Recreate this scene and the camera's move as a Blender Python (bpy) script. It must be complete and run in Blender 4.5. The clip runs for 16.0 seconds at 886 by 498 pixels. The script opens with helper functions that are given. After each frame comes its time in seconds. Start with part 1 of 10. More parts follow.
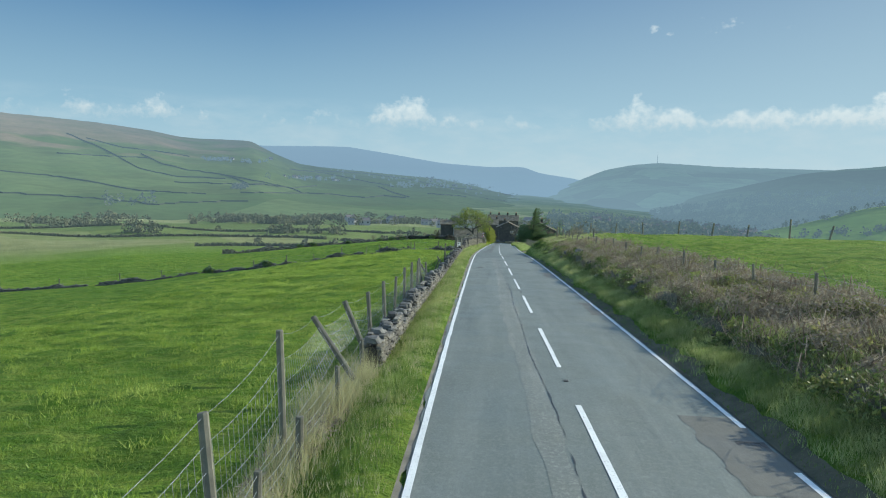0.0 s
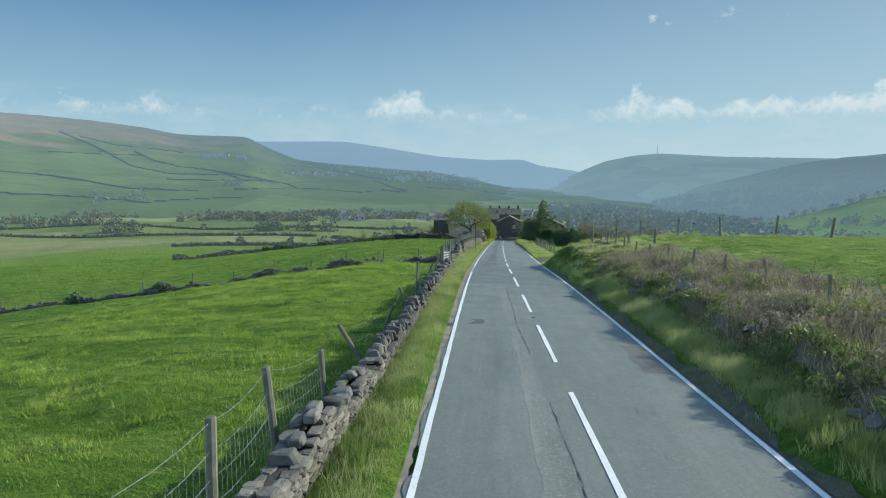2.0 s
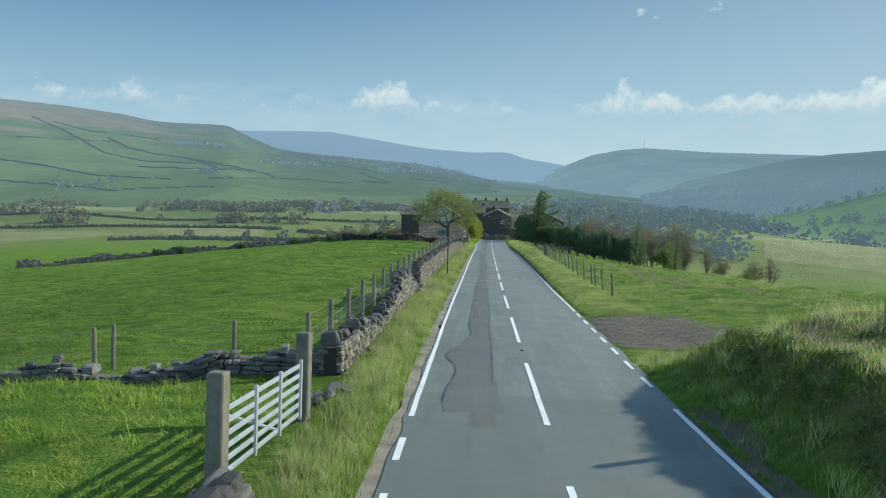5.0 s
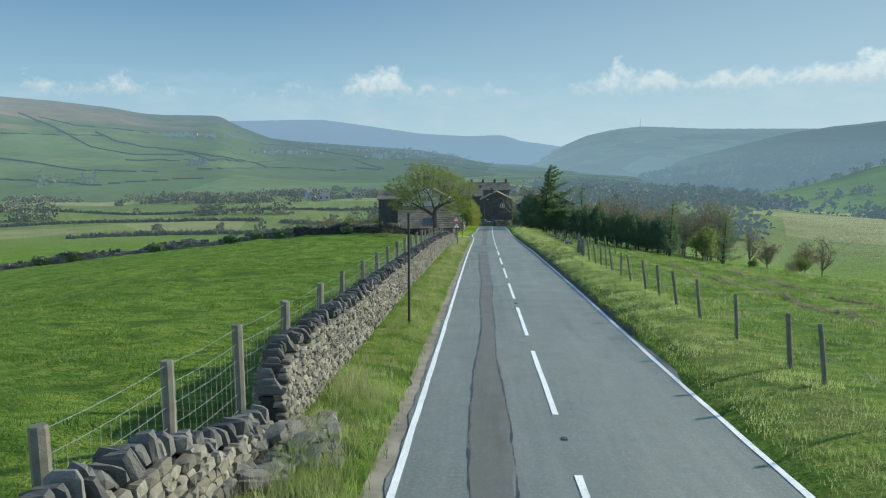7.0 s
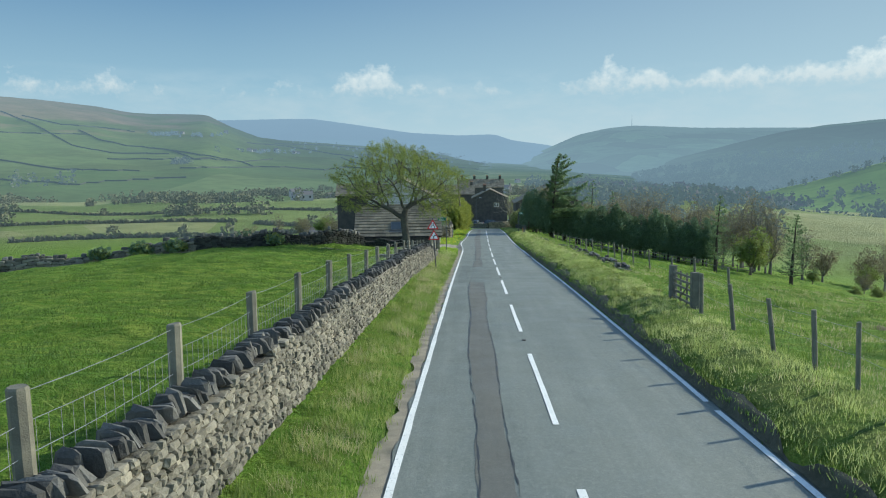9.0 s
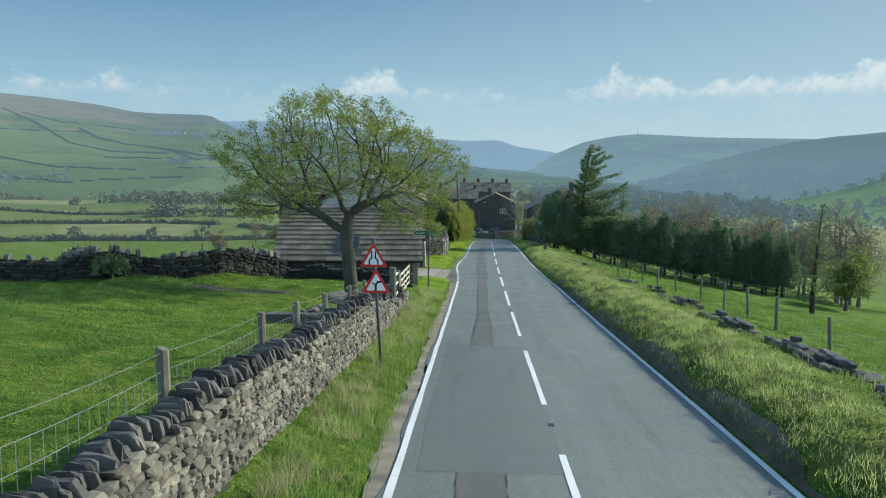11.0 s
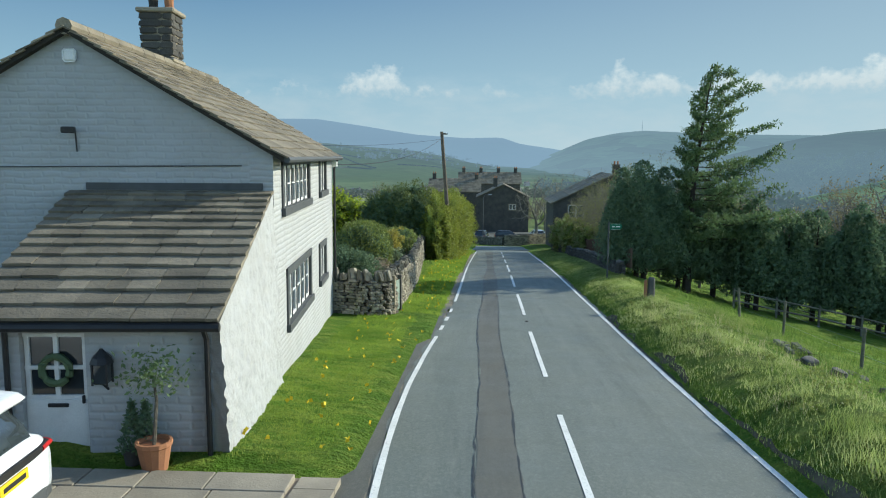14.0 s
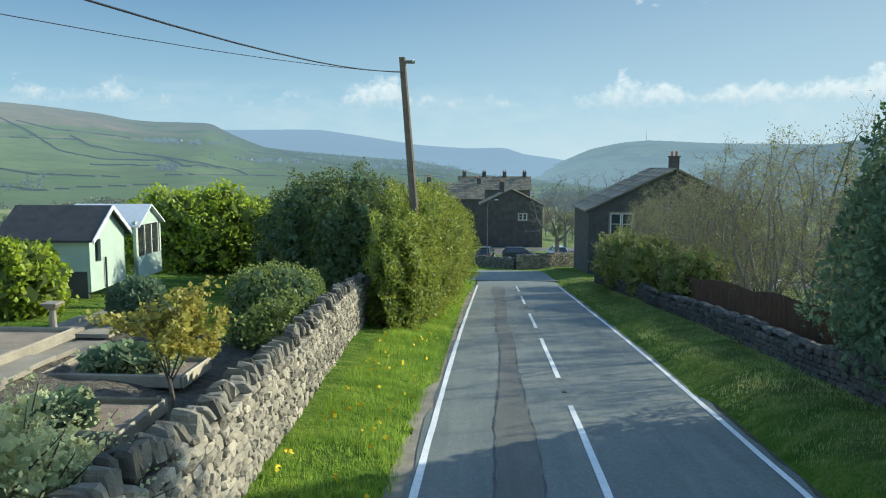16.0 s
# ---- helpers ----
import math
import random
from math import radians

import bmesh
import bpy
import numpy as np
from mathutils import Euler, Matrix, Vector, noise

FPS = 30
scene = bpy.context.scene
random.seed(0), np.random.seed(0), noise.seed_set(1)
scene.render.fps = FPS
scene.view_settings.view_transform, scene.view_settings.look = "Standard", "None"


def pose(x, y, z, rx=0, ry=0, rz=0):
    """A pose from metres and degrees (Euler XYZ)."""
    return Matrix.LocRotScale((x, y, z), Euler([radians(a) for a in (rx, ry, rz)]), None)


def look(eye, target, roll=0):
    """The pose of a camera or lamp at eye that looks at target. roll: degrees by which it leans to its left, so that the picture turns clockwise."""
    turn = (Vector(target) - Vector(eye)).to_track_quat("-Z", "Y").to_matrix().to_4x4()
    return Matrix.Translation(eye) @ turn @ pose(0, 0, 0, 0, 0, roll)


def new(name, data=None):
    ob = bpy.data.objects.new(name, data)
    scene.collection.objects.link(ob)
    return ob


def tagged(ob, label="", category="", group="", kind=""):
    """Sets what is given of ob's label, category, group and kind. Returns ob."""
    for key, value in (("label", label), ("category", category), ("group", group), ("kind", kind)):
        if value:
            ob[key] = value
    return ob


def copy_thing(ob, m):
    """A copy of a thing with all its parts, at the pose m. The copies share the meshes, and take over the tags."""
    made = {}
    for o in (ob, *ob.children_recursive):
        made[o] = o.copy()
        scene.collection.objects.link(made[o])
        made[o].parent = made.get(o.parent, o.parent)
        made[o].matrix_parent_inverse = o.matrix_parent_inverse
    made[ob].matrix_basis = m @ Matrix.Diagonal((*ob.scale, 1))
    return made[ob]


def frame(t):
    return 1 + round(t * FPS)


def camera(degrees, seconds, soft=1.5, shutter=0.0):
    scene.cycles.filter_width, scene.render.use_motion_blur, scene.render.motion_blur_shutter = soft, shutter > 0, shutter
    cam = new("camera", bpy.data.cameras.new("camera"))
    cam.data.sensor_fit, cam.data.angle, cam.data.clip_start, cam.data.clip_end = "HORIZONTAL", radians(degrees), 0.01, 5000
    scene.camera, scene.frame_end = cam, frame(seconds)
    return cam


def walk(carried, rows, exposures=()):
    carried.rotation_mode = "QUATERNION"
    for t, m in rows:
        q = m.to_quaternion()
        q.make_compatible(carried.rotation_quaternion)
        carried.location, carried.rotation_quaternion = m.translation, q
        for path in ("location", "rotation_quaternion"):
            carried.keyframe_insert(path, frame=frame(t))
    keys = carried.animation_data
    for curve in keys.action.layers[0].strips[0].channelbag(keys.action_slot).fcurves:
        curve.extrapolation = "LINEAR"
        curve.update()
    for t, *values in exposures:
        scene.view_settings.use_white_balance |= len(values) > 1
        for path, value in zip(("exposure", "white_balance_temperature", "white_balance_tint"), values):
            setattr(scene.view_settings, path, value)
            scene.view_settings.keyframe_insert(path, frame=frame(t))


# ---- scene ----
# Camera on the upper deck of a bus, going down a straight hill road
cam = camera(62.2, 16.0, soft=1.1)
PATH = [
    (0.0, -0.96, -0.00, 3.69, 4.41, -5.29, 1.32),
    (0.5, -1.11, 6.69, 3.48, 4.42, -5.30, 1.07),
    (1.0, -1.26, 13.40, 3.23, 4.43, -5.35, 0.83),
    (1.5, -1.42, 20.15, 2.94, 4.43, -5.49, 0.63),
    (2.0, -1.58, 26.95, 2.62, 4.39, -5.76, 0.51),
    (2.5, -1.73, 33.84, 2.29, 4.27, -6.03, 0.51),
    (3.0, -1.84, 40.85, 1.93, 4.01, -6.21, 0.70),
    (3.5, -1.93, 47.93, 1.59, 3.69, -6.27, 0.97),
    (4.0, -2.01, 55.03, 1.22, 3.44, -6.21, 1.25),
    (4.5, -2.08, 62.12, 0.83, 3.25, -6.18, 1.39),
    (5.0, -2.14, 69.15, 0.41, 3.17, -6.32, 1.28),
    (5.5, -2.20, 76.13, -0.09, 3.14, -6.58, 0.96),
    (6.0, -2.25, 83.05, -0.61, 3.13, -6.90, 0.50),
    (6.5, -2.30, 89.91, -1.11, 3.10, -7.21, -0.00),
    (7.0, -2.33, 96.72, -1.61, 3.01, -7.47, -0.46),
    (7.5, -2.36, 103.47, -2.12, 2.81, -7.62, -0.74),
    (8.0, -2.37, 110.13, -2.65, 2.59, -7.66, -0.86),
    (8.5, -2.38, 116.67, -3.15, 2.40, -7.61, -0.79),
    (9.0, -2.38, 123.07, -3.62, 2.33, -7.50, -0.50),
    (9.5, -2.36, 129.40, -4.07, 2.34, -7.35, -0.12),
    (10.0, -2.35, 135.72, -4.54, 2.39, -7.20, 0.24),
    (10.5, -2.33, 142.11, -5.01, 2.47, -7.10, 0.48),
    (11.0, -2.31, 148.64, -5.50, 2.53, -7.08, 0.54),
    (11.5, -2.29, 155.38, -6.01, 2.55, -7.18, 0.35),
    (12.0, -2.26, 162.24, -6.56, 2.54, -7.32, 0.09),
    (12.5, -2.23, 169.12, -7.14, 2.51, -7.44, -0.06),
    (13.0, -2.20, 175.92, -7.72, 2.48, -7.46, 0.13),
    (13.5, -2.18, 182.65, -8.25, 2.59, -7.41, 0.30),
    (14.0, -2.18, 189.35, -8.78, 2.75, -7.23, 0.42),
    (14.5, -2.17, 196.00, -9.31, 2.79, -7.09, 0.62),
    (15.0, -2.15, 202.59, -9.82, 2.76, -6.91, 0.60),
    (15.5, -2.13, 209.07, -10.27, 2.79, -6.85, 0.28),
    (16.0, -2.11, 215.66, -10.69, 3.02, -6.41, 0.24),
]


def aim(x, y, z, yaw, pitch, roll):
    a, b = radians(yaw), radians(pitch)
    ahead = Vector((-math.sin(a) * math.cos(b), math.cos(a) * math.cos(b), math.sin(b)))
    return look((x, y, z), Vector((x, y, z)) + ahead, roll)


walk(cam, [(r[0], aim(*r[1:])) for r in PATH], exposures=[(0.0, 0.33, 6350, 1), (11.0, 0.33, 6350, 1), (12.5, 0.46, 6350, 1), (13.0, 0.52, 6350, 1), (13.5, 0.34, 6350, 1), (14.0, 0.27, 6350, 1), (14.9, 0.17, 6350, 1), (15.5, 0.38, 6370, 1), (16.0, 0.52, 6380, 1)])

# ---- light ----
SUN_AZ, SUN_EL = 62.0, 24.5          # from +y towards +x, above the horizon
world = bpy.data.worlds.new("world")
scene.world = world
world.use_nodes = True
wn = world.node_tree.nodes
sky = wn.new("ShaderNodeTexSky")
sky.sky_type, sky.sun_disc = "NISHITA", False
sky.sun_elevation, sky.sun_rotation = radians(SUN_EL), radians(SUN_AZ)
sky.altitude, sky.air_density, sky.dust_density, sky.ozone_density = 250, 1.0, 0.3, 2.0
wn["Background"].inputs["Strength"].default_value = 0.23
world.node_tree.links.new(sky.outputs[0], wn["Background"].inputs["Color"])
sun = new("sun", bpy.data.lights.new("sun", "SUN"))
sun.data.energy, sun.data.angle, sun.data.color = 5.0, radians(0.6), (1.0, 0.93, 0.80)
_d = Vector((math.sin(radians(SUN_AZ)) * math.cos(radians(SUN_EL)), math.cos(radians(SUN_AZ)) * math.cos(radians(SUN_EL)), math.sin(radians(SUN_EL))))
sun.matrix_world = look(_d * 100, (0, 0, 0))

# ---- materials ----


class Nodes:
    """A short way to write node materials."""

    def __init__(self, name):
        self.m = bpy.data.materials.new(name)
        self.m.use_nodes = True
        self.t = self.m.node_tree
        self.b = self.t.nodes["Principled BSDF"]
        self.pos = self.t.nodes.new("ShaderNodeNewGeometry").outputs["Position"]

    def link(self, a, b):
        self.t.links.new(a, b)

    def put(self, sock, v):
        if isinstance(v, (int, float)):
            sock.default_value = v
        elif isinstance(v, (tuple, list)):
            sock.default_value = (*v, 1.0) if len(v) == 3 and sock.type == "RGBA" else v
        else:
            self.link(v, sock)

    def noise(self, scale, detail=4.0, rough=0.55, vec=None, stretch=None):
        n = self.t.nodes.new("ShaderNodeTexNoise")
        n.inputs["Scale"].default_value, n.inputs["Detail"].default_value, n.inputs["Roughness"].default_value = scale, detail, rough
        v = vec or self.pos
        if stretch:
            mp = self.t.nodes.new("ShaderNodeMapping")
            mp.inputs["Scale"].default_value = stretch
            self.link(v, mp.inputs["Vector"])
            v = mp.outputs[0]
        self.link(v, n.inputs["Vector"])
        return n.outputs["Fac"]

    def ramp(self, fac, lo, hi, a=0.0, b=1.0):
        n = self.t.nodes.new("ShaderNodeMapRange")
        for k, v in zip(("Value", "From Min", "From Max", "To Min", "To Max"), (fac, lo, hi, a, b)):
            self.put(n.inputs[k], v)
        return n.outputs[0]

    def mix(self, fac, a, b, mode="MIX"):
        n = self.t.nodes.new("ShaderNodeMix")
        n.data_type, n.blend_type = "RGBA", mode
        self.put(n.inputs[0], fac)
        self.put(n.inputs[6], a)
        self.put(n.inputs[7], b)
        return n.outputs[2]

    def math(self, op, a, b=0.0):
        n = self.t.nodes.new("ShaderNodeMath")
        n.operation = op
        self.put(n.inputs[0], a)
        self.put(n.inputs[1], b)
        return n.outputs[0]

    def attr(self, name):
        n = self.t.nodes.new("ShaderNodeVertexColor")
        n.layer_name = name
        s = self.t.nodes.new("ShaderNodeSeparateColor")
        self.link(n.outputs["Color"], s.inputs[0])
        return s.outputs

    def island(self):
        return self.t.nodes["Geometry"].outputs["Random Per Island"] if "Geometry" in self.t.nodes else None

    def random(self):
        return self.t.nodes.new("ShaderNodeObjectInfo").outputs["Random"]

    def bump(self, height, dist=0.02, strength=0.6):
        n = self.t.nodes.new("ShaderNodeBump")
        n.inputs["Distance"].default_value, n.inputs["Strength"].default_value = dist, strength
        self.link(height, n.inputs["Height"])
        self.link(n.outputs[0], self.b.inputs["Normal"])
        return self

    def done(self, color, rough=0.8, metal=0.0, spec=0.3):
        self.put(self.b.inputs["Base Color"], color)
        self.put(self.b.inputs["Roughness"], rough)
        self.b.inputs["Metallic"].default_value = metal
        self.b.inputs["Specular IOR Level"].default_value = spec
        return self.m


def plain(name, c1, c2, scale=3.0, rough=0.8, bump=0.01, fine=40.0, metal=0.0, vary=0.25, spec=0.3):
    """Two-scale mottled surface with fine relief; islands and objects differ a little."""
    k = Nodes(name)
    base = k.mix(k.ramp(k.noise(scale), 0.3, 0.7), c1, c2)
    grain = k.noise(fine, 3)
    base = k.mix(k.ramp(grain, 0.3, 0.75, 0.0, 0.35), base, tuple(c * 0.55 for c in c1))
    if vary:
        shade = k.math("ADD", k.ramp(k.island(), 0, 1, 1 - vary, 1 + vary * 0.6), k.ramp(k.random(), 0, 1, -vary * 0.4, vary * 0.4))
        base = k.mix(1.0, base, shade, "MULTIPLY")
    if bump:
        k.bump(k.math("ADD", grain, k.noise(scale * 3)), bump)
    return k.done(base, rough, metal, spec)


def foliage(name, c1, c2, rough=0.6, through_light=0.35, patchy=None):
    """Leaves: two greens by leaf, some light through them."""
    k = Nodes(name)
    c = k.mix(k.island(), c1, c2)
    c = k.mix(k.ramp(k.noise(0.8), 0.35, 0.7, 0, 0.6), c, tuple(0.5 * (a + b) * 0.7 for a, b in zip(c1, c2)))
    if patchy:
        c = k.mix(k.ramp(k.noise(0.75, 5, 0.6, stretch=(0.7, 1.3, 1)), 0.44, 0.62, 0, 0.75), c, patchy[0])
        c = k.mix(k.ramp(k.noise(0.42, 4, 0.6), 0.52, 0.68, 0, 0.7), c, patchy[1])
    k.done(c, rough, 0.0, 0.25)
    tr = k.t.nodes.new("ShaderNodeBsdfTranslucent")
    k.link(c, tr.inputs["Color"])
    mx = k.t.nodes.new("ShaderNodeMixShader")
    mx.inputs[0].default_value = through_light
    k.link(k.b.outputs[0], mx.inputs[1])
    k.link(tr.outputs[0], mx.inputs[2])
    k.link(mx.outputs[0], k.t.nodes["Material Output"].inputs["Surface"])
    return k.m


def haze_mix(k, air, near, far, d0=500.0, d1=3600.0, low=0.0):
    """Paints haze as emission mixed into a far surface, more of it with distance from the hill road, and more low down
    in the valley.
    """
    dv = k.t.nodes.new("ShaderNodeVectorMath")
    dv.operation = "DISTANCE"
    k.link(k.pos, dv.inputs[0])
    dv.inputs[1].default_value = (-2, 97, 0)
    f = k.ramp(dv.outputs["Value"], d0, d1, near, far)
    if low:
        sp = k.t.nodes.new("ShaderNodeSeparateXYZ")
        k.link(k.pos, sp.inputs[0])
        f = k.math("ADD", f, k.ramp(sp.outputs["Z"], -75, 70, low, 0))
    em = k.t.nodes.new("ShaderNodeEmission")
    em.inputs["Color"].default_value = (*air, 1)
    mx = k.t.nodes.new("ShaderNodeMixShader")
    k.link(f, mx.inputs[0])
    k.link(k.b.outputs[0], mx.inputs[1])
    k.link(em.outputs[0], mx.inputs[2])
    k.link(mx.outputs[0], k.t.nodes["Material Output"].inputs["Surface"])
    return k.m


def ground_material():
    k = Nodes("pasture")
    z = k.attr("zone")
    g1 = k.mix(k.ramp(k.noise(0.35, 5), 0.3, 0.7), (0.105, 0.205, 0.020), (0.165, 0.285, 0.032))
    g1 = k.mix(k.ramp(k.noise(1.9, 5, 0.7, stretch=(0.6, 1.2, 1)), 0.42, 0.66), g1, (0.30, 0.37, 0.065))
    g1 = k.mix(k.ramp(k.noise(0.9, 4, 0.6, stretch=(0.5, 1.0, 1)), 0.52, 0.66, 0, 0.75), g1, (0.060, 0.130, 0.014))
    g1 = k.mix(k.ramp(k.noise(0.05, 3), 0.40, 0.65, 0, 0.4), g1, (0.09, 0.20, 0.028))
    fine = k.noise(14.0, 4, 0.7)
    g1 = k.mix(k.ramp(fine, 0.35, 0.6, 0.45, 0.0), g1, (0.050, 0.105, 0.012))
    dry = k.mix(k.ramp(k.noise(3.0, 5), 0.3, 0.7), (0.20, 0.165, 0.085), (0.11, 0.095, 0.05))
    dry = k.mix(k.ramp(fine, 0.4, 0.65, 0, 0.7), dry, (0.19, 0.16, 0.085))
    soil = k.mix(k.ramp(k.noise(5.0, 5), 0.3, 0.7), (0.26, 0.23, 0.18), (0.15, 0.128, 0.10))
    patchy = k.math("MULTIPLY", z[0], k.ramp(k.noise(0.9, 4), 0.30, 0.55))
    c = k.mix(patchy, g1, dry)
    c = k.mix(k.ramp(k.math("ADD", z[2], k.ramp(k.noise(1.2), 0, 1, -0.5, 0.5)), 0.4, 0.6), c, soil)
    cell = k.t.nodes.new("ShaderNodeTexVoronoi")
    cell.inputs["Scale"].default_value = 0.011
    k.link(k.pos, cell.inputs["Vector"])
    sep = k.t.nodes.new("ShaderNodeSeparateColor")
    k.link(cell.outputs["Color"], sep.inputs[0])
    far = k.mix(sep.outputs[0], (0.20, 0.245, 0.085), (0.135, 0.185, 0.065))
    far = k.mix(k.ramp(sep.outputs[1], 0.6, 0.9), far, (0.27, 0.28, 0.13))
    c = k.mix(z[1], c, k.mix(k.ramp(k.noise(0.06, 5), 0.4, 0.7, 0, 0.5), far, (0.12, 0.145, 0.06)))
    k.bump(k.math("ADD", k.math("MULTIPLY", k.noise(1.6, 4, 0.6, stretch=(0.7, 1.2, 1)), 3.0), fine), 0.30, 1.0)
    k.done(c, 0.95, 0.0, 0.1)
    # haze over the far valley is glow mixed into the ground
    return haze_mix(k, (0.25, 0.36, 0.45), 0.0, 0.66, 320, 3600)


def road_material(name="worn_asphalt", tone=1.0, coarse=1.0, tint=(1, 1, 1)):
    """Old rolled asphalt: streaks along the wheel tracks, pale worn chippings, dark binder, fine cracks."""
    k = Nodes(name)
    t = lambda *c: tuple(q * tone * w for q, w in zip(c, tint))
    c = k.mix(k.ramp(k.noise(0.25, 5, stretch=(1.2, 0.25, 1)), 0.3, 0.7), t(0.128, 0.146, 0.128), t(0.168, 0.184, 0.158))
    c = k.mix(k.ramp(k.noise(0.9, 5, 0.65, stretch=(2.4, 0.12, 1)), 0.46, 0.70, 0, 0.55 * coarse), c, t(0.225, 0.238, 0.205))
    c = k.mix(k.ramp(k.noise(0.7, 6, 0.7, stretch=(2.0, 0.14, 1)), 0.54, 0.72, 0, 0.75), c, t(0.088, 0.099, 0.088))
    c = k.mix(k.ramp(k.noise(1.7, 6, 0.72), 0.57, 0.72, 0, 0.5 * coarse), c, t(0.105, 0.115, 0.102))
    grain = k.noise(70.0, 3, 0.8)
    c = k.mix(k.ramp(grain, 0.34, 0.66, 0.50, 0), c, t(0.065, 0.074, 0.066))
    c = k.mix(k.ramp(k.noise(17.0, 4, 0.75, stretch=(1, 0.7, 1)), 0.48, 0.76, 0, 0.5 * coarse), c, t(0.265, 0.275, 0.24))
    cr = k.t.nodes.new("ShaderNodeTexVoronoi")
    cr.feature, cr.inputs["Scale"].default_value = "DISTANCE_TO_EDGE", 0.9
    wob = k.t.nodes.new("ShaderNodeTexNoise")
    wob.inputs["Scale"].default_value = 2.5
    k.link(k.pos, wob.inputs["Vector"])
    k.link(k.mix(0.10, k.pos, wob.outputs["Color"], "LINEAR_LIGHT"), cr.inputs["Vector"])
    crack = k.math("MULTIPLY", k.ramp(cr.outputs["Distance"], 0.0, 0.012, 1, 0), k.ramp(k.noise(0.22), 0.60, 0.66, 0, 0.35 * coarse))
    c = k.mix(crack, c, (0.03, 0.03, 0.032))
    k.bump(k.math("ADD", grain, k.math("MULTIPLY", k.noise(9.0, 3), 0.5)), 0.007, 0.8)
    return k.done(c, k.ramp(k.noise(0.8, 4), 0.3, 0.7, 0.56, 0.78), 0.0, 0.35)


def paint_material():
    k = Nodes("worn_road_paint")
    c = k.mix(k.ramp(k.noise(22.0, 5, 0.75), 0.56, 0.70), (0.72, 0.72, 0.68), (0.17, 0.175, 0.175))
    c = k.mix(k.ramp(k.noise(1.5, 3), 0.4, 0.75, 0, 0.4), c, (0.40, 0.40, 0.38))
    k.bump(k.noise(80.0, 2), 0.004)
    return k.done(c, 0.6)


def glass_material():
    k = Nodes("window_glass")
    k.b.inputs["Transmission Weight"].default_value = 0.0
    return k.done(k.mix(k.ramp(k.noise(0.7), 0.3, 0.7), (0.015, 0.020, 0.024), (0.04, 0.05, 0.055)), 0.04, 0.0, 0.8)


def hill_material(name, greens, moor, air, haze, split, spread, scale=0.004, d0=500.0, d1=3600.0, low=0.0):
    """Distant land: pasture in fields, moor above, with haze painted in as glow."""
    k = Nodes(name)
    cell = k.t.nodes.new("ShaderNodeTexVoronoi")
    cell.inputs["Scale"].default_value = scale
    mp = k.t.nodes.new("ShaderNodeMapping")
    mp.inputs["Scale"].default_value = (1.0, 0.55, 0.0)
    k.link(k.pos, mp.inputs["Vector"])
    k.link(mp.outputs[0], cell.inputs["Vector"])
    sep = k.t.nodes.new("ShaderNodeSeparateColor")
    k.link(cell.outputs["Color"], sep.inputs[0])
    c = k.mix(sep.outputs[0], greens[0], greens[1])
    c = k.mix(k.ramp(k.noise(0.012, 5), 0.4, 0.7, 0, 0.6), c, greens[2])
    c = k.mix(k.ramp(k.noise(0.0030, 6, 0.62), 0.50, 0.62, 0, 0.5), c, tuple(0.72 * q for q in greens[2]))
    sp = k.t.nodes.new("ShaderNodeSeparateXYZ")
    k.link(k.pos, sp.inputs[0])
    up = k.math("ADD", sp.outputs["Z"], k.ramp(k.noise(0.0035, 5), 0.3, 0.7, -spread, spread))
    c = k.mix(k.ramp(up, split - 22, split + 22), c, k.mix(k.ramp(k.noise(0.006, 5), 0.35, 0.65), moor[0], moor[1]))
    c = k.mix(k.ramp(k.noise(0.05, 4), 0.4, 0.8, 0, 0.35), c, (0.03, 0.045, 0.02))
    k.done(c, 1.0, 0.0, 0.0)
    return haze_mix(k, air, haze[0], haze[1], d0, d1, low)


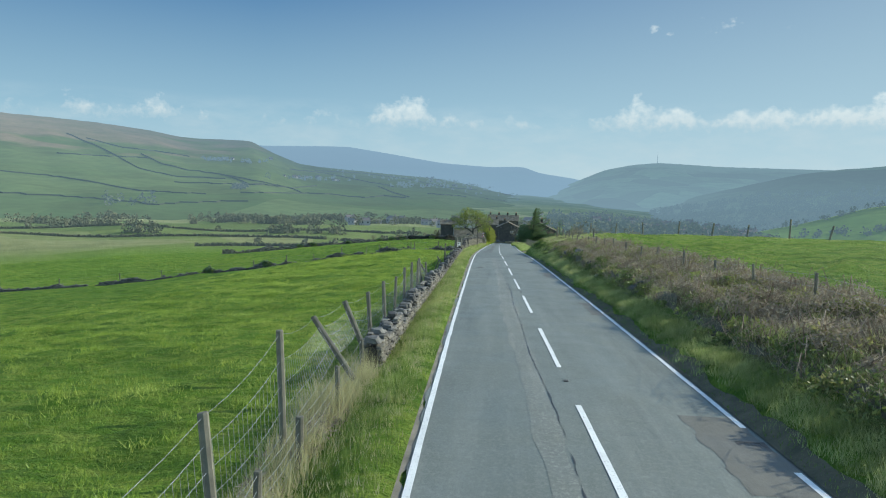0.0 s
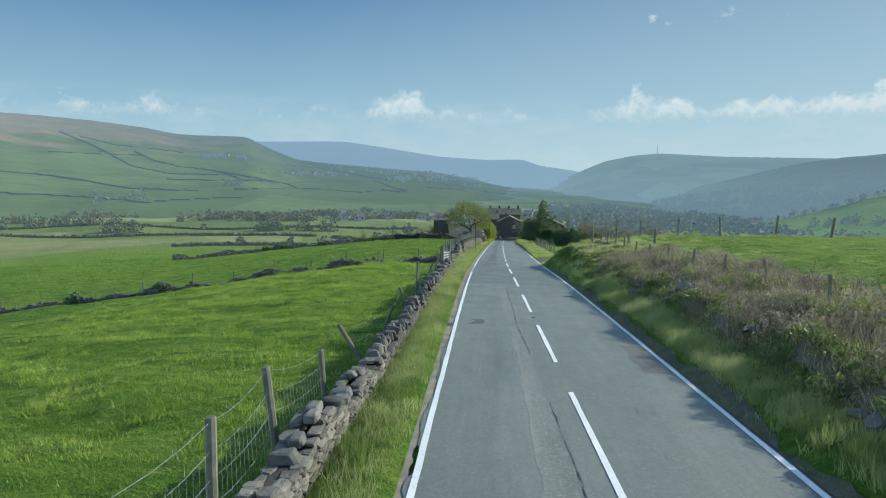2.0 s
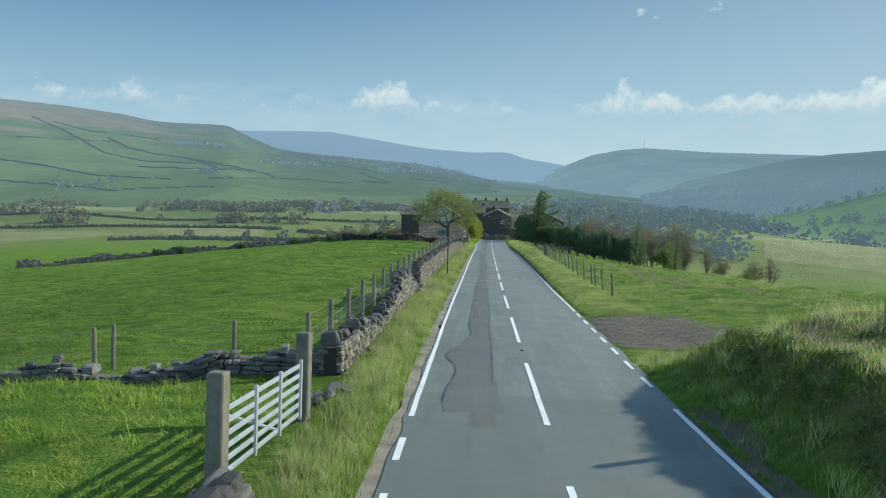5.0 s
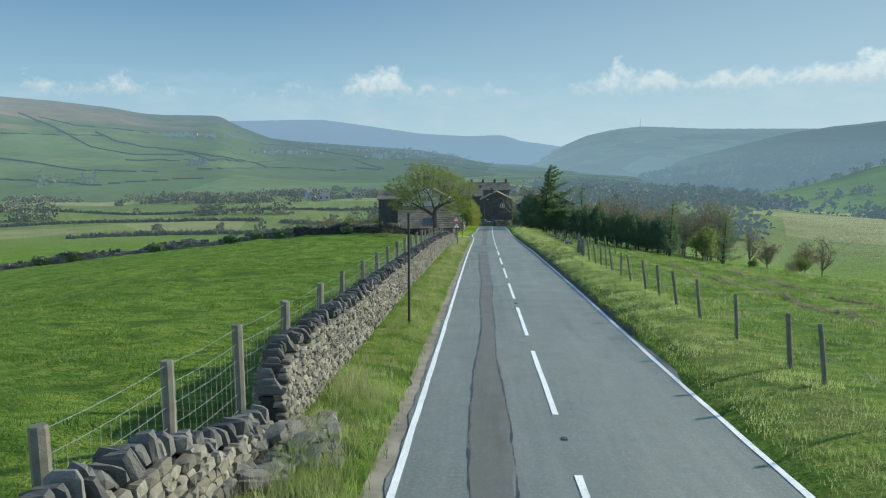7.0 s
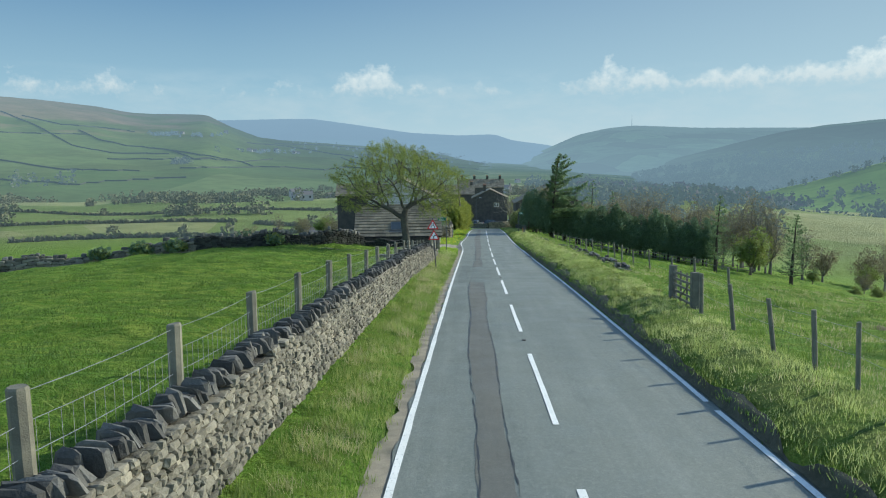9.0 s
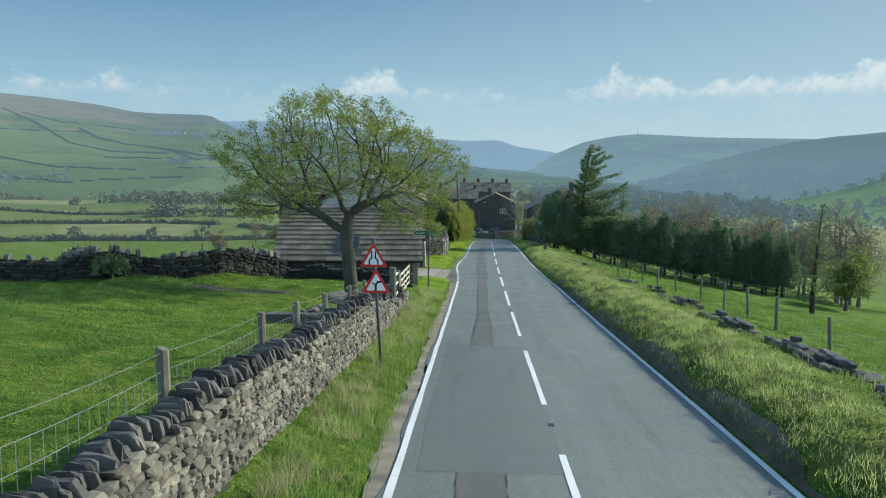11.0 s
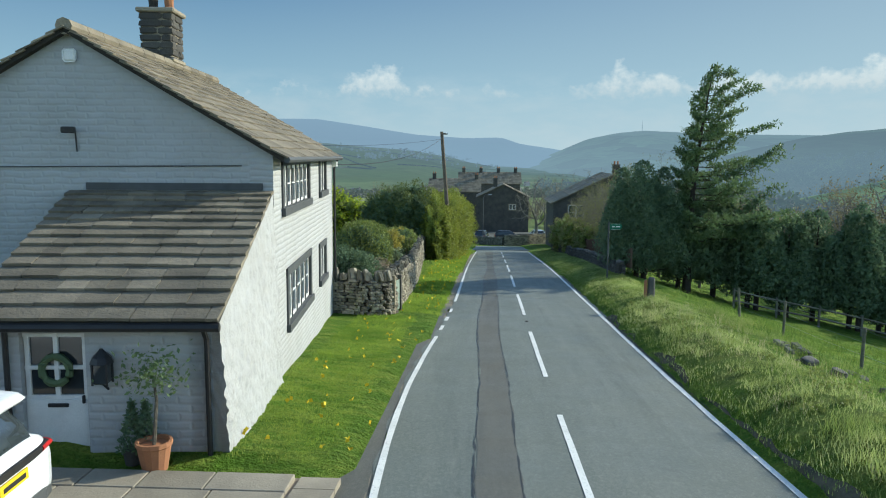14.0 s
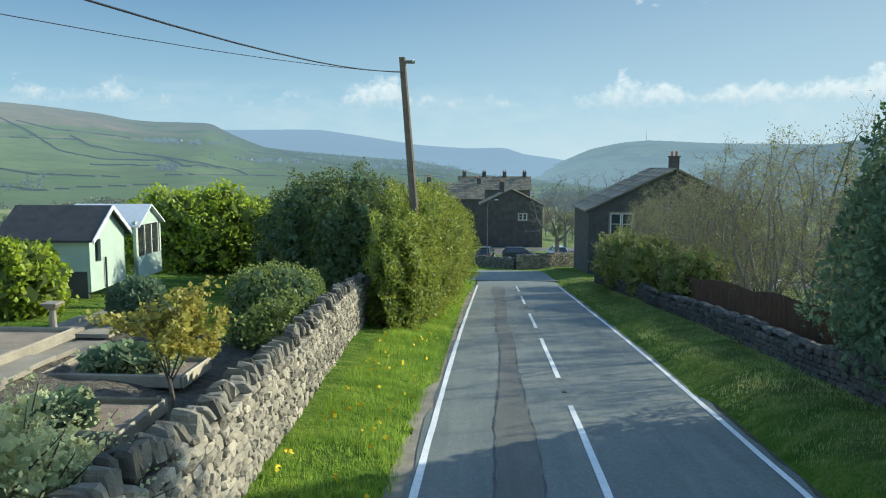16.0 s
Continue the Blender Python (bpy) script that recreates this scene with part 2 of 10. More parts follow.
AIR = (0.235, 0.345, 0.46)
M = {
    "ground": ground_material(), "road": road_material(), "paint": paint_material(), "glass": glass_material(),
    "tarmac_patch": road_material("black_tar_patch", 0.52, 0.5, (1.04, 1.0, 0.98)),
    "worn": road_material("rough_worn_asphalt", 1.08, 1.6, (1.04, 0.99, 0.97)),
    "patch": road_material("patched_asphalt", 0.74, 0.7, (1.06, 1.0, 0.99)),
    "trench": road_material("dark_repair_asphalt", 0.74, 0.6, (1.10, 0.97, 0.93)), "road_new": road_material("smoother_asphalt", 0.92, 0.25),
    "tar": plain("tar_seal", (0.030, 0.031, 0.031), (0.05, 0.05, 0.048), 2.0, 0.5, 0.004, 40, vary=0),
    # roadside dirt with the shade of verge and bank in its colour
    "dirt": plain("shade_dark_dirt", (0.060, 0.058, 0.035), (0.125, 0.110, 0.070), 2.5, 0.95, 0.03, 18, vary=0),
    "gravel": plain("gravel_edge", (0.33, 0.285, 0.21), (0.13, 0.118, 0.09), 1.7, 0.95, 0.02, 45, vary=0),
    "stone": plain("gritstone", (0.118, 0.112, 0.090), (0.228, 0.205, 0.155), 1.6, 0.9, 0.02, 30, vary=0.5),
    "stone_dark": plain("weathered_coping", (0.075, 0.075, 0.071), (0.150, 0.142, 0.125), 1.6, 0.9, 0.02, 30, vary=0.5),
    # near-black colour stands in for deep shade on the paddock walls
    "stone_black": plain("shade_black_stone", (0.028, 0.030, 0.026), (0.060, 0.060, 0.050), 1.4, 0.95, 0.03, 22, vary=0.5),
    "stone_mid": plain("grey_gritstone", (0.105, 0.100, 0.088), (0.205, 0.188, 0.150), 1.4, 0.9, 0.03, 22, vary=0.55),
    "stone_coping": plain("lichened_coping", (0.150, 0.138, 0.108), (0.27, 0.240, 0.180), 1.4, 0.9, 0.03, 22, vary=0.5),
    "stone_garden": plain("lichened_buff_stone", (0.235, 0.208, 0.155), (0.40, 0.350, 0.255), 1.4, 0.9, 0.03, 22, vary=0.5),
    "stone_buff": plain("buff_gritstone", (0.305, 0.252, 0.172), (0.205, 0.172, 0.122), 2.0, 0.9, 0.015, 30, vary=0.5),
    "mortar": plain("lime_mortar", (0.33, 0.285, 0.21), (0.24, 0.21, 0.16), 3.0, 0.95, 0.015, 40, vary=0),
    "pointing": plain("pale_pointing", (0.52, 0.47, 0.38), (0.42, 0.38, 0.30), 4.0, 0.95, 0.01, 40, vary=0),
    # darker copy of gritstone, with shade put into the colour
    "stone_wet": plain("shaded_gritstone", (0.075, 0.072, 0.064), (0.135, 0.125, 0.105), 1.4, 0.9, 0.02, 22, vary=0.4),
    "core": plain("wall_core_earth", (0.035, 0.032, 0.028), (0.055, 0.05, 0.042), 3.0, 0.95, 0.02, 25, vary=0),
    "slate": plain("stone_slate", (0.250, 0.212, 0.152), (0.130, 0.114, 0.084), 1.3, 0.85, 0.03, 18, vary=0.6),
    # dark stone; on barn front and low right wall it paints shade
    "darkstone": plain("dark_shaded_stone", (0.055, 0.053, 0.050), (0.098, 0.090, 0.077), 1.5, 0.9, 0.015, 20, vary=0.3),
    "grey_paint": plain("dark_grey_paint", (0.060, 0.065, 0.068), (0.085, 0.090, 0.092), 4, 0.55, 0.003, 60, vary=0),
    "frame": plain("white_frame_paint", (0.72, 0.72, 0.70), (0.62, 0.62, 0.60), 4, 0.45, 0.002, 60, vary=0),
    "black": plain("black_paint", (0.018, 0.018, 0.019), (0.03, 0.03, 0.03), 6, 0.45, 0.002, 60, vary=0),
    "post": plain("weathered_post", (0.185, 0.172, 0.130), (0.110, 0.105, 0.080), 5, 0.85, 0.008, 60, vary=0.3),
    "fence_brown": plain("brown_stained_pickets", (0.135, 0.082, 0.058), (0.085, 0.055, 0.042), 5, 0.8, 0.006, 60, vary=0.3),
    "wood_pale": plain("pale_gate_timber", (0.60, 0.54, 0.42), (0.48, 0.42, 0.32), 5, 0.8, 0.006, 60, vary=0.2),
    "pole": plain("creosote_pole", (0.16, 0.125, 0.09), (0.10, 0.08, 0.06), 5, 0.85, 0.008, 50, vary=0.1),
    "wire": plain("galvanised_wire", (0.30, 0.31, 0.31), (0.22, 0.23, 0.23), 5, 0.45, 0, 60, metal=0.6, vary=0),
    "metal": plain("galvanised_gate", (0.50, 0.53, 0.55), (0.40, 0.43, 0.45), 5, 0.4, 0, 60, metal=0.5, vary=0),
    "iron": plain("cast_iron", (0.055, 0.050, 0.045), (0.08, 0.07, 0.06), 6, 0.6, 0.004, 60, vary=0),
    "sign_white": plain("sign_white", (0.80, 0.80, 0.79), (0.74, 0.74, 0.73), 3, 0.4, 0, 60, vary=0),
    "sign_red": plain("sign_red", (0.60, 0.030, 0.028), (0.50, 0.028, 0.026), 3, 0.4, 0, 60, vary=0),
    "sign_green": plain("sign_green", (0.010, 0.150, 0.085), (0.012, 0.125, 0.072), 3, 0.4, 0, 60, vary=0),
    "terracotta": plain("terracotta", (0.42, 0.19, 0.09), (0.34, 0.15, 0.08), 4, 0.85, 0.004, 50, vary=0.1),
    "cobble": plain("stone_setts", (0.40, 0.365, 0.29), (0.27, 0.245, 0.20), 2.0, 0.8, 0.015, 30, vary=0.4),
    "flag": plain("flagstone", (0.345, 0.300, 0.225), (0.225, 0.195, 0.150), 1.3, 0.85, 0.012, 30, vary=0.35),
    "shed": plain("sage_boards", (0.42, 0.50, 0.40), (0.35, 0.43, 0.35), 2, 0.7, 0.003, 40, vary=0.05),
    "shed_roof": plain("roofing_felt", (0.045, 0.047, 0.05), (0.07, 0.07, 0.072), 3, 0.9, 0.005, 40, vary=0.1),
    "bark": plain("grey_bark", (0.085, 0.074, 0.056), (0.165, 0.145, 0.11), 3, 0.9, 0.06, 14, vary=0.1),
    "bark_hero": plain("lichened_bark", (0.042, 0.040, 0.032), (0.098, 0.092, 0.070), 2.2, 0.9, 0.05, 12, vary=0.05),
    "bark_grey": plain("pale_grey_bark", (0.155, 0.140, 0.115), (0.235, 0.212, 0.175), 2.2, 0.9, 0.03, 14, vary=0.1),
    "bark_dark": plain("dark_bark", (0.060, 0.048, 0.036), (0.040, 0.033, 0.026), 4, 0.9, 0.02, 18, vary=0.1),
    "leaf_spring": foliage("spring_leaves", (0.105, 0.165, 0.034), (0.285, 0.315, 0.064), 0.5, 0.54),
    "leaf_dark": foliage("yew_needles", (0.098, 0.158, 0.092), (0.175, 0.240, 0.124), 0.8, 0.32),
    "leaf_conifer": foliage("conifer_needles", (0.098, 0.160, 0.068), (0.165, 0.230, 0.096), 0.6, 0.4),
    "leaf_hedge": foliage("beech_hedge_leaves", (0.185, 0.235, 0.030), (0.335, 0.355, 0.060), 0.5, 0.38),
    # leaf greens with shade in the colour, for hedge front and bank
    "leaf_shade": foliage("shaded_leaves", (0.085, 0.125, 0.035), (0.165, 0.195, 0.055), 0.55, 0.3),
    "leaf_bush": foliage("bush_leaves", (0.150, 0.205, 0.050), (0.26, 0.295, 0.08), 0.55, 0.4),
    "leaf_olive": foliage("budding_twigs", (0.185, 0.185, 0.075), (0.30, 0.29, 0.11), 0.65, 0.45),
    "leaf_twig": foliage("olive_first_leaves", (0.155, 0.165, 0.060), (0.27, 0.27, 0.095), 0.6, 0.4),
    "leaf_bud": foliage("brown_buds", (0.165, 0.145, 0.085), (0.25, 0.225, 0.12), 0.7, 0.35),
    "leaf_bright": foliage("bright_shrub_leaves", (0.28, 0.38, 0.03), (0.42, 0.48, 0.05), 0.5, 0.5),
    "leaf_grey": foliage("grey_green_leaves", (0.40, 0.43, 0.21), (0.56, 0.58, 0.30), 0.6, 0.4),
    "leaf_gold": foliage("bronze_spring_leaves", (0.34, 0.30, 0.05), (0.46, 0.40, 0.10), 0.5, 0.45),
    "soil": plain("garden_soil", (0.31, 0.245, 0.180), (0.19, 0.150, 0.112), 2.5, 0.95, 0.03, 22, vary=0),
    "grass": foliage("verge_grass", (0.175, 0.265, 0.055), (0.345, 0.395, 0.135), 0.5, 0.5, ((0.075, 0.135, 0.02), (0.44, 0.44, 0.17))),
    "grass_bank": foliage("bank_grass", (0.27, 0.33, 0.09), (0.50, 0.51, 0.23), 0.5, 0.55, ((0.12, 0.17, 0.04), (0.56, 0.54, 0.27))),
    # paler copy of verge_grass, with sunlight put into its colour
    "grass_bank2": foliage("sunlit_verge_grass", (0.29, 0.39, 0.095), (0.51, 0.55, 0.23), 0.5, 0.55, ((0.15, 0.22, 0.045), (0.48, 0.51, 0.21))),
    "grass_dry": foliage("dry_grass", (0.52, 0.48, 0.28), (0.35, 0.34, 0.16), 0.7, 0.45),
    "grass_lush": foliage("lush_verge_grass", (0.24, 0.39, 0.045), (0.42, 0.52, 0.095), 0.45, 0.55, ((0.13, 0.24, 0.03), (0.46, 0.52, 0.11))),
    "grass_meadow": foliage("meadow_grass", (0.24, 0.355, 0.045), (0.39, 0.48, 0.095), 0.45, 0.5, ((0.085, 0.165, 0.018), (0.44, 0.50, 0.11))),
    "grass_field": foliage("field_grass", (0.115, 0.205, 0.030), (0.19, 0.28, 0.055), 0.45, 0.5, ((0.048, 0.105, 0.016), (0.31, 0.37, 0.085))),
    "bracken": foliage("dead_bracken", (0.19, 0.155, 0.105), (0.42, 0.35, 0.25), 0.8, 0.3),
    "bramble": plain("bramble_stems", (0.26, 0.185, 0.125), (0.15, 0.10, 0.07), 3, 0.7, 0.0, 30, vary=0.5),
    "flower": plain("dandelion_yellow", (0.75, 0.55, 0.02), (0.7, 0.5, 0.02), 3, 0.7, 0, 30, vary=0.1),
    "car_paint": plain("pale_car_paint", (0.62, 0.66, 0.70), (0.60, 0.64, 0.68), 1, 0.25, 0, 30, vary=0, spec=0.6),
    "car_white": plain("white_car_paint", (0.74, 0.76, 0.78), (0.71, 0.73, 0.75), 1, 0.18, 0, 30, vary=0, spec=0.6),
    "car_dark": plain("dark_car_paint", (0.035, 0.042, 0.055), (0.04, 0.047, 0.06), 1, 0.25, 0, 30, vary=0, spec=0.6),
    "rubber": plain("tyre_rubber", (0.02, 0.02, 0.02), (0.03, 0.03, 0.03), 5, 0.8, 0, 30, vary=0),
    "yellow": plain("yellow_plate", (0.75, 0.52, 0.02), (0.7, 0.5, 0.02), 3, 0.5, 0, 30, vary=0),
    "red": plain("red_lamp", (0.45, 0.02, 0.02), (0.4, 0.02, 0.02), 3, 0.3, 0, 30, vary=0),
    "shed_pale": plain("pale_sheet_roof", (0.46, 0.48, 0.48), (0.36, 0.38, 0.38), 0.3, 0.6, 0, 3, vary=0.1),
    "roof_far": plain("far_roofs", (0.13, 0.12, 0.12), (0.09, 0.085, 0.09), 0.2, 0.85, 0, 3, vary=0.3),
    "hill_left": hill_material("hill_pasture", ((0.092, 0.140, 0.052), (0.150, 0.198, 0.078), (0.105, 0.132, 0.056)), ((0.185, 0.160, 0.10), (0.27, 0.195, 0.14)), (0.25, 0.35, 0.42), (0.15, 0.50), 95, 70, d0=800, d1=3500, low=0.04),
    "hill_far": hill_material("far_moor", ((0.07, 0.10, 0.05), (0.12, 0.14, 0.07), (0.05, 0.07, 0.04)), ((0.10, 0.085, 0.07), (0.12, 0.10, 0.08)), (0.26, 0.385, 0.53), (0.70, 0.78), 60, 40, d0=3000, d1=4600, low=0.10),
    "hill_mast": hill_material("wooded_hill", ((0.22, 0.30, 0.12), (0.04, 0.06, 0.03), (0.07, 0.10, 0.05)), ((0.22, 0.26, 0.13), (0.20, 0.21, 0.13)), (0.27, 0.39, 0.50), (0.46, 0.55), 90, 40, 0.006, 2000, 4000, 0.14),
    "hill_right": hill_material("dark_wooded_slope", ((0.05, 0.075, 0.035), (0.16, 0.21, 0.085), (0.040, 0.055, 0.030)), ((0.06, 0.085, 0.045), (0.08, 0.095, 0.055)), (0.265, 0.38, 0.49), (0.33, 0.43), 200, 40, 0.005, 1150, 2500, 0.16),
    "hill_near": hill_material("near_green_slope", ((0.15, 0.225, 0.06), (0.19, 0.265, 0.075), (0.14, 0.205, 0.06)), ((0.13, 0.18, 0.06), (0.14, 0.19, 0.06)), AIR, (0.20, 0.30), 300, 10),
}

# ---- mesh building ----


class Soup:
    """Collects pieces of one mesh."""

    def __init__(self):
        self.v, self.f, self.n = [], [], 0

    def add(self, verts, faces):
        verts = np.asarray(verts, float).reshape(-1, 3)
        self.v.append(verts)
        if isinstance(faces, np.ndarray):
            self.f.extend((faces + self.n).tolist())
        else:
            self.f.extend([[i + self.n for i in f] for f in faces])
        self.n += len(verts)
        return self

    def mesh(self, name, mat, smooth=False):
        me = bpy.data.meshes.new(name)
        me.from_pydata(np.concatenate(self.v).tolist() if self.v else [], [], self.f)
        me.materials.append(mat)
        if smooth:
            me.polygons.foreach_set("use_smooth", [True] * len(me.polygons))
        me.update()
        return me


BOX = np.array([(x, y, z) for z in (0, 1) for y in (-0.5, 0.5) for x in (-0.5, 0.5)], float)
BOXF = [(0, 2, 3, 1), (4, 5, 7, 6), (0, 1, 5, 4), (2, 6, 7, 3), (0, 4, 6, 2), (1, 3, 7, 5)]


def box(sx, sy, sz, at=(0, 0, 0), bevel=0.0):
    """A block standing on z = 0 of its place, with chamfered edges where bevel is given."""
    if not bevel:
        return BOX * (sx, sy, sz) + np.array(at), BOXF
    bm = bmesh.new()
    bmesh.ops.create_cube(bm, size=1)
    for v in bm.verts:
        v.co = Vector((v.co.x * sx, v.co.y * sy, (v.co.z + 0.5) * sz))
    bmesh.ops.bevel(bm, geom=bm.edges[:], offset=bevel, segments=1, affect="EDGES")
    bm.verts.index_update()
    out = np.array([v.co for v in bm.verts]) + np.array(at), [[v.index for v in f.verts] for f in bm.faces]
    bm.free()
    return out


def quadbox(a, b, c, d, thick):
    """A slab on four corners (anticlockwise from above), with its thickness downwards."""
    top = np.array([a, b, c, d], float)
    return np.concatenate([top - (0, 0, thick), top]), [(3, 2, 1, 0), (4, 5, 6, 7), (0, 1, 5, 4), (1, 2, 6, 5), (2, 3, 7, 6), (3, 0, 4, 7)]


def tube(pts, radii, sides=7, cap=True):
    pts = np.asarray(pts, float)
    rings = []
    for i, p in enumerate(pts):
        d = pts[min(i + 1, len(pts) - 1)] - pts[max(i - 1, 0)]
        d = d / (np.linalg.norm(d) + 1e-9)
        u = np.cross(d, (0.31, 0.95, 0.05) if abs(d[2]) > 0.8 else (0, 0, 1))
        u /= np.linalg.norm(u) + 1e-9
        w = np.cross(d, u)
        a = np.arange(sides) * 2 * np.pi / sides
        rings.append(p + radii[i] * (np.cos(a)[:, None] * u + np.sin(a)[:, None] * w))
    f = []
    for i in range(len(pts) - 1):
        for j in range(sides):
            k = (j + 1) % sides
            f.append((i * sides + j, i * sides + k, (i + 1) * sides + k, (i + 1) * sides + j))
    if cap:
        f.append(tuple(range(sides - 1, -1, -1)))
        f.append(tuple((len(pts) - 1) * sides + j for j in range(sides)))
    return np.concatenate(rings), f


def lathe(profile, sides=12):
    """(radius, z) rows turned round the z axis."""
    v = [(r * math.cos(2 * math.pi * j / sides), r * math.sin(2 * math.pi * j / sides), z) for r, z in profile for j in range(sides)]
    f = [(i * sides + j, i * sides + (j + 1) % sides, (i + 1) * sides + (j + 1) % sides, (i + 1) * sides + j) for i in range(len(profile) - 1) for j in range(sides)]
    f += [tuple(range(sides - 1, -1, -1)), tuple((len(profile) - 1) * sides + j for j in range(sides))]
    return v, f


def turned(verts, rz, at=(0, 0, 0)):
    v = np.asarray(verts, float)
    c, s = math.cos(rz), math.sin(rz)
    return np.stack([v[:, 0] * c - v[:, 1] * s, v[:, 0] * s + v[:, 1] * c, v[:, 2]], 1) + np.array(at)


def part(name, soup, mat, parent, label="", smooth=False):
    ob = new(name, soup.mesh(name, mat, smooth))
    ob.parent = parent
    return tagged(ob, label) if label else ob


def thing(name, at=(0, 0, 0), rz=0.0, label="", category="", group="", kind=""):
    ob = new(name)
    ob.matrix_world = Matrix.Translation(at) @ Matrix.Rotation(rz, 4, "Z")
    ob.empty_display_size = 0.2
    return tagged(ob, label, category, group, kind)


def solo(name, soup, mat, label, category, group="", kind="", smooth=False, at=(0, 0, 0)):
    ob = new(name, soup.mesh(name, mat, smooth))
    ob.location = at
    return tagged(ob, label, category, group, kind)


# ---- the lie of the land ----


def curve(x0, dx, vals, q):
    v = np.asarray(vals, float)
    u = (np.asarray(q, float) - x0) / dx
    i = np.clip(np.floor(u).astype(int), 0, len(v) - 2)
    u = u - i
    g = lambda j: v[np.clip(j, 0, len(v) - 1)]
    p1, p2 = g(i), g(i + 1)
    p0 = np.where(i < 1, 2 * p1 - p2, g(i - 1))
    p3 = np.where(i + 2 > len(v) - 1, 2 * p2 - p1, g(i + 2))
    out = 0.5 * (2 * p1 + (p2 - p0) * u + (2 * p0 - 5 * p1 + 4 * p2 - p3) * u * u + (3 * p1 - p0 - 3 * p2 + p3) * u ** 3)
    end = v[-1] + (v[-1] - v[-2]) * np.maximum((np.asarray(q, float) - x0) / dx - (len(v) - 1), 0)
    return np.where((np.asarray(q, float) - x0) / dx > len(v) - 1, end, np.where((np.asarray(q, float)) < x0, v[0] + (v[0] - v[1]) * (x0 - np.asarray(q, float)) / dx, out))


ROAD_Z = [0.67, 0.16, -0.33, -0.98, -1.72, -2.47, -3.34, -4.45, -5.54, -6.72, -7.81, -8.92, -10.07, -11.33, -12.52, -13.69, -14.67, -15.74, -17.1, -18.54, -19.98, -21.3, -22.4, -23.2]
rz_ = lambda y: curve(-20, 15, ROAD_Z, y)
xc_ = lambda y: curve(-20, 50, [1.46, 0.22, -0.85, -0.99, -0.82, -0.34, 0.38, 0.9], np.minimum(y, 330))
wl_ = lambda y: curve(-20, 50, [-2.76, -2.77, -2.55, -2.48, -2.48, -2.58, -2.44, -2.45], np.minimum(y, 330)) - 0.48 * np.exp(-((np.asarray(y, float) - 204) / 8.5) ** 2)
wr_ = lambda y: curve(-20, 50, [2.71, 2.73, 2.74, 2.99, 2.97, 2.66, 2.8, 2.79], np.minimum(y, 330))
RZ = lambda y: float(rz_(y))
XC = lambda y: float(xc_(y))

LEFT_Y, LEFT_S = [0, 45, 85, 130, 175, 215, 260], [-60, -40, -24, -16, -10, -5.2, -3.6, -2.9]
LEFT_H = [[-6.0, -4.3, -2.3, -1.5, -0.9, -0.6, 0.0, 0], [-6.5, -4.5, -2.4, -1.5, -0.9, -0.6, 0.0, 0], [-6.2, -4.4, -2.1, -0.75, 0.0, 0.0, 0.1, 0],
          [-4.4, -2.2, -0.3, 0.4, 0.4, 0.3, 0.15, 0], [-3.6, -1.2, 0.5, 1.0, 0.7, 0.45, 0.12, 0], [-4.4, -2.2, 0.0, 0.7, 0.5, 0.1, 0.05, 0], [-5, -2.5, 0.4, 1.6, 1.4, 0.6, 0.2, 0]]
RIGHT_Y, RIGHT_S = [0, 45, 67, 84.5, 89.5, 104, 130, 175, 215, 260], [3.0, 3.25, 3.70, 4.30, 4.75, 7, 12, 20, 40, 100]
RIGHT_H = [[0, 0.12, 0.32, 0.44, 0.74, 1.25, 1.7, 2.0, 1.6, -4], [0, 0.12, 0.32, 0.46, 1.00, 1.45, 1.85, 2.2, 2.4, -4], [0, 0.12, 0.34, 0.62, 1.02, 1.48, 1.95, 2.3, 2.4, -5], [0, 0.22, 0.70, 1.22, 1.62, 1.98, 2.5, 2.6, 2.4, -5], [0, 0.0, 0.0, 0.02, 0.05, 0.35, 1.0, 1.6, 1.6, -6], [0, 0.10, 0.18, 0.20, 0.21, 0.2, 0.4, 0.5, -0.6, -9],
           [0, 0.15, 0.34, 0.46, 0.50, 0.20, -0.1, -0.5, -2.6, -12], [0, 0.20, 0.45, 0.68, 0.76, 0.40, -0.6, -1.8, -5, -14], [0, 0.18, 0.40, 0.54, 0.58, 0.05, -1.6, -3.3, -6.5, -16], [0, 0.08, 0.14, 0.2, 0.3, 0.2, -0.8, -2.4, -6, -16]]


def table(ys, ss, h, y, s):
    h = np.asarray(h, float)
    y = np.clip(y, ys[0], ys[-1])
    s = np.clip(s, ss[0], ss[-1])
    i = np.clip(np.searchsorted(ys, y) - 1, 0, len(ys) - 2)
    j = np.clip(np.searchsorted(ss, s) - 1, 0, len(ss) - 2)
    ys, ss = np.asarray(ys, float), np.asarray(ss, float)
    u, w = (y - ys[i]) / (ys[i + 1] - ys[i]), (s - ss[j]) / (ss[j + 1] - ss[j])
    u = u * u * (3 - 2 * u)
    return (h[i, j] * (1 - u) + h[i + 1, j] * u) * (1 - w) + (h[i, j + 1] * (1 - u) + h[i + 1, j + 1] * u) * w


def smooth(a, b, x):
    t = np.clip((x - a) / (b - a), 0, 1)
    return t * t * (3 - 2 * t)


def wave(x, y, scale, seed):
    """Cheap smooth unevenness, -1 to 1."""
    r = random.Random(seed)
    out = 0
    for n in range(5):
        a, k, ph = r.uniform(0, 6.28), 6.28 / scale * r.uniform(0.7, 1.6), r.uniform(0, 6.28)
        out = out + np.sin(k * (x * math.cos(a) + y * math.sin(a)) + ph) / 5 ** 0.5 * 0.7
    return out


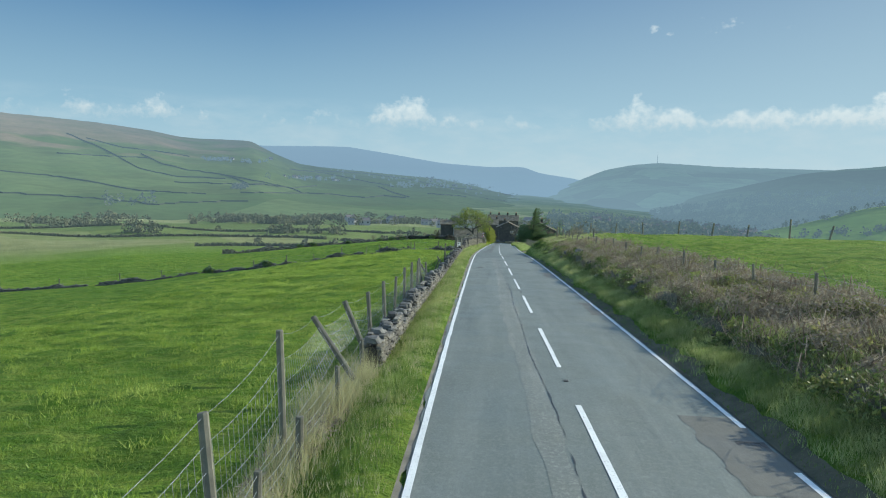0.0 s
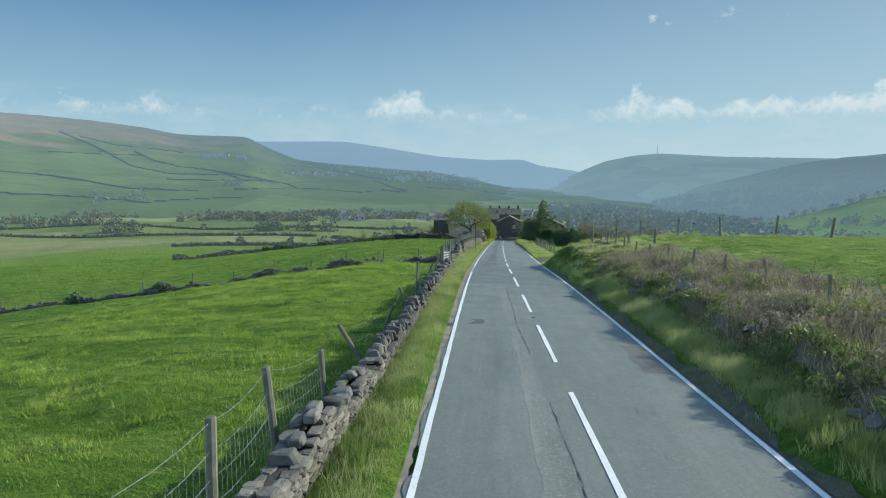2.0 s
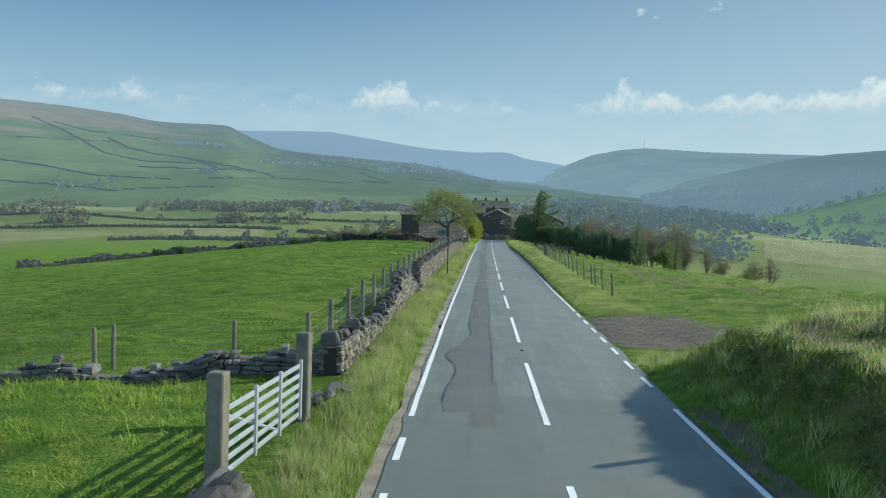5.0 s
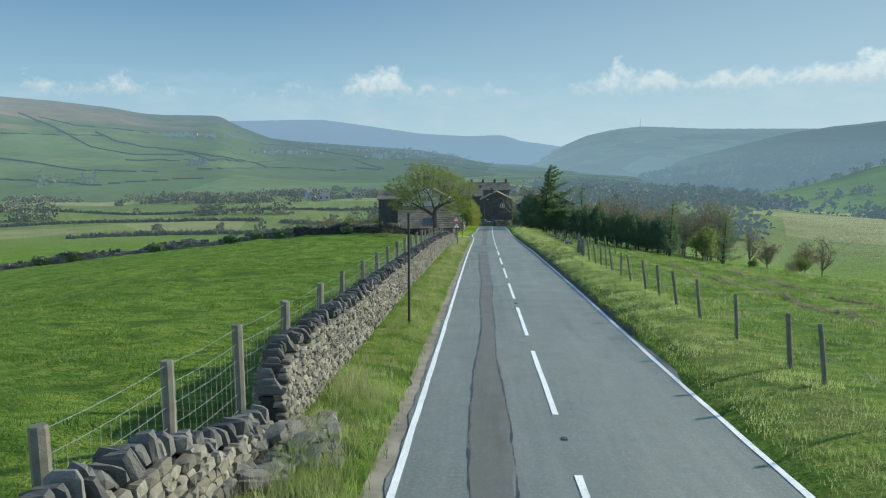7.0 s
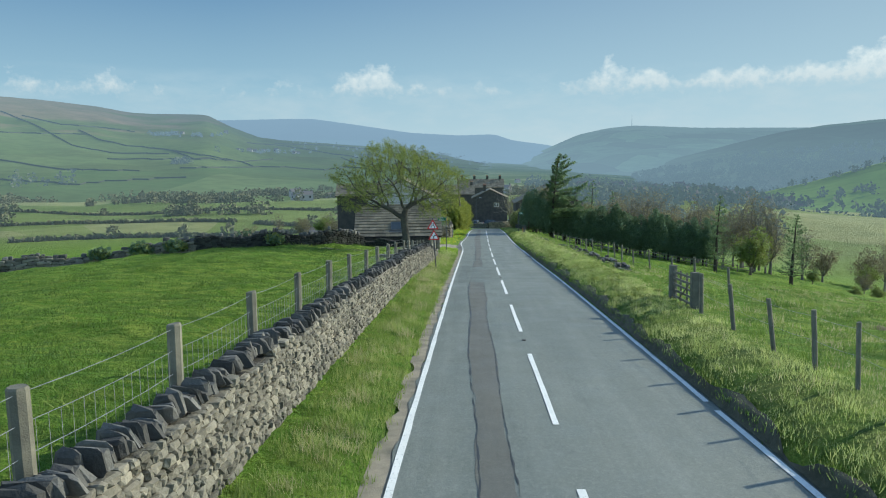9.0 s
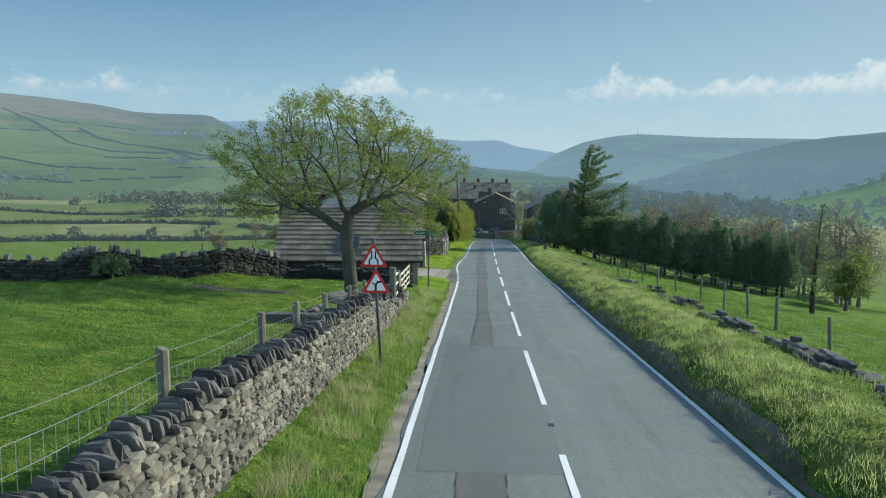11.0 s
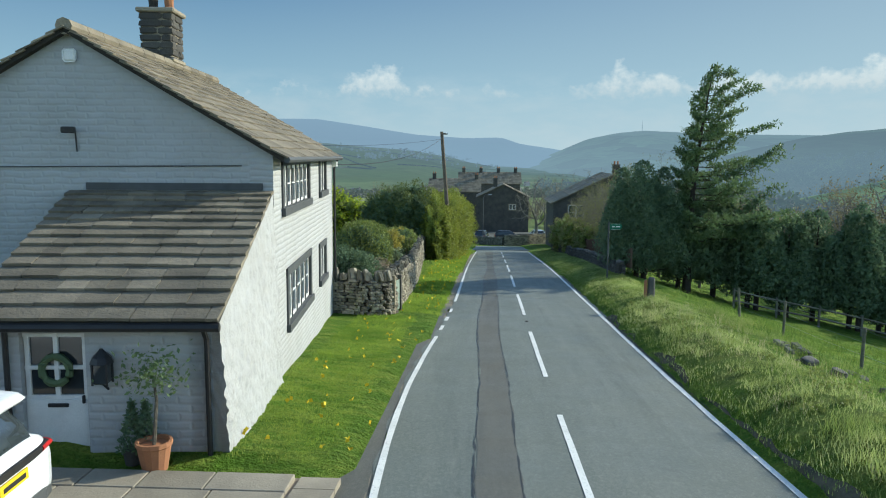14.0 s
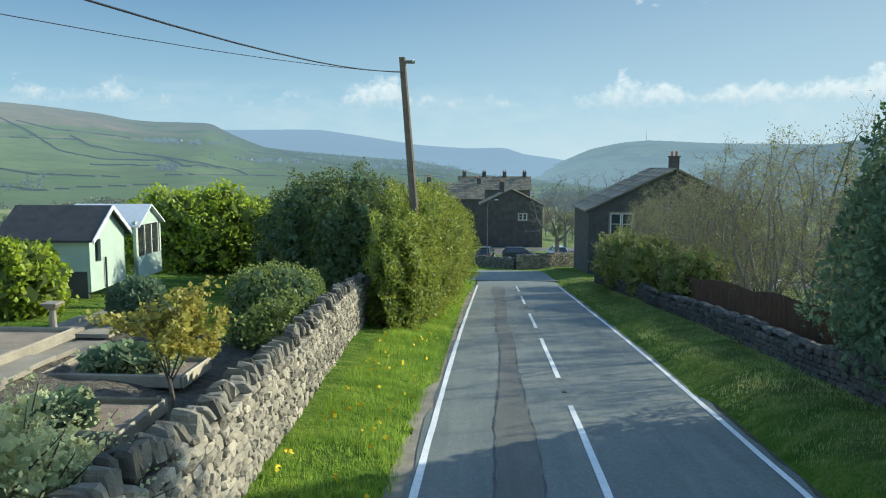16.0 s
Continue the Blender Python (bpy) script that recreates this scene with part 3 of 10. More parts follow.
def height(x, y):
    """Ground height: beside the road by its cross-section, beyond that the valley."""
    x, y = np.asarray(x, float), np.asarray(y, float)
    s = x - xc_(y)
    near = rz_(y) + np.where(s < 0, table(LEFT_Y, LEFT_S, LEFT_H, y, np.minimum(s, -2.9)), table(RIGHT_Y, RIGHT_S, RIGHT_H, y, np.maximum(s + np.where((s > 3.4) & (y < 88), 0.28 * np.sin(y * 0.9) * np.sin(y * 0.37 + 1) * smooth(3.4, 4.0, s), 0), 3.0)))
    off = smooth(3.2, 8, np.abs(s))
    near = near + off * (0.10 * wave(x, y, 9, 3) + (0.085 + 0.05 * smooth(5.5, 8, -s)) * wave(x, y, 3.4, 4) + 0.05 * smooth(5.5, 8, np.abs(s)) * wave(x, y, 1.9, 5)) * (1 - smooth(40, 90, np.abs(s)) * 0.5)
    bank = smooth(3.6, 4.6, s) * (1 - smooth(13, 17, s)) * (1 - smooth(84, 90, y))
    near = near + bank * (0.15 * wave(x, y, 3.1, 7) + 0.09 * wave(x, y, 1.4, 8))
    under = (s > wl_(y) - 0.30) & (s < wr_(y) + 0.22) & (y < 282)
    near = np.where(under, near - 0.12, near)
    near = np.where((y > 190.7) & (y < 199.1) & (s < -2.9) & (s > -10.2), np.minimum(near, rz_(y) - 0.10), near)
    r = np.hypot(x, y - 97)
    valley = -34 - 16 * smooth(380, 950, r) + 2.0 * wave(x, y, 160, 11)
    valley = np.where(x > 0, valley - 22 * smooth(60, 500, x), valley)
    w = np.maximum(smooth(55, 260, np.abs(s)), smooth(300, 560, y))
    w = np.maximum(w, smooth(40, 300, -y))
    return near * (1 - w) + valley * w


def H(x, y):
    return float(height(x, y))


def make_ground():
    n = 118
    side = 0.30 * (1.037 ** np.arange(1, n + 1) - 1) / 0.037
    col = np.concatenate([-side[::-1], [0], side])
    tan = np.linspace(-1.15, 1.15, len(col))
    rows = [-400, -250, -150, -90, -60, -45, -35]
    rows += list(np.arange(-30, 262, 0.9)) + list(np.arange(262, 400, 4.0))
    y = 400.0
    while y < 4850:
        rows.append(y)
        y += 6 + (y - 400) * 0.06
    rows = np.array(rows + [4850.0])
    Y = np.repeat(rows[:, None], len(col), 1)
    w = smooth(200, 800, Y)
    X = (xc_(Y) + col[None]) * (1 - w) + tan[None] * (Y + 40) * w
    Z = height(X, Y)
    nr, nc = Y.shape
    v = np.stack([X, Y, Z], -1).reshape(-1, 3)
    i = (np.arange(nr - 1)[:, None] * nc + np.arange(nc - 1)[None]).ravel()
    s = Soup().add(v, np.stack([i, i + 1, i + nc + 1, i + nc], 1))
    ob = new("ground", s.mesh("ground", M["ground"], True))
    S = (X - xc_(Y)).ravel()
    yy = Y.ravel()
    dry = smooth(3.5, 4.4, S) * (1 - smooth(7.6, 9.6, S)) * (1 - smooth(86, 92, yy)) * 0.95
    dry = np.maximum(dry, smooth(20, 28, yy) * 0.0 + 0.35 * smooth(3.2, 3.8, S) * (1 - smooth(5, 6, S)))
    soil = np.exp(-((S + 10.4) / 2.4) ** 2 - ((yy - 176.8) / 1.5) ** 2) * 1.1
    soil = np.maximum(soil, 0.85 * smooth(89, 93, yy) * (1 - smooth(96, 100, yy)) * smooth(2.5, 3.2, S) * (1 - smooth(5, 9, S)))
    soil = np.maximum(soil, 0.9 * (S < -6.5) * (S > -14) * smooth(216, 219, yy) * (1 - smooth(231, 233, yy)))
    soil = np.maximum(soil, 0.8 * (S < -5.5) * (S > -11) * smooth(222, 224, yy) * (1 - smooth(233, 234, yy)))
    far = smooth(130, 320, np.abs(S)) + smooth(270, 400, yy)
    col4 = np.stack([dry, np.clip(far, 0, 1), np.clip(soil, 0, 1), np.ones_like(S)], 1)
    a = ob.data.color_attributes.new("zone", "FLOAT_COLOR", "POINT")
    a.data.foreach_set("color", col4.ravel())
    return tagged(ob, "rough green pasture falling away into a broad valley", "ground", kind="structure")


make_ground()


def make_hill(name, mat, az, el, near_r, ridge_r, foot, label, bend=1.25, rough=5.0, seed=1, az_step=0.16, rows=56):
    """Rolling land seen far off: rises from its foot to a ridge with the given skyline, in degrees from +y."""
    a = np.arange(az[0], az[-1] + 0.01, az_step)
    e = np.interp(a, az, el)
    k = np.hanning(9)
    e = np.convolve(np.pad(e, 4, "edge"), k / k.sum(), "valid")
    rr = np.interp(a, az, ridge_r) if isinstance(ridge_r, (list, tuple)) else np.full(len(a), float(ridge_r))
    top = -1.6 + rr * np.tan(np.radians(e))
    foot = np.interp(a, az, foot)[None] if isinstance(foot, (list, tuple)) else foot
    t = np.concatenate([np.linspace(0, 1, rows), [1.04, 1.1, 1.2]])
    T, A = np.meshgrid(t, a, indexing="ij")
    R = near_r + (rr[None] - near_r) * T
    X, Y = -2 + R * np.sin(np.radians(A)), 97 + R * np.cos(np.radians(A))
    Tc = np.minimum(T, 1)
    Z = foot + (top[None] - foot) * Tc ** bend - np.maximum(T - 1, 0) * 900
    Z = Z + np.sin(np.pi * Tc) ** 0.7 * (rough * wave(X, Y, 420, seed) + rough * 0.5 * wave(X, Y, 170, seed + 1)) + 0.6 * wave(X, Y, 60, seed + 2) * Tc
    nr, nc = X.shape
    i = (np.arange(nr - 1)[:, None] * nc + np.arange(nc - 1)[None]).ravel()
    s = Soup().add(np.stack([X, Y, Z], -1).reshape(-1, 3), np.stack([i, i + nc, i + nc + 1, i + 1], 1))
    ob = tagged(new(name, s.mesh(name, mat, True)), label, "hill", kind="structure")

    def on(azd, frac):
        j, q = np.clip((azd - a[0]) / az_step, 0, nc - 1.001), np.clip(frac * (rows - 1), 0, rows - 1.001)
        j0, q0 = int(j), int(q)
        fj, fq = j - j0, q - q0
        P = np.stack([X, Y, Z], -1)
        return (P[q0, j0] * (1 - fj) + P[q0, j0 + 1] * fj) * (1 - fq) + (P[q0 + 1, j0] * (1 - fj) + P[q0 + 1, j0 + 1] * fj) * fq

    return ob, on


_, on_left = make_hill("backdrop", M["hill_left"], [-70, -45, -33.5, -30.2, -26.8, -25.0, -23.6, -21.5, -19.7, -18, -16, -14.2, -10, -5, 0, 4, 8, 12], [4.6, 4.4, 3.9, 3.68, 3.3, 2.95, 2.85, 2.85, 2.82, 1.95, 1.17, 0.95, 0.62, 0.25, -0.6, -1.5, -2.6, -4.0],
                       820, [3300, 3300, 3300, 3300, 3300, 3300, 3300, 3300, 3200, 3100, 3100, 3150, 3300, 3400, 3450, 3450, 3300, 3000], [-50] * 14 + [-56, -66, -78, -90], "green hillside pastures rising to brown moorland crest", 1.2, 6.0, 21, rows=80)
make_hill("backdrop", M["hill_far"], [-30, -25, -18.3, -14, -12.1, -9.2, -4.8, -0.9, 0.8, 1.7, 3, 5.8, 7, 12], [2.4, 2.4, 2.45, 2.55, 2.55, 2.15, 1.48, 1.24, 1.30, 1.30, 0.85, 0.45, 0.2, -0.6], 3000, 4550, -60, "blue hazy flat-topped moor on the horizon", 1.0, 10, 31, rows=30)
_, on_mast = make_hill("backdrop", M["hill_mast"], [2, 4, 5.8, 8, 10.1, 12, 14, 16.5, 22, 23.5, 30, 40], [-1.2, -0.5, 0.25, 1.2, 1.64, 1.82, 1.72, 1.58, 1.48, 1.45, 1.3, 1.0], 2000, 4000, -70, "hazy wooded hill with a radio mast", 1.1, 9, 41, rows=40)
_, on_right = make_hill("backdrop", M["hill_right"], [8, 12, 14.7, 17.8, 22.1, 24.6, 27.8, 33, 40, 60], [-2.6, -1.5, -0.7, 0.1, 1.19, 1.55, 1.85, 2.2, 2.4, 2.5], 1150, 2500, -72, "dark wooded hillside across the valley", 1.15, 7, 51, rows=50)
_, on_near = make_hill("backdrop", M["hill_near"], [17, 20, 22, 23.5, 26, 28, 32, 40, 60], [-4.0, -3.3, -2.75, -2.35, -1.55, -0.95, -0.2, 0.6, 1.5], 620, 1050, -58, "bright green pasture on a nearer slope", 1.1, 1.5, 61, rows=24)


def make_clouds():
    """The sky before the camera: blue paling to haze, with broken fair-weather cloud low over the hills."""
    k = Nodes("far_cloud")
    sp = k.t.nodes.new("ShaderNodeSeparateXYZ")
    k.link(k.pos, sp.inputs[0])
    z = sp.outputs["Z"]
    x = sp.outputs["X"]
    billow = k.noise(0.0062, 8, 0.60, stretch=(1.0, 1.0, 1.25))
    wisp = k.noise(0.018, 6, 0.65)
    long = k.noise(0.0026, 3, 0.5, stretch=(1.0, 1.0, 0.15))
    near = lambda x0, w: k.math("MAXIMUM", 0.0, k.math("SUBTRACT", 1.0, k.math("ABSOLUTE", k.math("DIVIDE", k.math("SUBTRACT", x, x0), w))))
    bias = k.math("ADD", k.ramp(x, 250, 1900, 0, 1.45), k.math("ADD", k.math("MULTIPLY", near(-640, 620), 0.85), k.math("MULTIPLY", near(820, 110), 0.75)))
    bias = k.math("ADD", bias, k.math("MULTIPLY", near(-2250, 500), 0.75))
    top = k.math("ADD", k.math("MULTIPLY", k.math("ADD", bias, k.ramp(long, 0.38, 0.66, -0.42, 0.42)), 128), 372)
    fill = k.ramp(k.math("SUBTRACT", k.math("ADD", top, k.ramp(billow, 0.3, 0.7, -80, 80)), z), -6, 70)
    base = k.ramp(k.math("ADD", z, k.ramp(wisp, 0.3, 0.7, -30, 30)), 335, 410)
    low = k.math("MULTIPLY", k.math("MULTIPLY", fill, base), k.ramp(wisp, 0.28, 0.58, 0.45, 1))
    veil = k.math("MULTIPLY", k.ramp(k.noise(0.0030, 6, 0.6, stretch=(1.0, 1.0, 3.0)), 0.42, 0.70, 0, 0.38), k.ramp(z, 520, 330, 0, 1))
    high = k.math("MULTIPLY", k.noise(0.0075, 7, 0.62, stretch=(1.0, 1.0, 1.6)), k.math("MULTIPLY", k.ramp(x, 600, 1000, 0.8, 1), k.math("MULTIPLY", k.ramp(z, 760, 900, 0.6, 1), k.ramp(z, 1000, 1150, 1, 0.6))))
    thick = k.math("MAXIMUM", k.math("MAXIMUM", low, veil), k.ramp(high, 0.60, 0.74, 0, 0.6))
    blue = k.mix(k.ramp(z, -50, 420), (0.41, 0.515, 0.58), (0.27, 0.415, 0.53))
    blue = k.mix(k.ramp(z, 380, 1450), blue, (0.026, 0.116, 0.305))
    blue = k.mix(k.ramp(x, -1500, 2900, 0, 0.42), blue, (0.49, 0.59, 0.65))
    tr = k.t.nodes.new("ShaderNodeBsdfTransparent")
    em = k.t.nodes.new("ShaderNodeEmission")
    k.put(em.inputs["Color"], k.mix(k.math("MULTIPLY", thick, 0.80), blue, k.mix(k.ramp(z, 360, 520), (0.50, 0.555, 0.60), (0.72, 0.745, 0.755))))
    mx = k.t.nodes.new("ShaderNodeMixShader")
    k.link(k.ramp(z, 1500, 2050, 1, 0), mx.inputs[0])
    k.link(tr.outputs[0], mx.inputs[1])
    k.link(em.outputs[0], mx.inputs[2])
    k.link(mx.outputs[0], k.t.nodes["Material Output"].inputs["Surface"])
    a = np.radians(np.arange(-52.5, 52.6, 2.5))
    zs = np.linspace(-250, 2060, 12)
    v = [(4720 * math.sin(t), 110 + 4720 * math.cos(t), z) for z in zs for t in a]
    n = len(a)
    f = [(r * n + c, r * n + c + 1, (r + 1) * n + c + 1, (r + 1) * n + c) for r in range(len(zs) - 1) for c in range(n - 1)]
    solo("backdrop", Soup().add(v, f), k.m, "blue sky paling to haze with low white clouds", "sky", kind="structure", smooth=True)


make_clouds()

# ---- road ----


def on_road(s, y):
    """Height of the cambered carriageway."""
    return rz_(y) - 0.012 * (np.asarray(s, float) / 2.8) ** 2 * 2.5


def strip(y0, y1, left, right, lift, step=1.0, cols=2, ragged=0.0, seed=1, taper=True):
    """A ribbon along the road between two offsets from the centre line."""
    n = max(2, int((y1 - y0) / step) + 1)
    ys = np.linspace(y0, y1, n)
    r = np.random.RandomState(seed)
    jl, jr = (np.convolve(r.uniform(-1, 1, n + 2), (0.25, 0.5, 0.25), "valid") * ragged for _ in range(2))
    L = (left(ys) if callable(left) else np.full(n, left)) + jl
    R = (right(ys) if callable(right) else np.full(n, right)) + jr
    u = np.linspace(0, 1, cols + 1)
    S = L[:, None] * (1 - u) + R[:, None] * u
    Y = np.repeat(ys[:, None], cols + 1, 1)
    Z = on_road(S, Y) + lift
    X = xc_(Y) + S
    i = (np.arange(n - 1)[:, None] * (cols + 1) + np.arange(cols)[None]).ravel()
    return Soup().add(np.stack([X, Y, Z], -1).reshape(-1, 3), np.stack([i, i + 1, i + cols + 2, i + cols + 1], 1))


def make_road():
    road = new("road", strip(-40, 274, lambda y: wl_(y) - 0.10, lambda y: wr_(y) + 0.18, 0.0, 0.35, 10, 0.11, 5).mesh("road", M["road"], True))
    tagged(road, "worn grey asphalt country road going downhill", "road", kind="structure")
    part("gravel_edge", strip(-40, 262, lambda y: wl_(y) - 0.44 - 0.08 * (1 - smooth(70, 100, y)) + 0.07 * np.sin(y / 3.1) * np.sin(y / 1.3), lambda y: wl_(y) - 0.02, -0.014, 0.30, 4, 0.20, 6), M["gravel"], road, "pale gravel and grit along the verge")
    # right-hand strip: dirt, darkened to paint the shade of the bank
    part("gravel_edge", strip(-40, 262, lambda y: wr_(y) - 0.02, lambda y: wr_(y) + 0.62, -0.015, 0.3, 3, 0.16, 16), M["dirt"], road, "dirt along the road edge, coloured dark for bank shade")
    for y0, y1 in ((82, 158.7), (169.3, 262)):
        part("repair_strip", strip(y0, y1, lambda y: -1.46 + 0.12 * np.sin(y / 9.0) + 0.05 * np.sin(y / 2.3), lambda y: -0.88 + 0.05 * np.sin(y / 5.0) + 0.03 * np.sin(y / 1.7), 0.005, 0.35, 3, 0.07, 7), M["trench"], road, "dark tarmac repair strip with ragged edges")
    part("repair_strip", strip(-20, 65, lambda y: -1.02 + 0.10 * np.sin(y / 6.0), lambda y: -0.50, 0.003, 0.5, 2, 0.10, 8), M["worn"], road, "rough worn band of old asphalt")
    left = lambda y: -1.46 + 0.12 * np.sin(y / 9.0) + 0.05 * np.sin(y / 2.3)
    for y0, y1 in ((104, 158.7), (169.3, 262)):
        part("tar_seam", strip(y0, y1, lambda y: left(y) - 0.008, lambda y: left(y) + 0.006, 0.0075, 0.16, 1, 0.05, 77), M["tar"], road, "tarred seam beside the repair strip")
    for y0, y1, off, w in ((86, 158.7, -0.88, 0.006), (169.3, 262, -0.88, 0.006), (2, 41, -0.52, 0.005), (46, 64, -0.60, 0.005)):
        part("crack", strip(y0, y1, lambda y, o=off: o - w + 0.05 * np.sin(y / 5.0) + 0.03 * np.sin(y / 1.7), lambda y, o=off: o + w + 0.05 * np.sin(y / 5.0) + 0.03 * np.sin(y / 1.7), 0.0082, 0.16, 1, 0.035, int(y0 + 50)), M["tar"], road, "tarred crack along the road")
    # relaid and patched stretches
    part("patch", strip(65, 84.5, lambda y: wl_(y) - 0.10, lambda y: wr_(y) - 0.35 * smooth(76, 84, y), 0.0025, 0.4, 8, 0.05, 31), M["road_new"], road, "smoother relaid tarmac across the road")
    part("patch", strip(70.5, 79.5, 2.28, lambda y: wr_(y) - 0.08, 0.0050, 0.3, 2, 0.06, 32), M["trench"], road, "dark tarmac patch beside the edge line")
    part("patch", strip(9.6, 13.4, 1.75, lambda y: wr_(y) + 0.05, 0.0045, 0.2, 3, 0.10, 33), M["trench"], road, "broken dark patch round a drain")
    part("patch", strip(44.0, 47.5, 2.0, lambda y: wr_(y) + 0.04, 0.0045, 0.2, 3, 0.12, 34), M["trench"], road)
    part("patch", strip(27.0, 31.0, 2.25, lambda y: wr_(y) + 0.04, 0.0045, 0.2, 3, 0.10, 35), M["trench"], road)
    rag = lambda y: -1.50 - 0.42 * (1 - smooth(86, 97, y)) - 0.25 * np.exp(-((y - 89) / 1.2) ** 2) + 0.10 * np.sin(y * 1.1)
    part("patch", strip(83, 105, rag, lambda y: -0.84 + 0.06 * np.sin(y * 0.7), 0.0062, 0.3, 3, 0.05, 37), M["patch"], road, "dark ragged tarmac patch")
    part("tar_seam", strip(83, 105, lambda y: rag(y) - 0.014, lambda y: rag(y) + 0.014, 0.0078, 0.16, 1, 0.03, 78), M["tar"], road, "tarred seam round the ragged patch")
    part("patch", strip(50.9, 52.0, lambda y: -2.20 + 0.14 * np.cos((y - 51.5) * 4.5), lambda y: -1.72 - 0.45 * (y - 51.45) ** 2, 0.0045, 0.10, 4, 0.05, 39), M["tarmac_patch"], road, "small ragged black tar patch")
    part("patch", strip(158.7, 169.3, -2.2, 0.0, 0.0035, 0.4, 3, 0.04, 38), M["road_new"], road, "smoother relaid tarmac in one lane")
    part("apron", strip(198.6, 217, lambda y: wl_(y) - 0.95 + 0.35 * smooth(209, 217, y), lambda y: wl_(y) - 0.12, -0.006, 0.5, 2, 0.08, 17), M["trench"], road, "worn gritty tarmac beside the edge line")
    part("apron", strip(189.6, 198.7, -3.42, lambda y: wl_(y) - 0.12, -0.004, 0.4, 2, 0.0, 18), M["trench"], road, "worn gritty tarmac beside the yard")
    starts = [-10.2, -1.2, 7.77, 17.14, 26.82, 35.89, 44.84, 53.98, 63.87, 73.17, 82.27, 91.54, 100.49, 109.47, 117.72, 126.2, 134.97, 144.18, 153.61, 162.6, 171.09, 179.18, 187.92, 196.53, 205.57, 214.89, 223.78, 232.27, 240.8, 249.6, 257.5]
    for i, y in enumerate(starts):
        n = 5.95 if y < 240 else 4.6
        part("centre_dash", strip(y, y + n, -0.055, 0.055, 0.010, 0.5, 1, 0.008, 90 + i), M["paint"], road)
        if i % 2:
            b = box(0.10, 0.13, 0.02, (XC(y - 1.4), y - 1.4, RZ(y - 1.4)), 0.008)
            part("road_stud", Soup().add(*b), M["iron"], road, "iron reflector stud")
    pieces = [(-40, 75.2), (77.4, 78.6), (80.0, 81.2), (82.6, 190.9), (191.9, 192.6), (193.7, 194.4), (195.5, 196.2), (197.0, 210.6), (211.7, 212.5), (213.5, 214.3), (215.4, 216.3), (218.3, 263)]
    for y0, y1 in pieces:
        part("edge_line", strip(y0, y1, lambda y: wl_(y) - 0.055, lambda y: wl_(y) + 0.055, 0.010, 0.5, 1, 0.012, int(y0 + 60)), M["paint"], road)
    for y0, y1 in ((-40, 10.6), (12.8, 84), (100.5, 136), (136.6, 179), (179.4, 262)):
        part("edge_line", strip(y0, y1, lambda y: wr_(y) - 0.055, lambda y: wr_(y) + 0.055, 0.010, 0.5, 1, 0.012, int(y0 + 70)), M["paint"], road)
    for n in range(7):
        part("edge_line", strip(86 + 2.1 * n, 87.1 + 2.1 * n, lambda y: wr_(y) - 0.05, lambda y: wr_(y) + 0.05, 0.010, 0.5, 1, 0.01, n), M["paint"], road)
    for y, s in ((11.7, 2.52), (50.7, -3.02), (59.5, 2.05), (194.2, -2.98), (180.2, 2.80)):
        f = Soup()
        f.add(*box(0.46, 0.05, 0.03, (0, -0.25, 0))).add(*box(0.46, 0.05, 0.03, (0, 0.25, 0)))
        f.add(*box(0.05, 0.5, 0.03, (-0.21, 0, 0))).add(*box(0.05, 0.5, 0.03, (0.21, 0, 0)))
        for i in range(7):
            f.add(*box(0.035, 0.46, 0.026, (-0.165 + 0.055 * i, 0, 0)))
        g = part("drain_grate", f, M["iron"], road, "cast iron slotted drain grate")
        g.location = (XC(y) + s, y, float(on_road(s, y)) - 0.024)
    return road


road = make_road()


def earth_face(y0, y1, s0, s1, seed, label, ragged=0.32):
    """A dark earth strip, shade put into its colour, on a steep edge of the verge or bank, with a ragged top."""
    r = np.random.RandomState(seed)
    ys = np.arange(y0, y1, 0.3)
    low = s0(ys) if callable(s0) else np.full(len(ys), s0)
    top = (s1(ys) if callable(s1) else s1) + np.convolve(r.uniform(-1, 1, len(ys) + 4), np.ones(5) / 5, "valid") * ragged + 0.05 * np.sin(ys * 1.1)
    u = np.linspace(0, 1, 6)
    S = low[:, None] * (1 - u)[None] + np.maximum(top, low + 0.04)[:, None] * u[None]
    Y = np.repeat(ys[:, None], 6, 1)
    X = xc_(Y) + S
    Z = np.maximum(height(X, Y), np.where(S < 3.6, rz_(Y) - 0.05, -99)) + 0.035 + 0.02 * r.uniform(-1, 1, X.shape) * np.sin(np.pi * u)[None]
    i = (np.arange(len(ys) - 1)[:, None] * 6 + np.arange(5)[None]).ravel()
    solo("earth_face", Soup().add(np.stack([X, Y, Z], -1).reshape(-1, 3), np.stack([i, i + 1, i + 7, i + 6], 1)), M["dirt"], label, "bank", kind="structure", smooth=True)


# dark strips paint the shaded edges of verge and bank
earth_face(118, 215, lambda y: wr_(y) + 0.10, lambda y: wr_(y) + 0.28 + 0.10 * smooth(132, 150, y) * (1 - smooth(196, 212, y)), 5, "dark earth strip below the grass verge, coloured for its shade")
earth_face(0, 84, lambda y: wr_(y) + 0.10, lambda y: wr_(y) + 0.46, 6, "dark earth strip at the bank foot, coloured for its shade")
earth_face(1, 58, 4.30, 4.66, 7, "earth scarp of the roadside bank, coloured dark for shade", 0.5)
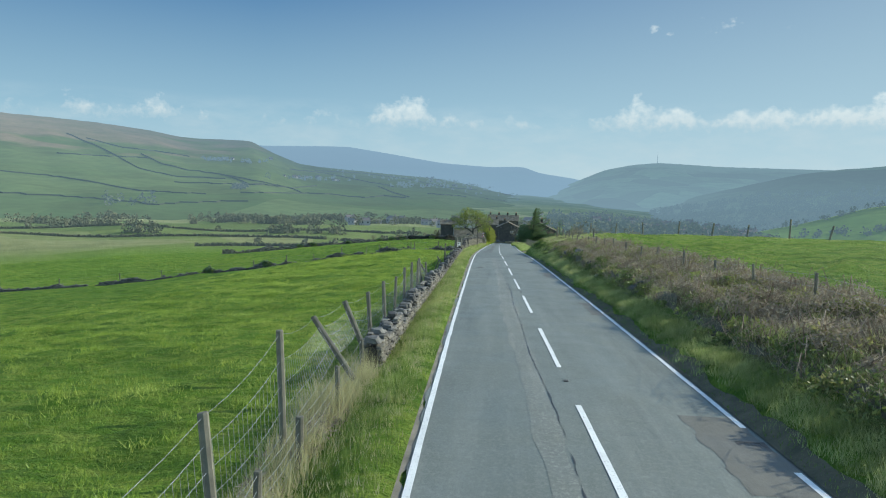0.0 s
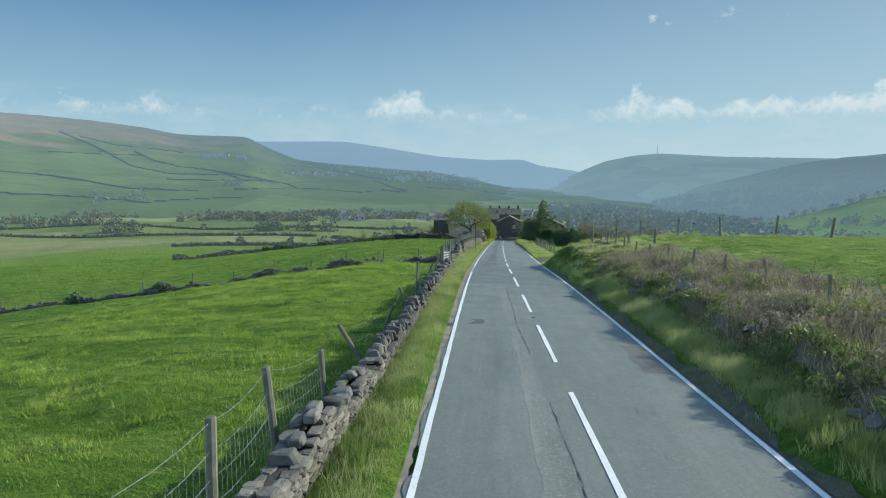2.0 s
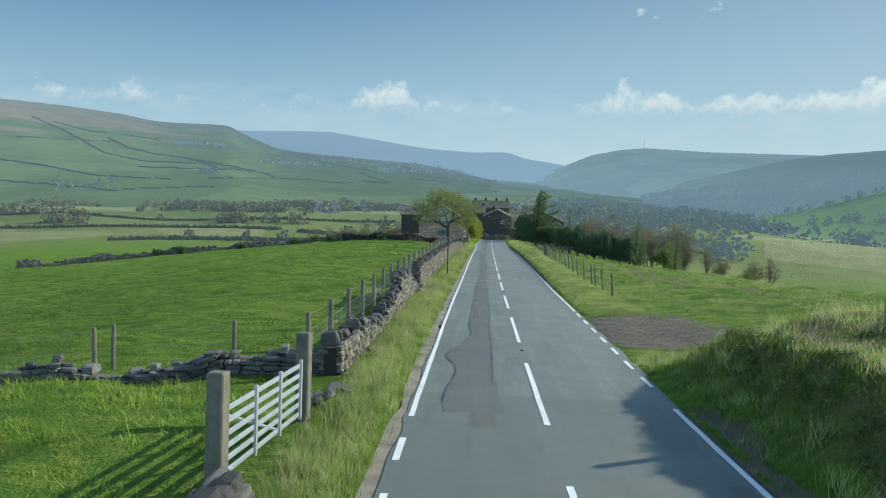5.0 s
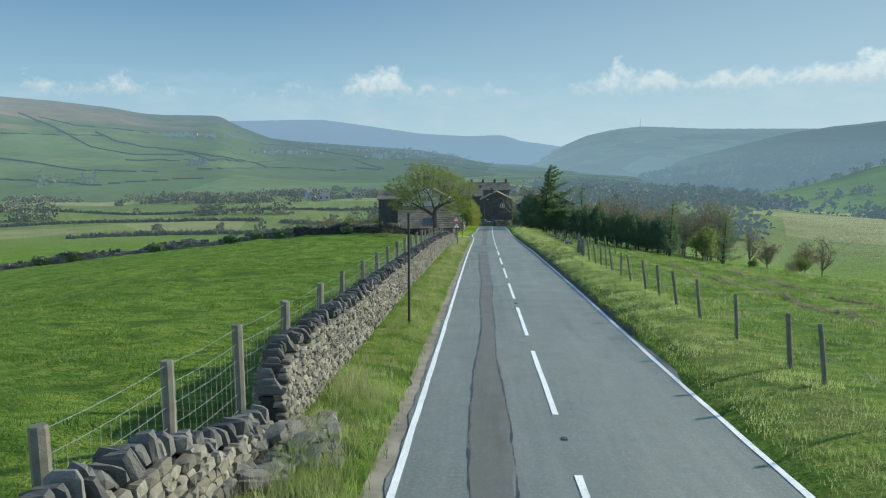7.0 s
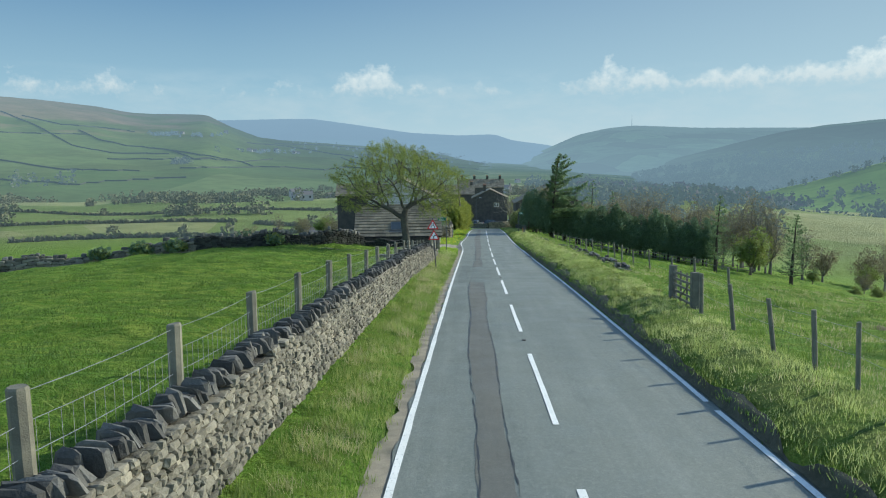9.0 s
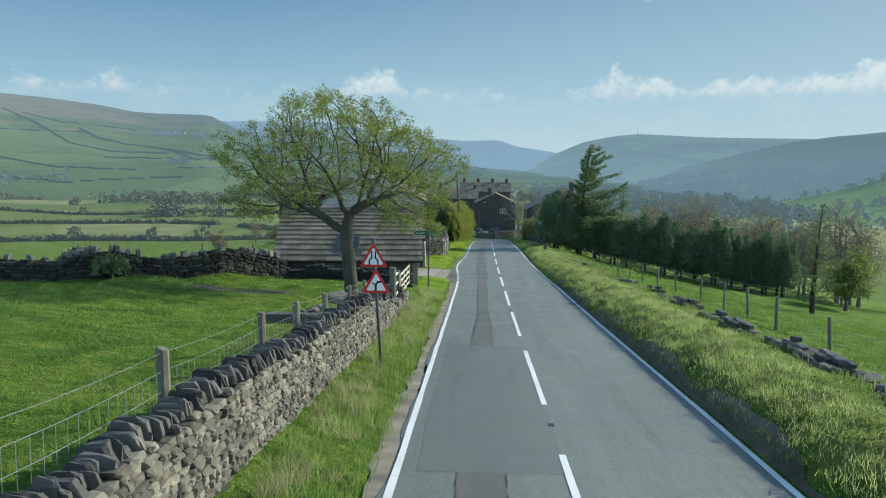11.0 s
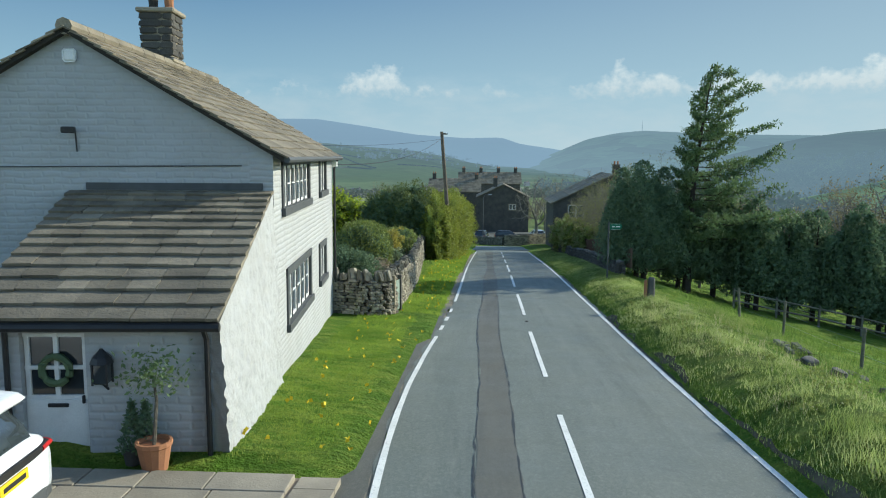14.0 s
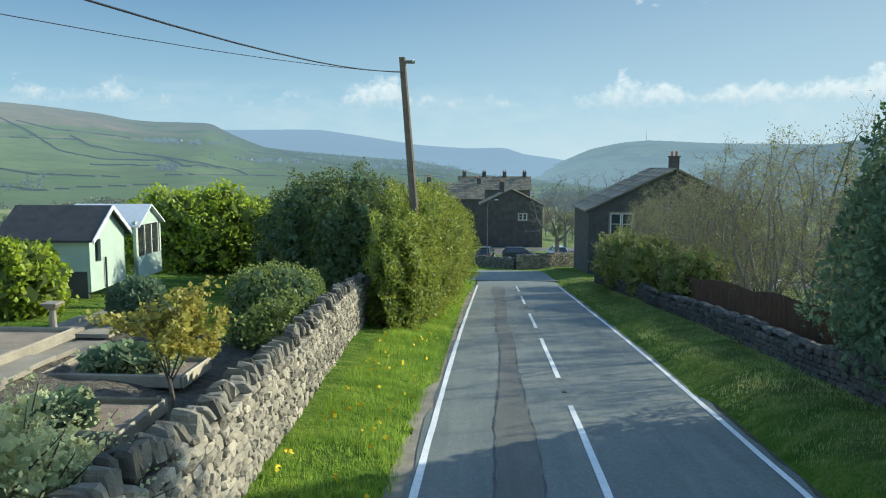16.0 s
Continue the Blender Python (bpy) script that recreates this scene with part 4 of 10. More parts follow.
# the junction road crossing at the foot of the hill
jn = Soup()
ys = np.linspace(268, 284, 12)
xs = np.linspace(-34, 40, 40)
Yg, Xg = np.meshgrid(ys, xs, indexing="ij")
Zg = height(Xg, Yg) * 0 + rz_(Yg) + 0.02 - 0.03 * np.maximum(np.abs(Xg) - 8, 0)
i = (np.arange(11)[:, None] * 40 + np.arange(39)[None]).ravel()
jn.add(np.stack([Xg, Yg, Zg], -1).reshape(-1, 3), np.stack([i, i + 1, i + 41, i + 40], 1))
solo("road", jn, M["road"], "grey asphalt side road crossing the foot of the hill", "road", kind="structure")

# ---- drystone walls ----
rs = np.random.RandomState(7)


def rough_block(seed):
    """A worn stone of unit size, standing on z = 0, with chipped corners."""
    r = np.random.RandomState(seed)
    v, f = box(1, 1, 1, bevel=0.19)
    v = v + r.uniform(-0.085, 0.085, v.shape)
    return v, f


STONES = [rough_block(100 + i) for i in range(14)]


def dressed_block(seed, bevel=0.07, rough=0.028):
    """A squared stone of unit size with a nearly flat face."""
    r = np.random.RandomState(seed)
    v, f = box(1, 1, 1, bevel=bevel)
    return v + r.uniform(-rough, rough, v.shape), f


FLATS = [dressed_block(300 + i) for i in range(12)]


class Wall:
    """A drystone wall along a line of places on the ground: courses on both faces, a dark core, coping slabs on edge."""

    def __init__(self, name, pts, high, thick, label, seed, cope=True, singles=None, body="stone", course=0.125, long=0.30, cope_h=0.26, tumble=0.0, faces=(1, -1), base=None, cope_every=0.10, top="stone_dark"):
        self.r = np.random.RandomState(seed)
        self.pts = np.array(pts, float)
        seg = np.linalg.norm(np.diff(self.pts, axis=0), axis=1)
        self.t = np.concatenate([[0], np.cumsum(seg)])
        self.len = self.t[-1]
        self.high = high if callable(high) else (lambda d: high)
        self.thick, self.tumble, self.base, self.top = thick, tumble, base, top
        self.ob = thing(name, label=label, category="wall", kind="structure")
        self.singles, self.single_meshes = singles, {}
        self.soups = {k: Soup() for k in sorted({body, top})}
        core = Soup()
        n = max(2, int(self.len / 1.2))
        ds = np.linspace(0.1, self.len - 0.1, n)
        for a, b in zip(ds[:-1], ds[1:]):
            (pa, ta, za), (pb, tb, zb) = self.at(a), self.at(b)
            q = thick * 0.5 - 0.10
            na, nb = np.array((-ta[1], ta[0])), np.array((-tb[1], tb[0]))
            h = min(self.high(a), self.high(b)) - 0.08
            top = [(*(pa + na * q), za + h), (*(pa - na * q), za + h), (*(pb - nb * q), zb + h), (*(pb + nb * q), zb + h)]
            core.add(*quadbox(*top, h + 0.3))
        part("core", core, M["core"], self.ob, "dark earth and rubble inside the wall")
        for side in faces:
            z = -0.12
            while z < 1.9:
                ch = course * self.r.uniform(0.75, 1.3)
                d = self.r.uniform(0, 0.2)
                while d < self.len:
                    ln = long * self.r.uniform(0.45, 1.35)
                    if z + ch * 0.6 < self.high(min(d + ln / 2, self.len)) + self.r.uniform(-0.05, 0.03):
                        self.stone(d + ln / 2, side, z, ln * 0.95, ch * 0.97, self.r.uniform(0.16, 0.24), body)
                    d += ln
                z += ch
        if cope:
            d = 0.05
            while d < self.len - 0.04:
                w = cope_every * self.r.uniform(0.6, 1.5)
                if self.r.rand() > tumble * 0.8:
                    self.slab(d + w / 2, w * 0.92, thick * self.r.uniform(0.5, 0.92), cope_h * self.r.uniform(0.6, 1.3))
                d += w
        for k, s in self.soups.items():
            if s.v:
                tagged(part("stones", s, M[k], self.ob), kind="stuff")

    def at(self, d):
        d = min(max(d, 0), self.len)
        i = min(max(int(np.searchsorted(self.t, d)) - 1, 0), len(self.t) - 2)
        u = (d - self.t[i]) / (self.t[i + 1] - self.t[i])
        p = self.pts[i] * (1 - u) + self.pts[i + 1] * u
        tan = self.pts[i + 1] - self.pts[i]
        return p, tan / np.linalg.norm(tan), (self.base(p[0], p[1]) if self.base else H(p[0], p[1]))

    def put(self, v, f, k, d, which):
        if self.singles and self.singles[0] <= d <= self.singles[1] and len(self.single_meshes) < 290:
            c = v.mean(0)
            s = Soup().add(v - c, f)
            o = part("coping_stone" if which else "stone", s, M[k], self.ob)
            o.location = c
            self.single_meshes[len(self.single_meshes)] = 1
        else:
            self.soups[k].add(v, f)

    def stone(self, d, side, z, ln, ch, dep, k):
        (p, tan, zb), (v, f) = self.at(d), STONES[self.r.randint(len(STONES))]
        nor = np.array((-tan[1], tan[0])) * side
        out = self.thick * 0.5 - dep * 0.5 + 0.05 * (1 - z / 1.3) + self.r.uniform(-0.025, 0.025)
        a = self.r.uniform(-0.05, 0.05)
        vx, vy, vz = v[:, 0] * ln, v[:, 1] * dep, v[:, 2] * ch + v[:, 0] * ln * a
        slope = (self.at(d + 0.3)[2] - zb) / 0.3
        w = np.stack([p[0] + tan[0] * vx + nor[0] * (out + vy), p[1] + tan[1] * vx + nor[1] * (out + vy), zb + z + vz + slope * vx], 1)
        self.put(w, f if side > 0 else [g[::-1] for g in f], k, d, 0)

    def slab(self, d, w, dep, hh):
        (p, tan, zb), (v, f) = self.at(d), STONES[self.r.randint(len(STONES))]
        nor = np.array((-tan[1], tan[0]))
        lean, yaw = self.r.uniform(-0.34, 0.14), self.r.uniform(-0.2, 0.2)
        vx = v[:, 0] * w + v[:, 2] * hh * lean + v[:, 1] * dep * yaw
        vy = v[:, 1] * dep * (1 - 0.25 * v[:, 2])
        z = zb + self.high(d) - 0.03 + v[:, 2] * hh
        out = self.r.uniform(-0.06, 0.06)
        w2 = np.stack([p[0] + tan[0] * vx + nor[0] * (vy + out), p[1] + tan[1] * vx + nor[1] * (vy + out), z], 1)
        self.put(w2, f, self.top, d, 1)


def along(y0, y1, s, step=3.0):
    ys = np.linspace(y0, y1, max(2, int(abs(y1 - y0) / step) + 1))
    return [(XC(y) + (s(y) if callable(s) else s), y) for y in ys]


def heap(name, x, y, n, size, spread, label, group="", mat="stone_dark", seed=1):
    """Fallen stones lying in a heap, each one a thing of the group."""
    r = np.random.RandomState(seed)
    for i in range(n):
        v, f = STONES[r.randint(len(STONES))]
        a, d = r.uniform(0, 6.28), spread * r.rand() ** 0.6
        px, py = x + d * math.cos(a), y + d * math.sin(a) * 1.6
        q = size * r.uniform(0.5, 1.2)
        e = Euler((r.uniform(-0.4, 0.4), r.uniform(-0.4, 0.4), r.uniform(0, 6.28))).to_matrix()
        vv = (v - (0, 0, 0.4)) * (q, q * r.uniform(0.5, 0.9), q * r.uniform(0.18, 0.5))
        vv = np.array([e @ Vector(c) for c in vv])
        solo(name, Soup().add(vv - (0, 0, 0), f), M[mat], label, "stone", group, at=(px, py, H(px, py) + q * 0.10 + max(0, (spread * 0.5 - d)) * 0.5))


# low tumbled wall by the upper field
Wall("drystone_wall", along(17.5, 43.8, lambda y: -4.55 + 0.25 * smooth(30, 55, y)), lambda d: 0.62 + 0.09 * math.sin(d * 0.7) + 0.12 * math.sin(d * 1.9), 0.48, "low uneven dark drystone wall beside the verge", 11, tumble=0.55, singles=(10, 16), cope_h=0.15, cope_every=0.30, long=0.44, course=0.082, body="stone_mid")
Wall("drystone_wall", along(43.9, 63.5, lambda y: -4.55 + 0.25 * smooth(30, 55, y)), lambda d: 0.42 + 0.07 * math.sin(d * 0.9) + 0.06 * math.sin(d * 2.3), 0.46, "low dark drystone wall topped with leaning upright slabs", 27, tumble=0.12, singles=(2, 8), cope_h=0.30, cope_every=0.17, long=0.36, course=0.10, body="stone_wet")
Wall("drystone_wall", along(63.6, 77.5, -4.30), lambda d: 0.44 + 0.12 * math.sin(d * 1.1) + 0.12 * math.sin(d * 2.7), 0.50, "tumbled dark drystone wall of large flat stones", 28, tumble=0.3, cope_h=0.16, cope_every=0.45, long=0.52, course=0.13, body="stone_wet")
for i, (y, n) in enumerate(((64.5, 5), (66.5, 6), (68.8, 6), (71.0, 7), (73.2, 6), (75.5, 7))):
    heap("fallen_stone", XC(y) - 4.45, y, n, 0.62, 0.55, "large flat dark stone tumbled from the wall", "fallen wall stones", "stone_dark", seed=120 + i)
# lower ruined stretch, then the tall sound wall
Wall("drystone_wall", along(85.5, 99.4, -4.70), lambda d: 0.55 + 0.2 * math.sin(d * 0.5 + 1), 0.50, "half-fallen drystone wall beside a field gate", 12, tumble=0.5, cope_every=0.2)
Wall("drystone_wall", along(99.5, 107.5, -4.80), lambda d: 1.10 - 0.78 * smooth(3.2, 7.6, d) + 0.05 * math.sin(d * 3), 0.50, "drystone wall breaking down into a breach", 23, cope_h=0.27, cope_every=0.13)
Wall("drystone_wall", along(107.8, 173.6, lambda y: -4.74 + 0.32 * smooth(155, 172, y)), lambda d: 1.16 - 0.55 * (1 - smooth(0.0, 0.7, d)) - 0.14 * smooth(30, 55, d) - 0.45 * smooth(61, 65.6, d) + 0.03 * math.sin(d * 0.8) + 0.07 * math.sin(d * 2.9) * smooth(56, 60, d), 0.52, "tall drystone wall with dark upright coping slabs", 13, singles=(0, 5), cope_h=0.23, cope_every=0.088, long=0.23, course=0.10)
Wall("drystone_wall", along(173.7, 177.4, -4.42), lambda d: 0.42 + 0.14 * math.sin(d * 2.6), 0.55, "tumbled end of a drystone wall beside a gate", 24, cope=False, long=0.5, course=0.19)
for i, (y, s, n, sp) in enumerate(((106.9, -4.45, 50, 0.85), (107.5, -4.25, 40, 0.6), (106.9, -3.95, 40, 0.6), (106.0, -4.6, 18, 0.5), (175.6, -4.5, 12, 0.5), (177.4, -4.45, 8, 0.4), (83.2, -4.3, 8, 0.6), (60.5, -4.1, 5, 0.4))):
    heap("fallen_stone", XC(y) + s, y, n, 0.38, sp, "loose dark gritstone block fallen from the wall", "fallen wall stones", "stone_mid" if 101 < y < 108 else "stone_dark", seed=40 + i)
# field walls across the pasture
Wall("drystone_wall", [(-5.6, 86.0), (-11, 84.8), (-16.3, 83.1), (-25, 80.8), (-34, 78.4), (-42, 76.0), (-60, 71)], lambda d: 0.34 + 0.12 * math.sin(d * 0.9) + 0.12 * math.sin(d * 2.3), 0.50, "low broken drystone wall between two pastures", 14, tumble=0.75, cope_every=0.3, cope_h=0.16, long=0.36, course=0.11, body="stone_dark")
# the next two walls have their shade put into the stone colour
Wall("drystone_wall", [(-11.5, 183.6), (-14, 181), (-18, 178.5), (-23, 177.0)], lambda d: 1.0 + 0.08 * math.sin(d), 0.55, "drystone wall round a paddock, coloured near black for shade", 15, tumble=0.5, cope_every=0.25, long=0.4, course=0.15, body="stone_black")
Wall("drystone_wall", [(-5.3, 183.9), (-8.5, 183.6), (-11.5, 183.6)], lambda d: 0.60 + 0.12 * math.sin(d * 3), 0.5, "rough drystone wall in front of a barn", 16, cope=False, body="stone_black", long=0.34, course=0.1)
Wall("drystone_wall", [(-23, 177), (-31, 176), (-40, 172), (-52, 169), (-64, 163)], lambda d: 0.75 + 0.2 * math.sin(d * 0.6), 0.6, "field wall with bushes growing through it", 17, tumble=0.6, cope_every=0.4, long=0.6, course=0.2)
# ruined footing on the right verge
Wall("drystone_wall", along(160, 213, lambda y: 6.3 + 0.5 * smooth(170, 200, y)), lambda d: -0.04 + 0.20 * (1 - smooth(16, 26, d)) + 0.26 * math.sin(d * 0.55) * math.sin(d * 1.7), 0.5, "ruined grassy wall footing along a paddock", 18, cope=False, long=0.42, course=0.14, body="stone_dark")
for i, y in enumerate((163, 166, 170.2, 178.5, 186, 193.5, 200, 206)):
    heap("fallen_stone", XC(y) + 6.2, y, 3, 0.42, 0.6, "loose dark gritstone block fallen from the wall", "fallen wall stones", seed=60 + i)
for i, y in enumerate((38.6, 45.0, 51.2, 57.0, 30.5, 66.0)):
    heap("fallen_stone", XC(y) + 4.55, y, 6, 0.42, 0.45, "loose dark gritstone block fallen from the wall", "fallen wall stones", "stone_dark", seed=90 + i)
# garden wall of the white house
Wall("garden_wall", [(-7.4, 213.75), (-6.6, 213.6), (-5.9, 213.6), (-5.4, 213.85), (-5.15, 214.3)], 1.15, 0.42, "buff drystone garden wall with upright coping", 19, cope_h=0.34, cope_every=0.13, course=0.105, long=0.24, body="stone_garden", top="stone_coping")
Wall("garden_wall", along(214.9, 240.5, lambda y: -4.75 - 1.15 * smooth(218, 243, y)), lambda d: 1.22 + 0.06 * math.sin(d * 0.4), 0.45, "long buff drystone garden wall with rounded coping stones", 20, cope_h=0.25, cope_every=0.14, singles=(8.0, 11.5), body="stone_garden", top="stone_coping", long=0.25, course=0.11)
# dark body paints the shade of the trees on this wall
Wall("garden_wall", along(226, 262, lambda y: 5.35 - 0.2 * smooth(240, 262, y)), 0.62, 0.40, "low stone wall below trees, coloured dark for their shade", 22, cope_h=0.12, cope_every=0.5, body="darkstone")

# ---- fences ----


def post_mesh(r, h, lean, lean2, sides=8, pointed=False, seed=0):
    q = np.random.RandomState(seed)
    zs = [-0.3, 0.0, h * 0.5, h - 0.02, h]
    rr = [r * 1.04, r * 1.03, r, r * 0.98, r * (0.2 if pointed else 0.86)]
    return tube([(lean * z / h + q.uniform(-0.006, 0.006), lean2 * z / h, z) for z in zs], rr, sides)


def fence(label, posts, wires, group, r=0.052, mesh=True, sag=0.03, wire_r=0.0034, wood="post"):
    """Posts (x, y, z, height, lean across, lean along) joined by wires at the given shares of the post height."""
    ob = thing("wire_fence", label=label, category="fence", group=group)
    for i, (x, y, z, h, a, b) in enumerate(posts):
        v, f = post_mesh(r * rs.uniform(0.85, 1.2), h, a, b, 8, False, i)
        o = part("post", Soup().add(v, f), M[wood], ob)
        o.location = (x, y, z)
    for w in wires:
        pts = []
        for (x, y, z, h, a, b), (x2, y2, z2, h2, a2, b2) in zip(posts[:-1], posts[1:]):
            A, B = np.array((x + a * w, y + b * w, z + h * w)), np.array((x2 + a2 * w, y2 + b2 * w, z2 + h2 * w))
            pts += [A * (1 - u) + B * u - np.array((0, 0, sag * 4 * u * (1 - u))) for u in (0, 0.25, 0.5, 0.75)]
        pts.append(B)
        part("wire", Soup().add(*tube(pts, [wire_r] * len(pts), 4, False)), M["wire"], ob, "thin galvanised wire")
    if mesh:
        s = Soup()
        lo, hi = min(wires), max(w for w in wires if w < 0.85)
        for (x, y, z, h, a, b), (x2, y2, z2, h2, a2, b2) in zip(posts[:-1], posts[1:]):
            n = max(2, int(np.hypot(x2 - x, y2 - y) / 0.18))
            for k in range(1, n):
                u = k / n
                p = [np.array((x + a * w, y + b * w, z + h * w)) * (1 - u) + np.array((x2 + a2 * w, y2 + b2 * w, z2 + h2 * w)) * u - np.array((0, 0, sag * 4 * u * (1 - u))) for w in (lo, hi)]
                s.add(*tube(p, [wire_r * 0.8] * 2, 3, False))
        tagged(part("netting", s, M["wire"], ob), kind="stuff")
    return ob


def fpost(y, s, h, a=0.0, b=0.0, top=None):
    x = XC(y) + s
    z = H(x, y)
    return (x, y, z, (RZ(y) + top - z) if top is not None else h, a, b)


fence("leaning weathered posts with slack sheep netting", [fpost(4.0, -5.0, 1.2, -0.1, 0, 1.0), fpost(8.0, -4.9, 1.2, -0.2, 0.1, 1.2), fpost(11.1, -4.95, 1.6, -0.08, 0, 1.68), (XC(15.7) - 4.85, 15.7, RZ(15.7) + 0.15, 1.05, -0.75, 0.1), (XC(18.2) - 4.9, 18.2, RZ(18.2) + 0.22, 1.05, -0.45, 0),
      fpost(20.4, -4.95, 1.4, -0.14, 0, 1.28), fpost(23.2, -4.95, 1.3, -0.07, 0, 1.34), fpost(25.6, -4.95, 1.3, 0.05, 0, 1.30), fpost(28.8, -4.95, 1.3, 0.01, 0, 1.40), fpost(31.8, -4.95, 1.3, 0.01, 0, 1.42), fpost(34.9, -4.95, 1.3, 0, 0, 1.30), fpost(37.7, -4.95, 1.3, -0.20, 0, 1.28), fpost(41.1, -4.95, 1.3, -0.10, 0, 0.9)], (0.25, 0.42, 0.60, 0.78, 0.97), "field fences", 0.06, sag=0.10)
fence("split posts with netting beside the verge", [fpost(6.5, -4.5, 1, 0, 0, 0.35), fpost(8.4, -4.55, 1, 0.02, 0, 0.42), fpost(10.7, -4.6, 1, 0.0, 0, 0.43), fpost(14.0, -4.65, 1, -0.03, 0, 0.50), fpost(16.9, -4.65, 1, -0.04, 0, 0.54)], (0.3, 0.5, 0.7, 0.95), "field fences", 0.055, sag=0.08)
fence("broken leaning posts in the pasture edge", [fpost(47.0, -5.2, 1.0, -0.7, 0.2), fpost(52.5, -5.3, 0.9, 0.35, 0), fpost(58.6, -5.0, 1.2, -0.5, 0.3, 0.30), fpost(63.0, -5.1, 1.1, 0.05, 0, 1.25), fpost(63.7, -5.1, 1.1, 0.0, 0, 1.15), fpost(68.5, -5.0, 1.0, 0.3, 0), fpost(73, -4.95, 1.2, 0.35, 0.1)], (0.5, 0.9), "field fences", 0.055, mesh=False, sag=0.15)
fence("round posts with taut sheep netting behind a wall", [fpost(84.8 + 2.52 * i, -5.05, 1.3, 0.02, 0, 1.62 + 0.04 * i) for i in range(7)], (0.45, 0.6, 0.75, 0.97), "field fences", 0.065)
fence("round posts with taut sheep netting behind a wall", [fpost(y, -5.02, 1.9, rs.uniform(-0.03, 0.05), 0, float(np.interp(y, (100, 110, 120, 129, 142, 160, 166, 176), (1.86, 2.0, 2.14, 2.27, 2.36, 2.02, 1.80, 1.48)))) for y in (102.4, 104.9, 107.4, 110.0, 113.0, 115.8, 119.1, 122.3, 125.2, 128.6, *[131.6 + 3.16 * i for i in range(9)], 160.8, 163.1, 165.9, 169.2, 172.2, 174.9)], (0.28, 0.42, 0.56, 0.70, 0.84, 0.97), "field fences", 0.075)
fence("thin old posts beside the road", [fpost(y, 5.3, 1.2, -rs.uniform(0.0, 0.2), 0) for y in (105.5, 108.3, 110.8, 112.4, 115.7, 118.9, 121.6, 124.0, 126.3, 129.3, 131.6, 133.9, 135.7, 137.3, 139.3, 141.8, 144.5)], (0.5, 0.9), "field fences", 0.048, mesh=False)
fence("thin old posts round a paddock", [fpost(y, 8.7, 1.15, rs.uniform(-0.12, 0.03), 0) for y in (152, 156.5, 160.5, 165.2, 169.5, 173.3, 175.9, 178.6, 181.8, 185.9, 189.8, 193.6, 197.5, 201.7, 204.1, 209, 214.2, 218.5)], (0.35, 0.65, 0.93), "field fences", 0.05, mesh=False)
fence("short posts along a roadside bank", [fpost(y, 7.2 - 0.004 * (y - 20), 0.75, rs.uniform(-0.08, 0.08), 0) for y in (16, 20.5, 25, 29, 33.5, 38.5, 42.3, 46.3, 50.5, 54.5, 58.5, 62.5, 66.5, 70, 73.5, 76.5, 79.5)], (0.5, 0.92), "field fences", 0.05, mesh=False)
fence("stout dark posts at the end of the bank", [fpost(83.1, 6.34, 1.3, 0, 0, 3.23), fpost(82.6, 6.95, 1.2, 0.02, 0, 2.98), fpost(82.2, 7.25, 1.1, 0.16, 0, 2.72), fpost(81.9, 7.58, 1.1, 0.0, 0, 2.86), fpost(79.0, 8.3, 1.0, -0.03, 0, 2.62), fpost(76.0, 9.4, 1.3, 0.04, 0, 3.0)], (0.55, 0.9), "field fences", 0.09, mesh=False)
ob = fence("tall posts on the field skyline", [fpost(85.3, 10.34, 1.3, 0, 0, 3.74)] + [(x, y, H(x, y), h * 1.3, a, 0) for x, y, h, a in ((12.2, 85.0, 1.1, 0.1), (15.0, 83.5, 1.15, -0.1), (18.5, 82.0, 1.1, 0.1), (21.5, 80.0, 1.15, 0.2), (24.5, 78, 1.1, 0.15), (28, 76, 1.5, 0.05), (31, 74, 1.1, 0.35), (35, 71, 1.1, 0.2), (40, 68, 1.1, 0.1))], (0.55, 0.9), "field fences", 0.085, mesh=False)
part("strut", Soup().add(*tube([(9.46, 85.3, H(9.46, 85.3) + 0.95), (10.5, 85.1, H(10.5, 85.1) - 0.1)], [0.06, 0.06], 6)), M["post"], ob, "slanting timber strut")
fence("thin posts along a broken field wall", [(x, y + 0.3, H(x, y + 0.3), 1.12, rs.uniform(-0.06, 0.06), 0) for x, y in ((-8.2, 86.2), (-11.0, 85.7), (-11.4, 85.6), (-13.6, 83.8), (-14.8, 83.2), (-16.2, 82.6), (-19, 82.4), (-22, 81.6), (-25, 80.8), (-28.5, 79.9), (-33, 78.6), (-38, 77.3), (-42, 76), (-48, 74.4))], (0.5, 0.9), "field fences", 0.045, mesh=False)
fence("pale posts round a far paddock", [(x, y, H(x, y), 1.1, 0, 0) for x, y in ((-13, 193), (-15.5, 191.5), (-18, 190), (-21, 188.5), (-24, 187), (-27, 186), (-31, 185))], (0.5, 0.9), "field fences", 0.06, mesh=False)


